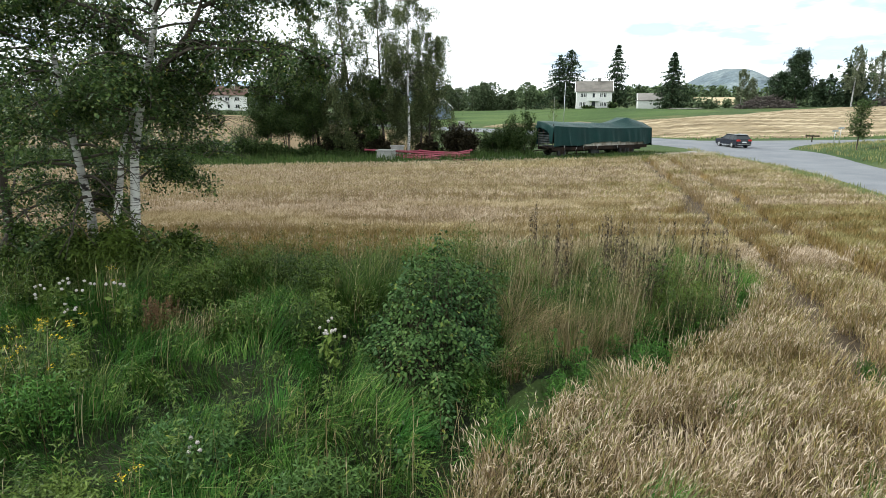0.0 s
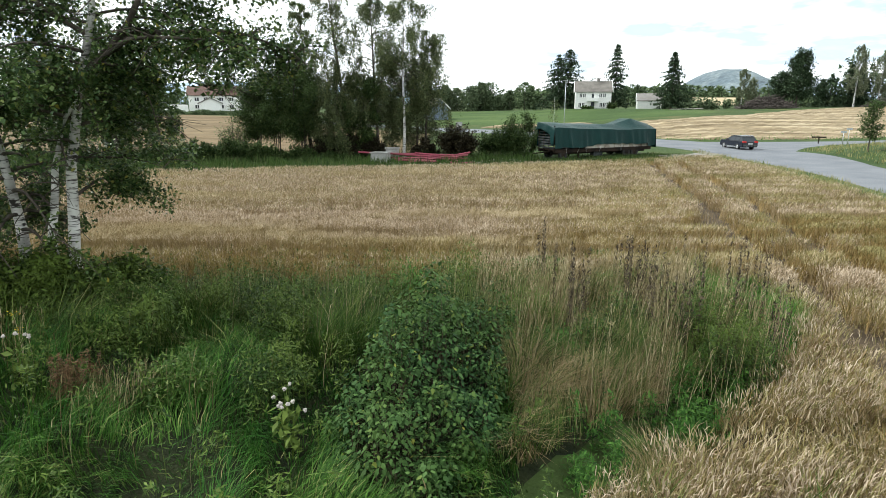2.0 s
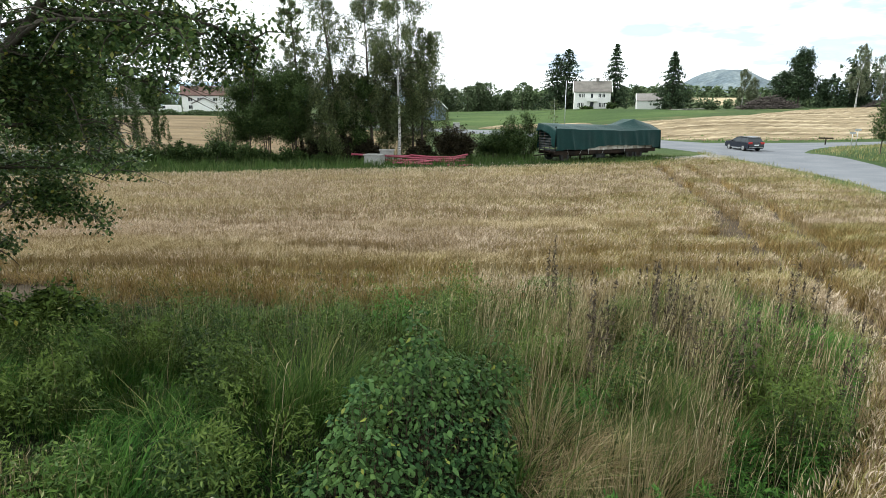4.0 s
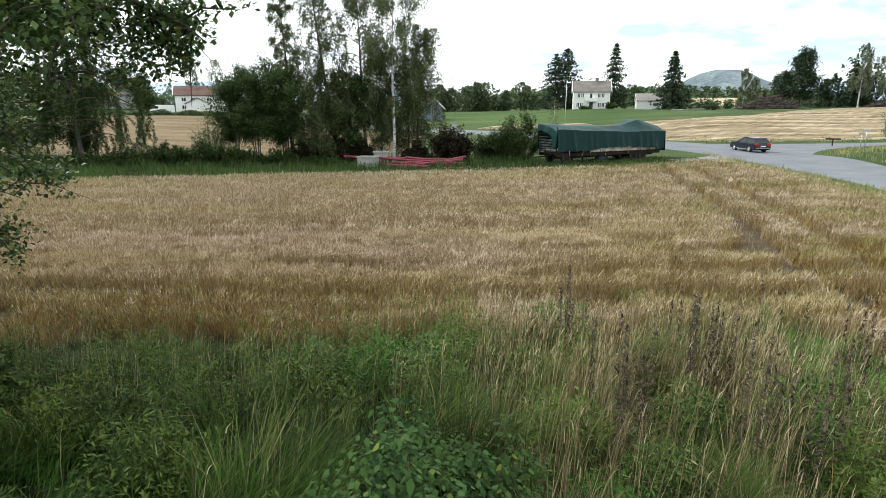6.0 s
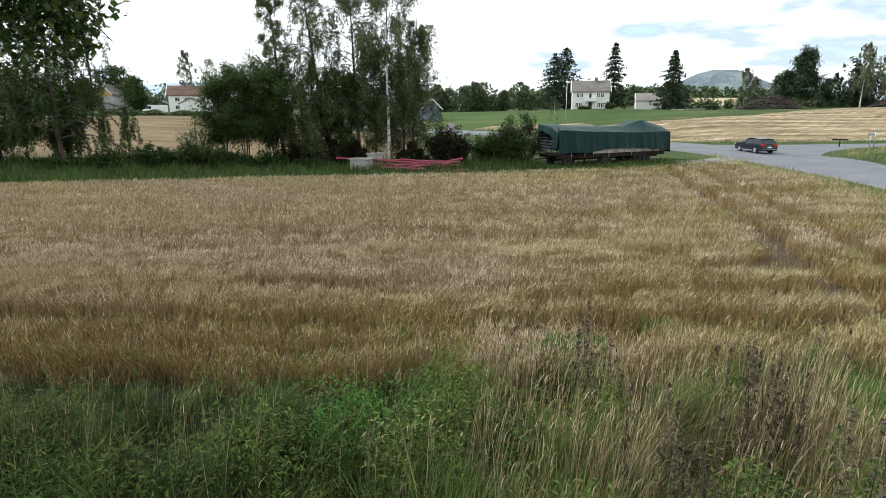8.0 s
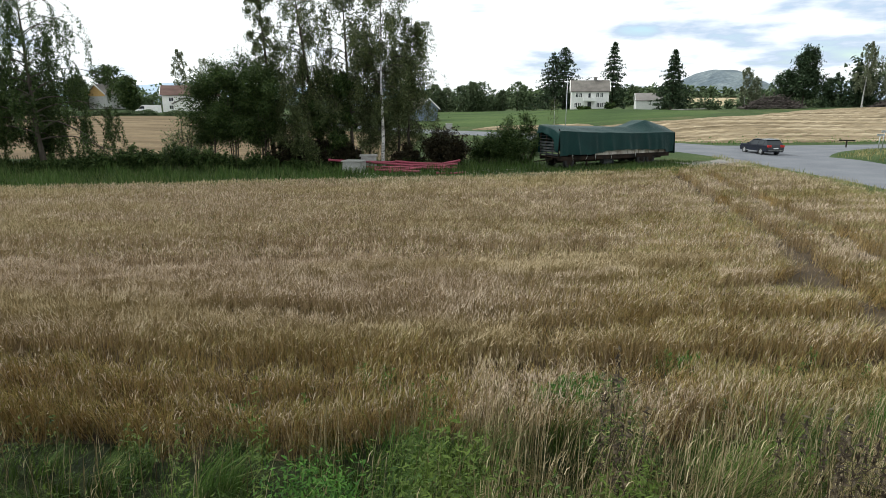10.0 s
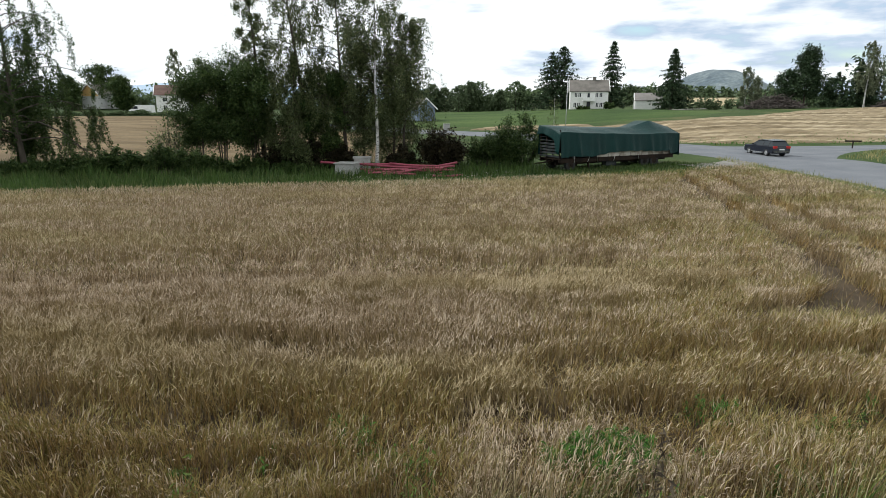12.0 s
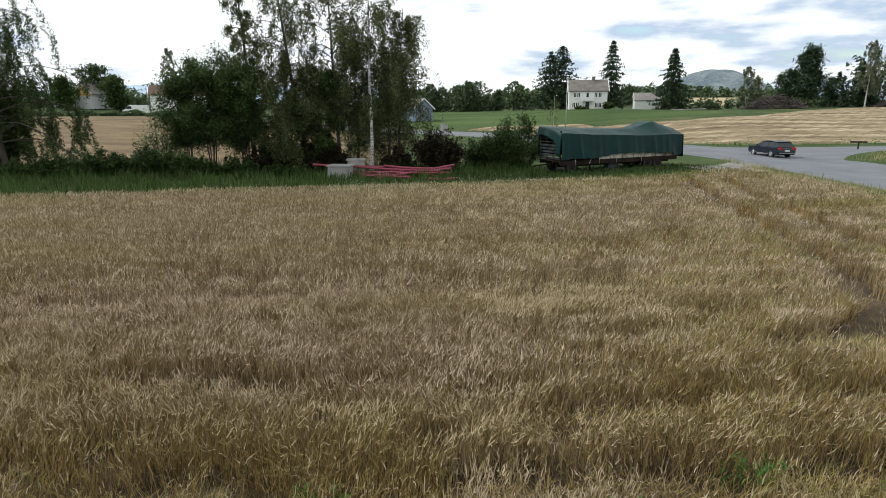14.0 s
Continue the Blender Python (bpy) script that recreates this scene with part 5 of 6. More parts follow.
shrub("willow_bush", 7.7, 58.6, 2.7, 1.9, 4.4, "grey-green willow bush against the trailer", 62, M["alder_leaf"], 20000, 0.09)
shrub("willow_bush", 5.3, 58.8, 1.9, 1.3, 2.8, "low green bush beside the willow", 63, M["alder_leaf"], 9000, 0.09)
shrub("rose_bush", -20.5, 57.5, 2.2, 1.3, 1.6, "low dark briar at the field's edge", 64, M["alder_leaf"], 5000, 0.11)
shrub("rose_bush", -23.0, 57.8, 1.8, 1.2, 1.4, "low dark briar with ragged top", 65, M["alder_leaf"], 4000, 0.11)
shrub("rose_bush", -19.6, 59.5, 1.5, 1.2, 4.8, "thin grey-green bush behind the briars", 66, M["weeping_leaf"], 3800, 0.08)
for i, (x, r, h) in enumerate([(-17.5, 1.6, 1.3), (-11.0, 1.8, 2.6), (-8.6, 1.8, 2.8), (-6.4, 1.4, 2.2), (-1.4, 1.3, 1.8)]):
    shrub("undergrowth_bush", x, 57.9, r, 1.2, h, "dark purplish undergrowth beneath the tree row", 70 + i, M["dark_red_leaf"], 6500, 0.12)

for i, (x, y, r, h) in enumerate([(-24.5, 54.6, 2.0, 1.6), (-21.6, 55.2, 1.9, 2.2), (-18.8, 55.4, 2.0, 2.6), (-15.8, 55.3, 1.8, 1.9), (-12.6, 55.6, 1.7, 1.5), (-27.6, 54.2, 1.8, 1.3), (-9.6, 55.8, 1.4, 1.0)]):
    shrub("briar_bush", x, y, r, 1.0, h, "low dark briar in front of the tree row", 130 + i, M["alder_leaf"], 5200, 0.1)

G = np.random.default_rng(8)


def verge(name, n, area, keep, h, w, mat, label):
    x, y = scatter(G, n, *area, keep)
    hh = G.uniform(*h, len(x)) * (0.8 + 0.4 * np.sin(x * 1.3) * np.sin(y * 1.1 + x * 0.3))
    v, f = blades(G, x, y, ground_z(x, y), np.maximum(hh, 0.05), G.uniform(*w, len(x)), hh * G.uniform(0.1, 0.6, len(x)), 2)
    return stuff(name, [(v, f, 0)], [mat], label, "grass")


def far_margin(x, y):
    edge = np.interp(x, [-60, -21, -10, 2, 17, 23.5], [40, 43.5, 45.5, 47.3, 51.2, 54.5])
    return y > edge


verge("trailer_grass", 8000, (8, 25, 51, 60), lambda x, y: far_margin(x, y) & (y < 55.0 + 0.47 * (x - 10)) & (x < 24), (0.14, 0.4), (0.018, 0.04), M["margin_leaf"], "green grass growing up round the trailer")
verge("margin_grass", 24000, (-45, 27, 43, 61), lambda x, y: far_margin(x, y) & (y < 60 + 0.0 * x) & ~((x > 20) & (y > 57)), (0.08, 0.32), (0.018, 0.04), M["margin_leaf"], "green grass along the far edge of the field")
verge("margin_weeds", 30000, (-45, 9, 44, 61), lambda x, y: far_margin(x, y - np.where(x < -5, 1.5, 4)), (0.25, 1.0), (0.02, 0.05), M["margin_leaf"], "rough weeds under the tree row")
verge("road_verge_grass", 34000, (15, 31, 6, 66), lambda x, y: (x > np.interp(y, [0, 14, 25, 33, 43, 50, 54.5, 66], [16.2, 17.4, 19.2, 21.0, 22.6, 23.3, 24.5, 27])) & (x < np.interp(y, [0, 14, 30, 42, 53, 63], [19, 20.3, 23.9, 26.8, 28.3, 28.2])), (0.16, 0.46), (0.012, 0.03), M["verge_grass"], "rough yellowish grass on the road's verge")
verge("bank_grass", 16000, (34, 75, 40, 80), lambda x, y: (x > np.interp(y, [40, 45, 56, 66, 70, 80], [33.2, 34.6, 37.8, 39, 44, 70])), (0.15, 0.5), (0.03, 0.07), M["verge_grass"], "rough pale grass on the bank beyond the road")
verge("junction_grass", 5000, (33, 95, 84, 95), lambda x, y: (y > 85.2 + np.where(x < 36, 4, 0)), (0.12, 0.35), (0.05, 0.1), M["grass"], "grass strip along the side road")


# ---- trailer under its tarpaulin ----
def trailer():
    L, W = 11.6, 2.5
    fl, ang = (10.15, 54.6), 25.5
    root = thing("flatbed_trailer", pose(fl[0], fl[1], gz(12, 56), 0, 0, ang), "old flatbed trailer covered with a dark green tarpaulin", "trailer")
    steel, board = M["rust_steel"], M["old_board"]
    part("side_rail", box(0.0, 0.02, 0.56, L - 0.3, 0.14, 0.78, 0.01), steel, root)
    part("side_rail", box(0.0, W - 0.14, 0.56, L - 0.3, W - 0.02, 0.78, 0.01), steel, root)
    part("chassis_beam", box(0.2, 0.75, 0.36, L - 0.4, 0.95, 0.6, 0.01), steel, root)
    part("chassis_beam", box(0.2, 1.55, 0.36, L - 0.4, 1.75, 0.6, 0.01), steel, root)
    part("deck", box(-0.05, 0.0, 0.78, L - 0.25, W, 0.86, 0.01), steel, root, "weathered plank deck")
    for x in np.arange(0.6, L - 0.6, 1.25):
        part("cross_beam", box(x, 0.14, 0.6, x + 0.08, W - 0.14, 0.77), steel, root)
    for i in range(7):
        x = 3.4 + i * 1.12
        part("drop_side", box(x, 0.0, 0.88, x + 1.07, 0.04, 1.25, 0.008), board, root, "flaking white drop-side board")
    for y0 in (0.05, W - 0.33):
        for x in (1.0, 8.3, 9.3):
            wheel = part("wheel", rod((x, y0, 0.42), (x, y0 + 0.28, 0.42), 0.43, sides=22), M["tyre"], root)
            part("rim", rod((x, y0 - 0.015, 0.42), (x, y0 + 0.06, 0.42), 0.24, 0.2, 16), M["rust_steel"], wheel)
            part("hub", rod((x, y0 - 0.06, 0.42), (x, y0, 0.42), 0.09, sides=10), M["rust_steel"], wheel)
    for x, y in ((3.0, 0.5), (3.0, W - 0.6)):
        leg = part("landing_leg", box(x, y, 0.06, x + 0.12, y + 0.12, 0.58, 0.01), steel, root)
        part("foot", box(x - 0.1, y - 0.06, 0.0, x + 0.22, y + 0.18, 0.06, 0.01), steel, leg)
    part("toolbox", box(4.6, 0.3, 0.14, 5.6, 0.8, 0.54, 0.02), M["grey_board"], root)
    # slatted headboard at the end
    for y in (0.08, 0.85, 1.62, 2.36):
        part("post", box(-0.06, y, 0.6, 0.02, y + 0.08, 2.95, 0.008), steel, root)
    for z in np.arange(0.95, 1.9, 0.22):
        part("slat", box(-0.09, 0.06, z, -0.055, W - 0.06, z + 0.14, 0.006), M["grey_board"], root)
    for z in (2.12, 2.36, 2.6):
        part("rail", box(-0.085, 0.06, z, -0.055, W - 0.06, z + 0.045), M["grey_board"], root)
    part("drawbar", rod((0.3, 1.25, 0.62), (-1.4, 1.25, 0.5), 0.07, 0.05), steel, root)
    # tarpaulin: a draped sheet over uneven load, with folds in the skirts
    nx = 150
    sx = np.linspace(-0.12, L + 0.06, nx)
    ridge = 2.95 + 0.015 * np.sin(sx * 1.1) + 0.5 * np.clip(1.05 - np.abs(sx - 9.6) / 1.9, 0, 1) + 0.15 * np.exp(-((sx - 0.2) / 1.6) ** 2)
    eave = 2.72 - 0.02 * sx + 0.015 * np.sin(sx * 1.4) - 0.012 * sx * np.exp(-((sx - 6.5) / 3) ** 2) + 0.06 * np.exp(-((sx - 0.2) / 1.2) ** 2) + 0.008 * np.sin(sx * 4.3)
    eave_back = eave + 0.42 + 0.5 * np.clip(1.15 - np.abs(sx - 9.6) / 2.0, 0, 1) ** 1.3
    hem = 1.0 + 0.05 * np.sin(sx * 0.9 + 2.2) + 0.17 * np.clip((sx - 2.6) / 2.2, 0, 1) + 0.02 * np.sin(sx * 6) + 0.035 * np.abs(np.sin(sx * 2.3))
    hem = np.where(sx > L - 1.0, hem - 0.25, hem) + np.where(sx < 0.6, -0.1, 0)
    fold = lambda s, k: 0.02 * np.sin(s * 7.3 + 2 * np.sin(s * 1.9)) * k + 0.05 * np.sin(s * 1.7 + 0.8 * np.sin(s * 0.7)) * k - sum(d * np.exp(-((s - c - 0.25 * (k - 0.6)) / w) ** 2) for c, d, w in ((1.5, 0.12, 0.16), (3.1, 0.06, 0.3), (4.9, 0.07, 0.22), (6.4, 0.05, 0.35), (8.6, 0.11, 0.2), (10.2, 0.05, 0.3))) * k
    prof = []
    for k in np.linspace(0, 1, 9):
        prof.append(np.stack([sx + 0.05 * np.sin(sx * 2 + k * 3) * (1 - k), -0.06 - 0.12 * (1 - k) + fold(sx, 1.3 - k), hem * (1 - k) + eave * k], -1))
    for k in np.linspace(0.08, 1, 7):
        prof.append(np.stack([sx, np.full(nx, W / 2 * k), eave + (ridge - eave) * k - 0.03 * np.sin(k * math.pi) * np.cos(sx * 2.1)], -1))
    for k in np.linspace(0.14, 1, 6):
        prof.append(np.stack([sx, np.full(nx, W / 2 + W / 2 * k), ridge + (eave_back - ridge) * k], -1))
    for k in np.linspace(0.15, 1, 6):
        prof.append(np.stack([sx, W + 0.06 + 0.1 * k + fold(sx + 3, k), eave_back * (1 - k) + 1.05 * k], -1))
    v = np.stack(prof, 0)
    m = v.shape[0]
    flat = v.reshape(-1, 3)
    i = (np.arange(m - 1)[:, None] * nx + np.arange(nx - 1)[None]).ravel()
    f = np.stack([i, i + 1, i + nx + 1, i + nx], -1)
    tarp = new("tarpaulin", mesh_of("tarpaulin", flat, f, M["tarp"], smooth=True))
    tarp.parent = root
    tagged(tarp, "dark green folded tarpaulin")
    mod = tarp.modifiers.new("thick", "SOLIDIFY")
    mod.thickness = 0.01
    tarp.modifiers.new("creases", "EDGE_SPLIT").split_angle = 0.5
    # end flaps: far end hangs full, near end leaves the headboard half bare
    for name, x0, lo, sgn in (("end_flap", L + 0.08, 0.75, 1), ("end_flap", -0.13, 2.2, -1)):
        ys = np.linspace(-0.1, W + 0.1, 26)
        idx = -1 if sgn > 0 else 0
        topz = np.interp(ys, [-0.1, 0.0, W / 2, W, W + 0.1], [eave[idx], eave[idx], ridge[idx], eave_back[idx], eave_back[idx]])
        low = np.full(26, lo) if sgn > 0 else np.interp(ys, [-0.1, 0.25, 0.5, 1.2, 2.0, W + 0.1], [1.2, 1.3, 2.1, 2.45, 2.6, 2.5])
        rows = [np.stack([x0 + sgn * (0.12 * k + 0.05 * np.sin(ys * 5 + 1) * k), ys, topz * (1 - k) + low * k], -1) for k in np.linspace(0, 1, 8)]
        vv = np.stack(rows, 0).reshape(-1, 3)
        i = (np.arange(7)[:, None] * 26 + np.arange(25)[None]).ravel()
        ff = np.stack([i, i + 1, i + 27, i + 26], -1)
        o = new(name, mesh_of(name, vv, ff, M["tarp"], smooth=True))
        o.parent = tarp
        o.modifiers.new("thick", "SOLIDIFY").thickness = 0.01
    for s in (1.1, 2.6, 3.3, 5.0, 7.4):
        part("rope", rod((s, -0.16, 1.02), (s - 0.25 * math.sin(s * 5), -0.01, 0.55), 0.012, sides=5), M["plate_white"], root, "pale tie rope")
    return root


trailer()


# ---- pipes and concrete blocks in the margin ----
def red_pipe(a, b, r=0.085):
    root = thing("drain_pipe", Matrix.Translation(a), "faded dark red plastic pipe lying in a heap", "pipe", "pipes in a heap")
    d = Vector(b) - Vector(a)
    n = 14
    outer = np.array([Vector(d) * t for t in np.linspace(0, 1, n)])
    outer[:, 2] -= 0.05 * np.sin(np.linspace(0, np.pi, n))
    v, f = tube(outer, np.full(n, r), 12)
    p = new("barrel", mesh_of("barrel", v, f, M["red_pipe"], smooth=True))
    p.parent = root
    p.modifiers.new("wall", "SOLIDIFY").thickness = 0.008
    v, f = tube(outer[:2] * 0.35, np.full(2, r * 1.22), 12)
    c = new("socket", mesh_of("socket", v, f, M["red_pipe"], smooth=True))
    c.parent = root
    c.modifiers.new("wall", "SOLIDIFY").thickness = 0.01


pz = 0.12
for a, b in [((-7.4, 56.2, pz + 0.62), (-1.4, 55.0, pz + 0.55)), ((-4.2, 55.5, pz + 0.5), (1.7, 54.0, pz + 0.36)), ((-2.6, 53.2, pz + 0.02), (2.7, 55.2, pz + 0.66)), ((-3.0, 53.7, pz + 0.1), (2.5, 54.9, pz + 0.45)),
             ((0.9, 52.6, pz), (3.0, 52.9, pz)), ((-3.9, 54.4, pz + 0.12), (-0.3, 53.1, pz + 0.06)), ((-2.2, 55.1, pz + 0.62), (1.2, 54.2, pz + 0.5))]:
    red_pipe(a, b)
heap = random.Random(5)
for i in range(9):
    cx, cy, cz = heap.uniform(-1.6, 0.4), heap.uniform(53.7, 55.7), pz + 0.05 + 0.042 * i
    a, n, tip = heap.gauss(0.02, 0.34), heap.uniform(1.9, 3.2), heap.uniform(-0.05, 0.05)
    red_pipe((cx - n * math.cos(a), cy - n * math.sin(a), cz - tip), (cx + n * math.cos(a), cy + n * math.sin(a), cz + tip), heap.choice((0.055, 0.075, 0.08)))


def concrete_block(x, y, turn, w, d, h, label):
    root = thing("concrete_block", pose(x, y, gz(x, y), 0, 0, turn), label, "concrete")
    body = prism([(0, 0.0), (w, 0.0), (w * 0.97, h * 0.9), (w * 0.03, h * 0.9)], 0, d)
    bmesh.ops.bevel(body, geom=body.edges[:], offset=0.02, segments=2, affect="EDGES")
    part("body", body, M["concrete"], root)
    part("rim", box(-0.06, -0.06, h * 0.9, w + 0.06, d + 0.06, h, 0.015), M["concrete"], root)


concrete_block(-6.1, 54.3, -14, 1.5, 1.2, 0.85, "pale cast concrete trough end lying in the grass")
concrete_block(-4.9, 55.8, 6, 1.25, 0.9, 1.1, "grey upright concrete block beside the pipes")
stone = thing("concrete_lump", pose(-5.35, 53.6, gz(-5.3, 53.6), 0, 0, 10), "small pale rounded concrete lump", "concrete")
part("body", prism([(-0.3, 0), (0.28, 0), (0.22, 0.35), (0.05, 0.5), (-0.15, 0.46), (-0.28, 0.25)], 0, 0.35), M["concrete"], stone)


# ---- signs, pole, sapling ----
sign = thing("road_sign", pose(47.9, 77.5, gz(47.9, 77.5), 0, 0, -20), "low dark wooden sign board on a post", "sign")
part("post", box(-0.06, -0.05, 0, 0.06, 0.05, 0.78, 0.01), M["rust_steel"], sign)
part("board", box(-0.8, -0.04, 0.78, 0.8, 0.03, 0.95, 0.01), M["rust_steel"], sign)
for x, y, h in ((47.5, 71.5, 2.0), (45.2, 69.0, 1.7)):
    pole = thing("sign_post", pose(x, y, gz(x, y)), "thin galvanised sign post at the junction", "post", "posts at the junction")
    part("tube", rod((0, 0, 0), (0, 0, h), 0.035), M["galvanised"], pole)
    part("plate", box(-0.35, -0.03, h - 0.22, 0.35, 0.0, h, 0.01), M["galvanised"], pole)
tree("sapling", 40.3, 58.0, 4.6, 1.25, "young leafy tree on the grassy bank", 81, M["alder_leaf"], M["bark"], 0.14, 3200, 0.07, 0.3, 16, 0.7, 0.4, puff=0.25)
flag_pole = thing("flag_pole", pose(15.15, 75.5, gz(15.15, 75.5)), "thin pale metal pole behind the trailer", "pole")
part("shaft", rod((0, 0, 0), (0, 0, 7.5 - gz(15.15, 75.5)), 0.04, 0.03, 10), M["galvanised"], flag_pole)
part("knob", rod((0, 0, 7.5 - gz(15.15, 75.5)), (0, 0, 7.6 - gz(15.15, 75.5)), 0.05, 0.03, 10), M["galvanised"], flag_pole)
tree("sapling_birch", 13.9, 75.5, 5.8, 0.9, "thin young birch with a pale stem", 82, M["weeping_leaf"], M["birch_bark"], 0.12, 500, 0.06, 0.35, 10, 0.8, 1.0, 0.7)


cab = thing("roadside_cabinet", pose(3.9, 126.5, gz(3.9, 126.5), 0, 0, 10), "small pale grey cabinet beside the far road", "cabinet")
part("body", box(-0.6, -0.3, 0, 0.6, 0.3, 1.2, 0.03), M["concrete"], cab)
part("lid", box(-0.66, -0.36, 1.2, 0.66, 0.36, 1.28, 0.02), M["concrete"], cab)


def daisies(n, seed):
    rng = np.random.default_rng(seed)
    x = np.concatenate([rng.normal(c, 0.9, n) for c in (-3.5, 0.5, 3.6, 6.4)])
    y = np.interp(x, [-10, 2, 17], [46.6, 48.6, 52.4]) + rng.uniform(0.2, 3.2, len(x))
    p = np.stack([x, y, ground_z(x, y) + rng.uniform(0.25, 0.5, len(x))], -1)
    v, f = leaf_set(rng, p, 0.05, 0.4, 1.0)
    v2, f2 = blades(rng, x, y, ground_z(x, y), p[:, 2] - ground_z(x, y), np.full(len(x), 0.012), np.full(len(x), 0.03), 1)
    return stuff("mayweed", [(v, f, 0), (v2, f2, 1)], [M["flower_white"], M["grass"]], "small white mayweed flowers in the margin", "flower")


daisies(60, 4)

wood_hedge = np.random.default_rng(12)
hx = wood_hedge.uniform(-118, -50, 9000)
hp = np.stack([hx, 149.5 + wood_hedge.normal(0, 0.6, 9000), 0 * hx], -1)
hp[:, 2] = ground_z(hp[:, 0], hp[:, 1]) + wood_hedge.uniform(0, 1, 9000) * (0.9 + 0.5 * np.sin(hx * 0.9) * np.sin(hx * 0.23))
hv, hf = leaf_set(wood_hedge, hp, 0.3, 0.7, 1.4)
stuff("field_hedge", [(hv, hf, 0)], [M["far_leaf"]], "low ragged hedge along the far field edge", "hedge")


# ---- buildings ----
def window(parent, x, y, z, w, h, material=None, mull=1):
    """A framed window in a wall that faces -y, at x, z (its middle)."""
    fr = box(x - w / 2, y - 0.06, z - h / 2, x + w / 2, y + 0.02, z + h / 2)
    fw = part("window", fr, M["white_wood"], parent)
    n = mull + 1
    pw = (w - 0.12 * (n + 1)) / n
    for i in range(n):
        x0 = x - w / 2 + 0.12 + i * (pw + 0.12)
        part("pane", box(x0, y - 0.075, z - h / 2 + 0.12, x0 + pw, y - 0.058, z + h / 2 - 0.12), M["glass"], fw)
    part("sill", box(x - w / 2 - 0.08, y - 0.12, z - h / 2 - 0.07, x + w / 2 + 0.08, y + 0.02, z - h / 2), M["white_wood"], fw)
    return fw


def gabled(root, w, d, eave, ridge, wall, roof, over=0.4):
    """Walls and a pitched roof; the ridge runs along x."""
    part("wall", prism([(0, 0), (d, 0), (d, eave), (d / 2, ridge - 0.1), (0, eave)], 0, w), wall, root, m=Matrix(((0, 1, 0, 0), (1, 0, 0, 0), (0, 0, 1, 0), (0, 0, 0, 1))))
    s = (ridge - eave) / (d / 2)
    for sgn in (0, 1):
        y0 = -over if sgn == 0 else d + over
        bm = bmesh.new()
        ys = [y0, d / 2]
        zs = [eave - s * over, ridge]
        vv = [bm.verts.new((x, y, z + t)) for t in (0, 0.16) for x in (-over, w + over) for y, z in zip(ys, zs)]
        for q in ((0, 1, 3, 2), (4, 6, 7, 5), (0, 2, 6, 4), (1, 5, 7, 3), (0, 4, 5, 1), (2, 3, 7, 6)):
            bm.faces.new([vv[k] for k in q])
        bmesh.ops.recalc_face_normals(bm, faces=bm.faces[:])
        part("roof", bm, roof, root)
    for x in (-over, w + over):
        for sgn in (0, 1):
            y0 = -over if sgn == 0 else d + over
            bm = bmesh.new()
            vv = [bm.verts.new((x + dx, y, z)) for dx in (-0.06, 0.06) for y, z in ((y0, eave - s * over - 0.1), (d / 2, ridge - 0.1), (d / 2, ridge + 0.2), (y0, eave - s * over + 0.2))]
            for q in ((0, 1, 2, 3), (7, 6, 5, 4), (0, 4, 5, 1), (1, 5, 6, 2), (2, 6, 7, 3), (3, 7, 4, 0)):
                bm.faces.new([vv[k] for k in q])
            part("barge_board", bm, M["white_wood"], root)


def farmhouse():
    w, d = 9.3, 7.4
    root = thing("farmhouse", pose(36.3, 165.0, 3.55, 0, 0, -11), "white two-storey wooden farmhouse with a brown roof and balcony", "house")
    gabled(root, w, d, 4.8, 7.4, M["white_wood"], M["brown_roof"], 0.35)
    for x in (1.4, 2.3, 6.5, 7.5):
        window(root, x, 0, 3.75, 0.85, 1.2)
    window(root, 4.5, 0, 3.5, 0.8, 1.7, mull=0)
    for x in (1.2, 2.1, 6.7, 7.6):
        window(root, x, 0, 1.35, 0.85, 1.25)
    door = part("door", box(4.1, -0.06, 0.25, 5.0, 0.02, 2.1), M["glass"], root, "dark front door under the balcony")
    part("handle", box(4.18, -0.1, 1.1, 4.22, -0.06, 1.25), M["chrome"], door)
    bal = part("balcony", box(3.0, -1.3, 2.25, 6.0, 0.0, 2.4), M["white_wood"], root)
    part("railing", box(3.0, -1.3, 2.4, 6.0, -1.22, 3.15), M["white_wood"], bal)
    part("railing", box(3.0, -1.22, 2.4, 3.08, 0.0, 3.15), M["white_wood"], bal)
    part("railing", box(5.92, -1.22, 2.4, 6.0, 0.0, 3.15), M["white_wood"], bal)
    for x in (3.05, 5.82):
        part("post", box(x, -1.28, 0.1, x + 0.12, -1.16, 2.25), M["white_wood"], bal)
    part("step", box(3.7, -1.5, 0.0, 5.4, -0.1, 0.25), M["concrete"], root)
    part("foundation", box(-0.03, -0.03, -0.6, w + 0.03, d + 0.03, 0.22), M["concrete"], root)
    ch = part("chimney", box(5.6, d / 2 - 0.4, 7.0, 6.4, d / 2 + 0.4, 8.2, 0.02), M["grey_roof"], root)
    part("cap", box(5.5, d / 2 - 0.5, 8.2, 6.5, d / 2 + 0.5, 8.3), M["grey_roof"], ch)
    # board-and-batten cladding
    for i in range(36):
        x = 0.13 + i * 0.25
        part("batten", box(x, -0.025, 0.22, x + 0.05, 0.0, 4.75), M["white_wood"], root)


farmhouse()

garage = thing("garage", pose(54.2, 168.5, 3.5, 0, 0, -14), "low white garage with a grey roof", "garage")
gabled(garage, 6.4, 6.0, 2.5, 4.3, M["white_wood"], M["grey_roof"], 0.2)

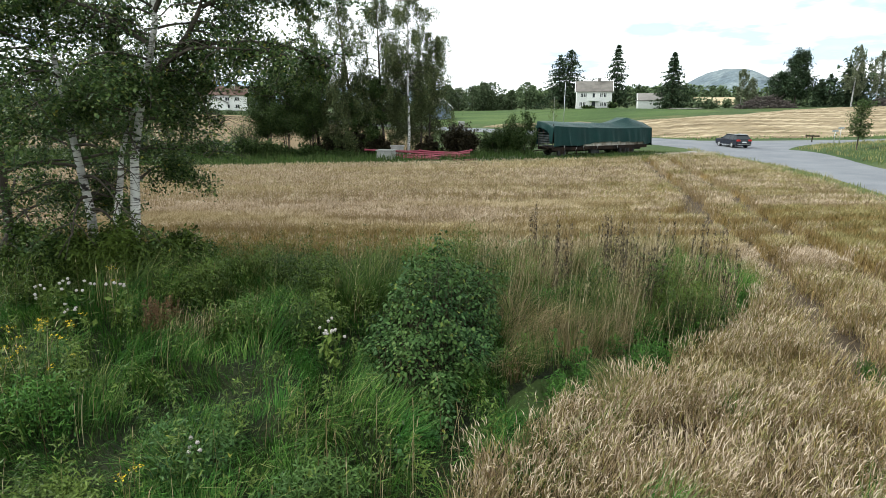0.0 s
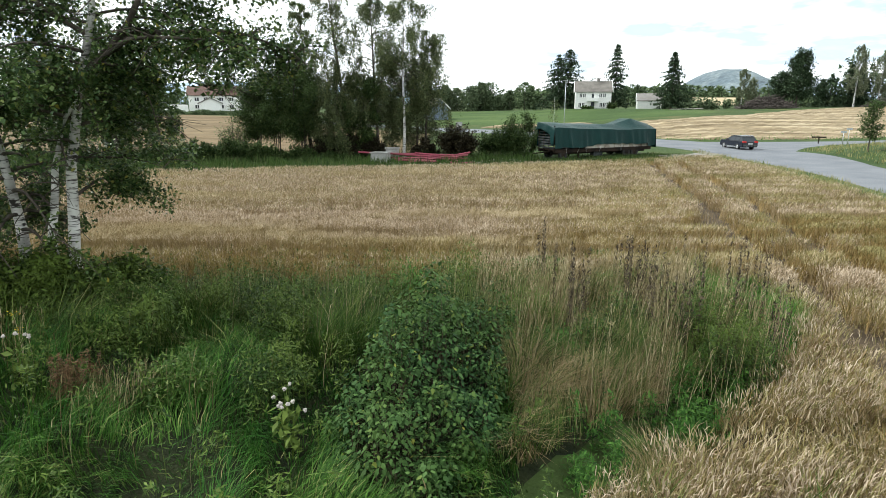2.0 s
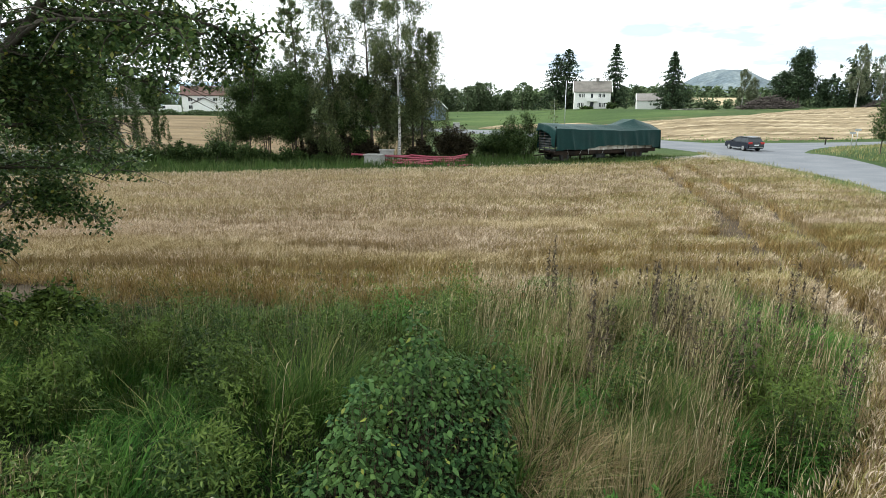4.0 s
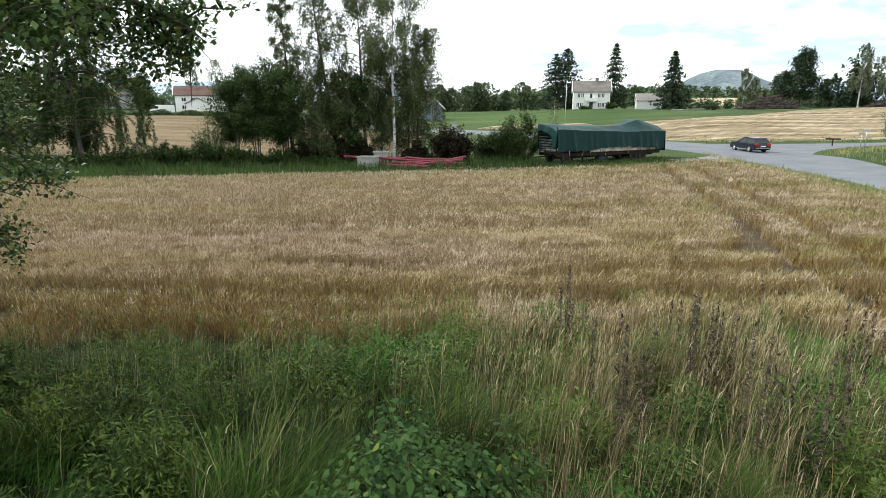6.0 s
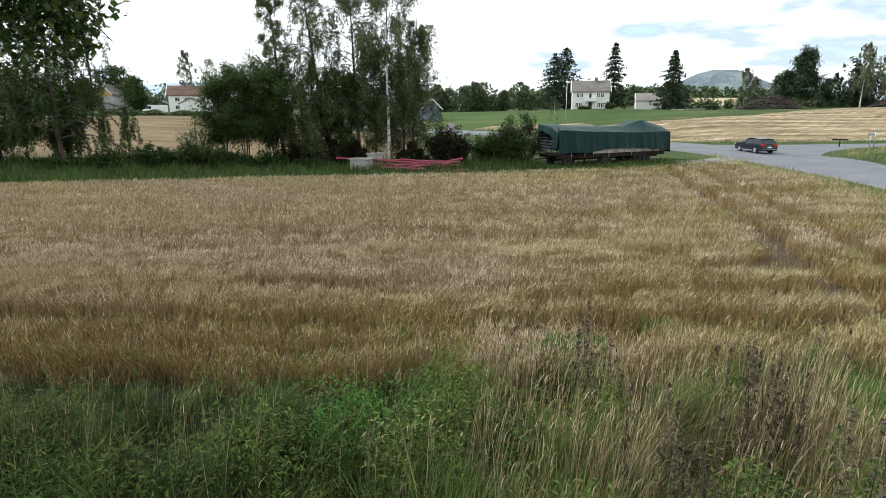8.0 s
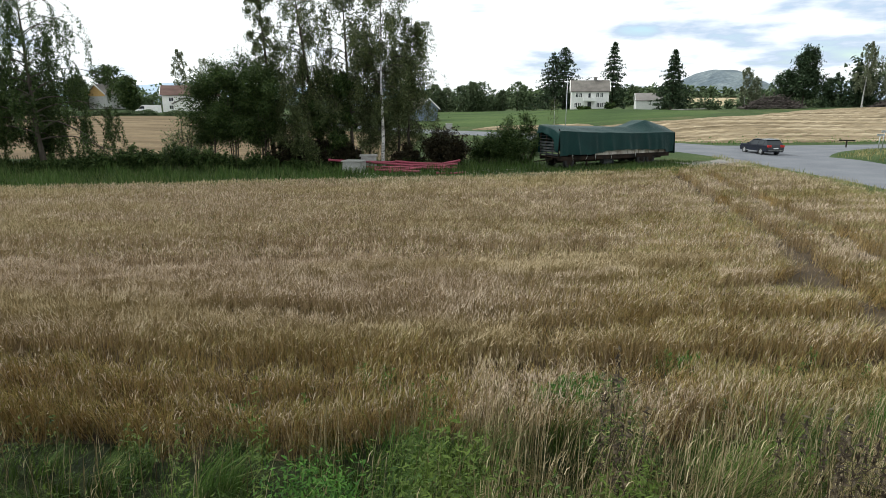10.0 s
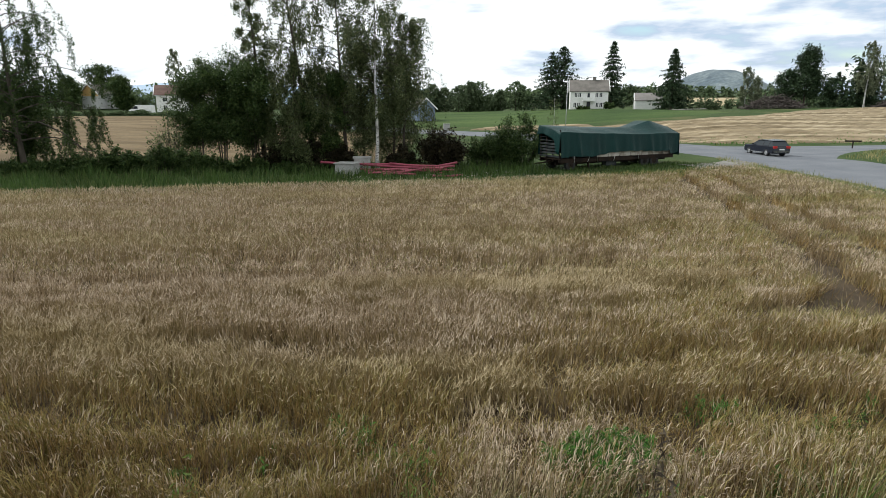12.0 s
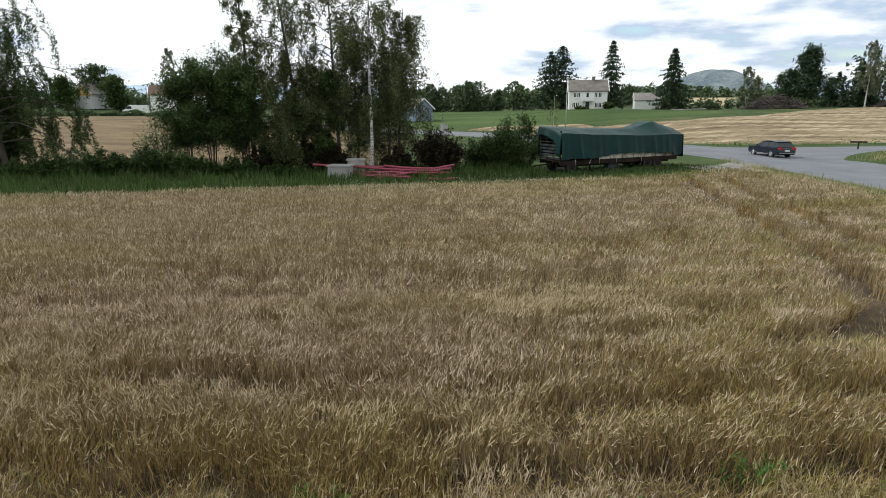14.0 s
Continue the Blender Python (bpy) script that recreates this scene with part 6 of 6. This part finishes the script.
shed = thing("blue_shed", pose(1.9, 149.0, 1.2, 0, 0, 112), "small blue-grey wooden outbuilding with white barge boards", "shed")
gabled(shed, 7.0, 4.4, 3.1, 5.1, M["blue_board"], M["brown_roof"], 0.45)
for i in range(17):
    part("batten", box(-0.03, 0.08 + i * 0.25, 0.1, 0.0, 0.13 + i * 0.25, 3.0), M["blue_board"], shed)

red_house = thing("red_roofed_house", pose(-65.4, 160, 3.3, 0, 0, 18), "white house with a dark red roof beyond the field", "house")
gabled(red_house, 13.0, 8.0, 4.2, 6.3, M["white_wood"], M["red_roof"], 0.5)
for x in (2.0, 4.2, 8.0, 10.5):
    window(red_house, x, 0, 3.0, 1.2, 1.1)
    window(red_house, x, 0, 1.1, 1.2, 1.1)
porch = part("porch", prism([(2.6, 0), (8.0, 0), (8.0, 1.9), (5.3, 3.2), (2.6, 1.9)], -3.0, -0.02), M["white_wood"], red_house)
part("porch_roof", prism([(2.3, 1.85), (5.3, 3.28), (8.3, 1.85), (8.3, 2.05), (5.3, 3.5), (2.3, 2.05)], -3.3, 0.0), M["grey_roof"], porch)

yellow_house = thing("yellow_house", pose(-84.5, 170, 4.0, 0, 0, 75), "house with a grey lower storey and ochre gable", "house")
gabled(yellow_house, 8.0, 5.2, 4.0, 6.2, M["grey_wall"], M["brown_roof"], 0.5)
part("gable_cladding", prism([(-0.02, 3.2), (5.22, 3.2), (5.22, 4.0), (2.6, 6.1), (-0.02, 4.0)], -0.06, -0.01), M["yellow_board"], yellow_house, m=Matrix(((0, 1, 0, 0), (1, 0, 0, 0), (0, 0, 1, 0), (0, 0, 0, 1))))


# ---- vehicles ----
def car_body(outline, w):
    """Body shell from a side outline with rounded flanks."""
    bm = prism(outline, -w / 2, w / 2)
    bmesh.ops.bevel(bm, geom=[e for e in bm.edges if abs(e.verts[0].co.y - e.verts[1].co.y) < 1e-4], offset=0.07, segments=3, affect="EDGES")
    return bm


def estate_car(x, y, turn):
    root = thing("estate_car", pose(x, y, gz(x, y) + 0.07, 0, 0, turn), "dark blue estate car with roof rails on the road", "car")
    w = 1.82
    low = [(-2.35, 0.42), (-2.38, 0.7), (-2.3, 0.92), (-1.2, 1.0), (2.2, 1.0), (2.36, 0.9), (2.4, 0.45), (2.3, 0.28), (-2.25, 0.28)]
    part("body", car_body(low, w), M["car_paint"], root)
    cab = prism([(-1.25, 0.98), (-0.35, 1.46), (0.3, 1.52), (1.75, 1.48), (2.25, 1.0)], -w / 2 + 0.06, w / 2 - 0.06)
    for v in cab.verts:
        if v.co.z > 1.2:
            v.co.y *= 0.82
    part("cabin", cab, M["glass"], root, "dark tinted windows")
    roof = prism([(-0.4, 1.46), (0.3, 1.535), (1.85, 1.49), (1.85, 1.45), (-0.4, 1.42)], -0.74, 0.74)
    part("roof", roof, M["car_paint"], root)
    for s in (-1, 1):
        part("roof_rail", box(-0.2, s * 0.68 - 0.02, 1.53, 1.7, s * 0.68 + 0.02, 1.57), M["chrome"], root)
        for x0, x1 in ((-0.75, -0.1), (0.62, 0.72), (1.5, 1.62)):
            bm = prism([(x0, 1.0), (x0 + 0.06, 1.0), (x1 + 0.06, 1.46), (x1, 1.46)], 0, 0.02)
            for v in bm.verts:
                v.co.y = s * ((w / 2 - 0.055) - (0.15 if v.co.z > 1.2 else 0.0) + (0.012 if v.co.y > 0 else 0))
            part("pillar", bm, M["car_paint"], root)
        for xw in (-1.45, 1.35):
            wheel = part("wheel", rod((xw, s * (w / 2 - 0.22), 0.32), (xw, s * (w / 2 + 0.01), 0.32), 0.33, sides=24), M["tyre"], root)
            part("rim", rod((xw, s * (w / 2), 0.32), (xw, s * (w / 2 + 0.02), 0.32), 0.22, 0.2, 18), M["chrome"], wheel)
        part("tail_lamp", box(2.27, s * 0.68 - 0.2, 0.78, 2.42, s * 0.68 + 0.2, 0.98, 0.02), M["lamp_red"], root)
        part("headlamp", box(-2.4, s * 0.66 - 0.2, 0.68, -2.27, s * 0.66 + 0.2, 0.84, 0.02), M["lamp_clear"], root)
        part("mirror", box(-0.85, s * 0.98 - 0.09, 0.98, -0.72, s * 0.98 + 0.09, 1.12, 0.03), M["car_paint"], root)
        part("sill_trim", box(-1.05, s * (w / 2) - 0.01, 0.3, 0.95, s * (w / 2) + 0.015, 0.36), M["chrome"], root)
    part("number_plate", box(2.4, -0.26, 0.62, 2.43, 0.26, 0.73), M["plate_white"], root, "plain white number plate")
    part("bumper_trim", box(2.36, -0.8, 0.42, 2.43, 0.8, 0.47), M["chrome"], root)


estate_car(34.6, 71.2, -86)

van = thing("delivery_van", pose(-65.5, 152.5, gz(-65.5, 152.5), 0, 0, 0), "white delivery van parked at the edge of the yard", "van")
vb = prism([(-2.6, 0.3), (-2.65, 1.0), (-1.9, 1.25), (-1.2, 2.0), (-0.8, 2.15), (2.6, 2.1), (2.65, 0.3)], -0.95, 0.95)
bmesh.ops.bevel(vb, geom=vb.edges[:], offset=0.08, segments=2, affect="EDGES")
part("body", vb, M["white_wood"], van)
part("side_window", prism([(-1.8, 1.3), (-1.2, 1.9), (-0.5, 1.9), (-0.5, 1.3)], -0.97, -0.94), M["glass"], van)
for xw in (-1.7, 1.7):
    part("wheel", rod((xw, -0.97, 0.34), (xw, -0.75, 0.34), 0.34, sides=18), M["tyre"], van)
    part("wheel", rod((xw, 0.75, 0.34), (xw, 0.97, 0.34), 0.34, sides=18), M["tyre"], van)

# ---- far trees ----
spruce("spruce_tree", 37.0, 178, 16.8, 5.6, "broad dark spruce beside the farmhouse", 91, 0.08, 4200, fat=1.1)
spruce("spruce_tree", 34.2, 179, 15.6, 4.6, "dark spruce behind its taller neighbour", 92, 0.08, 3200, fat=1.1)
spruce("spruce_tree", 50.6, 178, 18.3, 3.6, "tall narrow spruce behind the farmhouse", 93, 0.06, 3800)
spruce("spruce_tree", 60.2, 160, 14.6, 3.5, "single tall spruce by the drive", 94, 0.07, 3800)
spruce("spruce_tree", 99.2, 160, 7.4, 2.4, "small spruce at the field's edge", 95, 0.04, 1800)
spruce("spruce_tree", 103.5, 156, 11.0, 3.4, "dark spruce behind the birch", 96, 0.04, 2600)
spruce("spruce_tree", 107.5, 158, 9.5, 3.0, "dark spruce at the edge of the wood", 97, 0.04, 2200)
tree("pine_tree", 87.0, 150, 12.8, 3.6, "broad dark pine at the top of the field", 98, M["needle"], M["bark"], 0.4, 11000, 0.22, 0.22, 34, 0.35, 0.1, 0, (0, 0), 1, 0.5, 0.0, lambda h: 1.1 - 0.55 * h)
tree("pine_tree", 84.0, 153, 8.0, 3.0, "low pine beside the taller one", 99, M["needle"], M["bark"], 0.4, 5000, 0.18, 0.15, 24, 0.35, 0.1, 0, (0, 0), 1, 0.5, 0.0)
tree("far_birch", 79.0, 161, 10.2, 2.2, "pale thin birch beside the brush heap", 100, M["pale_birch_leaf"], M["birch_bark"], 0.3, 3200, 0.14, 0.25, 22, 0.8, 1.0, 1.0)
tree("far_birch", 82.6, 163, 8.0, 2.0, "thin grey birch by the brush heap", 101, M["pale_birch_leaf"], M["birch_bark"], 0.3, 2200, 0.12, 0.25, 20, 0.8, 1.0, 1.0)
tree("far_birch", 101.2, 150, 15.0, 3.0, "tall white birch at the field's edge", 102, M["pale_birch_leaf"], M["birch_bark"], 0.32, 4400, 0.18, 0.3, 26, 0.8, 1.0, 1.2)
tree("far_birch", 110.5, 155, 14.0, 3.4, "tall birch with a thin crown", 103, M["pale_birch_leaf"], M["birch_bark"], 0.32, 4000, 0.18, 0.3, 26, 0.8, 1.0, 1.2)
tree("far_birch", -72.5, 190, 17.0, 3.2, "pale tall birch behind the red-roofed house", 106, M["pale_birch_leaf"], M["birch_bark"], 0.3, 5200, 0.2, 0.3, 30, 0.8, 0.9, 0.8)
tree("maple_tree", -86.5, 176, 10.5, 4.0, "round dark maple behind the yellow house", 104, M["alder_leaf"], M["bark"], 0.5, 4500, 0.25, 0.25, 30, 0.6, 0.3, puff=0.5)
tree("maple_tree", -76.5, 166, 7.6, 3.0, "round dark tree beside the yellow house", 105, M["alder_leaf"], M["bark"], 0.5, 5200, 0.2, 0.12, 30, 0.6, 0.3, puff=0.5)
tree("maple_tree", -90.5, 168, 7.6, 2.6, "dark tree before the yellow house", 106, M["alder_leaf"], M["bark"], 0.5, 4600, 0.2, 0.1, 28, 0.6, 0.3, puff=0.5)
tree("far_birch", -56.5, 165, 13.5, 3.4, "grey thin birch behind the red-roofed house", 107, M["pale_birch_leaf"], M["birch_bark"], 0.24, 3000, 0.2, 0.25, 24, 0.8, 0.8, 1.0)


def wood_belt(name, line, depth, h, n, seed, label, size=0.7, mat="far_leaf", vary=0.35):
    """A far belt of trees as many leaf clumps, with stems and a ragged top."""
    rng = np.random.default_rng(seed)
    L = np.array(line, float)
    s = np.concatenate([[0], np.cumsum(np.linalg.norm(np.diff(L[:, :2], axis=0), axis=1))])
    trees = int(s[-1] / (h * 0.32)) * 2
    t = rng.uniform(0, s[-1], trees)
    cx, cy = np.interp(t, s, L[:, 0]), np.interp(t, s, L[:, 1]) + rng.uniform(0, depth, trees)
    base = np.interp(t, s, L[:, 2])
    hh = h * rng.uniform(1 - vary, 1 + vary, trees)
    wide = hh * rng.uniform(0.3, 0.55, trees)
    k = rng.integers(0, trees, n)
    u = rng.uniform(0.02, 1, n) ** 0.8
    a, r = rng.uniform(0, 6.28, n), np.sqrt(rng.uniform(0.1, 1, n))
    env = np.sin(np.clip(u, 0.02, 1) ** 0.8 * np.pi * 0.93 + 0.12) ** 0.7
    p = np.stack([cx[k] + np.cos(a) * r * wide[k] * env, cy[k] + np.sin(a) * r * wide[k] * env, base[k] + u * hh[k]], -1)
    p += rng.normal(0, size * 0.4, p.shape)
    v, f = leaf_set(rng, p, size * 1.5, 0.7, 1.3, facets=1)
    sets = [(v, f, 0)]
    for i in range(trees):
        v, f = tube(np.array([(cx[i], cy[i], base[i] - 1), (cx[i], cy[i], base[i] + hh[i] * 0.8)]), (h * 0.015, h * 0.005), 4)
        sets.append((v, f, 1))
    return stuff(name, sets, [M[mat], M["bark"]], label, "trees")


wood_belt("woodland_belt", [(-8, 200, 1.6), (18, 205, 2.4), (34, 205, 3.2)], 22, 7.5, 22000, 201, "dark belt of mixed trees behind the lawn", 0.5)
wood_belt("far_woodland", [(-30, 330, 2), (40, 340, 3), (75, 330, 4), (130, 300, 5)], 30, 8, 11000, 202, "far wood on the skyline", 1.2)
wood_belt("far_woodland", [(-330, 330, 3), (-180, 320, 3.5), (-95, 300, 3), (-30, 320, 2)], 30, 9, 9000, 203, "far low wood beyond the houses", 1.2)
wood_belt("hedge_belt", [(62, 172, 3.2), (75, 170, 3.6), (92, 168, 4.2), (125, 165, 4.6)], 6, 2.2, 4500, 204, "bushes along the top of the field", 0.5)
wood_belt("hedge_belt", [(-130, 176, 4), (-96, 172, 4.0), (-72, 172, 3.6), (-46, 168, 3.2)], 5, 3.4, 4500, 205, "garden bushes round the far houses", 0.5)
wood_belt("right_woodland", [(104, 165, 4.4), (118, 160, 4.8), (150, 150, 5.5)], 12, 9.0, 4500, 206, "dark wood at the top of the field", 0.7, "needle")
shrub("garden_bush", 44.8, 160.5, 1.6, 1.4, 2.3, "round dark garden bush before the house", 111, M["alder_leaf"], 1600, 0.2)
shrub("garden_bush", 38.5, 161.3, 2.4, 0.9, 1.1, "low yellowish hedge along the house", 112, M["olive_grass"], 1400, 0.18)
shrub("garden_bush", 66, 150, 2.5, 1.6, 1.6, "rough bush at the drive", 113, M["far_leaf"], 1500, 0.22)
shrub("garden_bush", 76, 152, 3.0, 1.6, 1.8, "rough bush by the brush heap", 114, M["far_leaf"], 1800, 0.22)


def brush_heap(x, y, rx, ry, h, seed):
    rng = np.random.default_rng(seed)
    n = 500
    a, r = rng.uniform(0, 6.28, n), np.sqrt(rng.uniform(0, 1, n))
    px, py = x + np.cos(a) * r * rx, y + np.sin(a) * r * ry
    z = gz(x, y) + h * (1 - r ** 1.6) * rng.uniform(0.3, 1, n)
    sets = []
    for i in range(n):
        d = np.array([rng.normal(0, 1), rng.normal(0, 1), rng.normal(0, 0.3)])
        d *= rng.uniform(0.7, 1.8) / np.linalg.norm(d)
        q = np.array([px[i], py[i], z[i] + 0.1])
        v, f = tube(np.stack([q - d, q + rng.normal(0, 0.1, 3), q + d]), (0.09, 0.07, 0.02), 5)
        sets.append((v, f, 0))
    return stuff("brush_heap", sets, [M["brush"]], "heap of dead grey branches at the field's edge", "branches")


brush_heap(78.5, 147, 7.0, 2.6, 3.0, 7)
brush_heap(108, 147, 6.0, 2.2, 2.2, 9)


# ---- distant hills ----
def hill(name, cx, cy, w, d, h, mat, label, shape, seed):
    rng = np.random.default_rng(seed)
    nx, ny = 70, 26
    u, t = np.linspace(-1, 1, nx), np.linspace(-1, 1, ny)
    gx, gt = np.meshgrid(u, t)
    z = np.array([[shape(a) * math.cos(b * math.pi / 2) ** 0.7 + 0.03 * noise.noise(Vector((a * 9, b * 5, seed))) for a in u] for b in t])
    v = np.stack([cx + gx * w, cy + gt * d, h * z - 2], -1).reshape(-1, 3)
    i = (np.arange(ny - 1)[:, None] * nx + np.arange(nx - 1)[None]).ravel()
    f = np.stack([i, i + 1, i + nx + 1, i + nx], -1)
    return tagged(new(name, mesh_of(name, v, f, mat, smooth=True)), label, "hill", kind="structure")


# no air lies between; the hills' haze comes from their painted colours
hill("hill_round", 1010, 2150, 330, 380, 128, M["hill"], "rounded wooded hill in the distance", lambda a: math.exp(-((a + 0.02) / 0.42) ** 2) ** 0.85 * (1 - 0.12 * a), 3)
hill("hill_ridge", 1300, 2700, 1500, 400, 75, M["hazed_hill"], "far ridge, blue from haze put into its colour", lambda a: 0.55 + 0.25 * math.sin(a * 4 + 1) + 0.15 * math.sin(a * 9), 5)
hill("hazed_hill", -1500, 3200, 1500, 400, 150, M["hazed_hill"], "hills across the valley with blue haze put into their colour", lambda a: 0.62 + 0.16 * math.sin(a * 3.2 + 0.6) + 0.06 * math.sin(a * 8), 6)
hill("hill_middle", 420, 900, 320, 160, 26, M["far_leaf"], "low wooded rise behind the farm", lambda a: 0.7 + 0.25 * math.sin(a * 3 + 2), 8)
sheet("straw_field_far", np.arange(150, 420, 12), np.arange(480, 640, 10), -0.5, M["straw_field_far"], "pale far corn field on the hillside", extra=lambda x, y: (y - 480) * 0.055, keep=lambda x, y: (x > 0.42 * y) & (x < 0.5 * y))
wood_belt("hill_woodland", [(180, 660, 9), (300, 660, 11), (420, 650, 10)], 60, 11, 6000, 207, "dark wood below the round hill", 2.2)
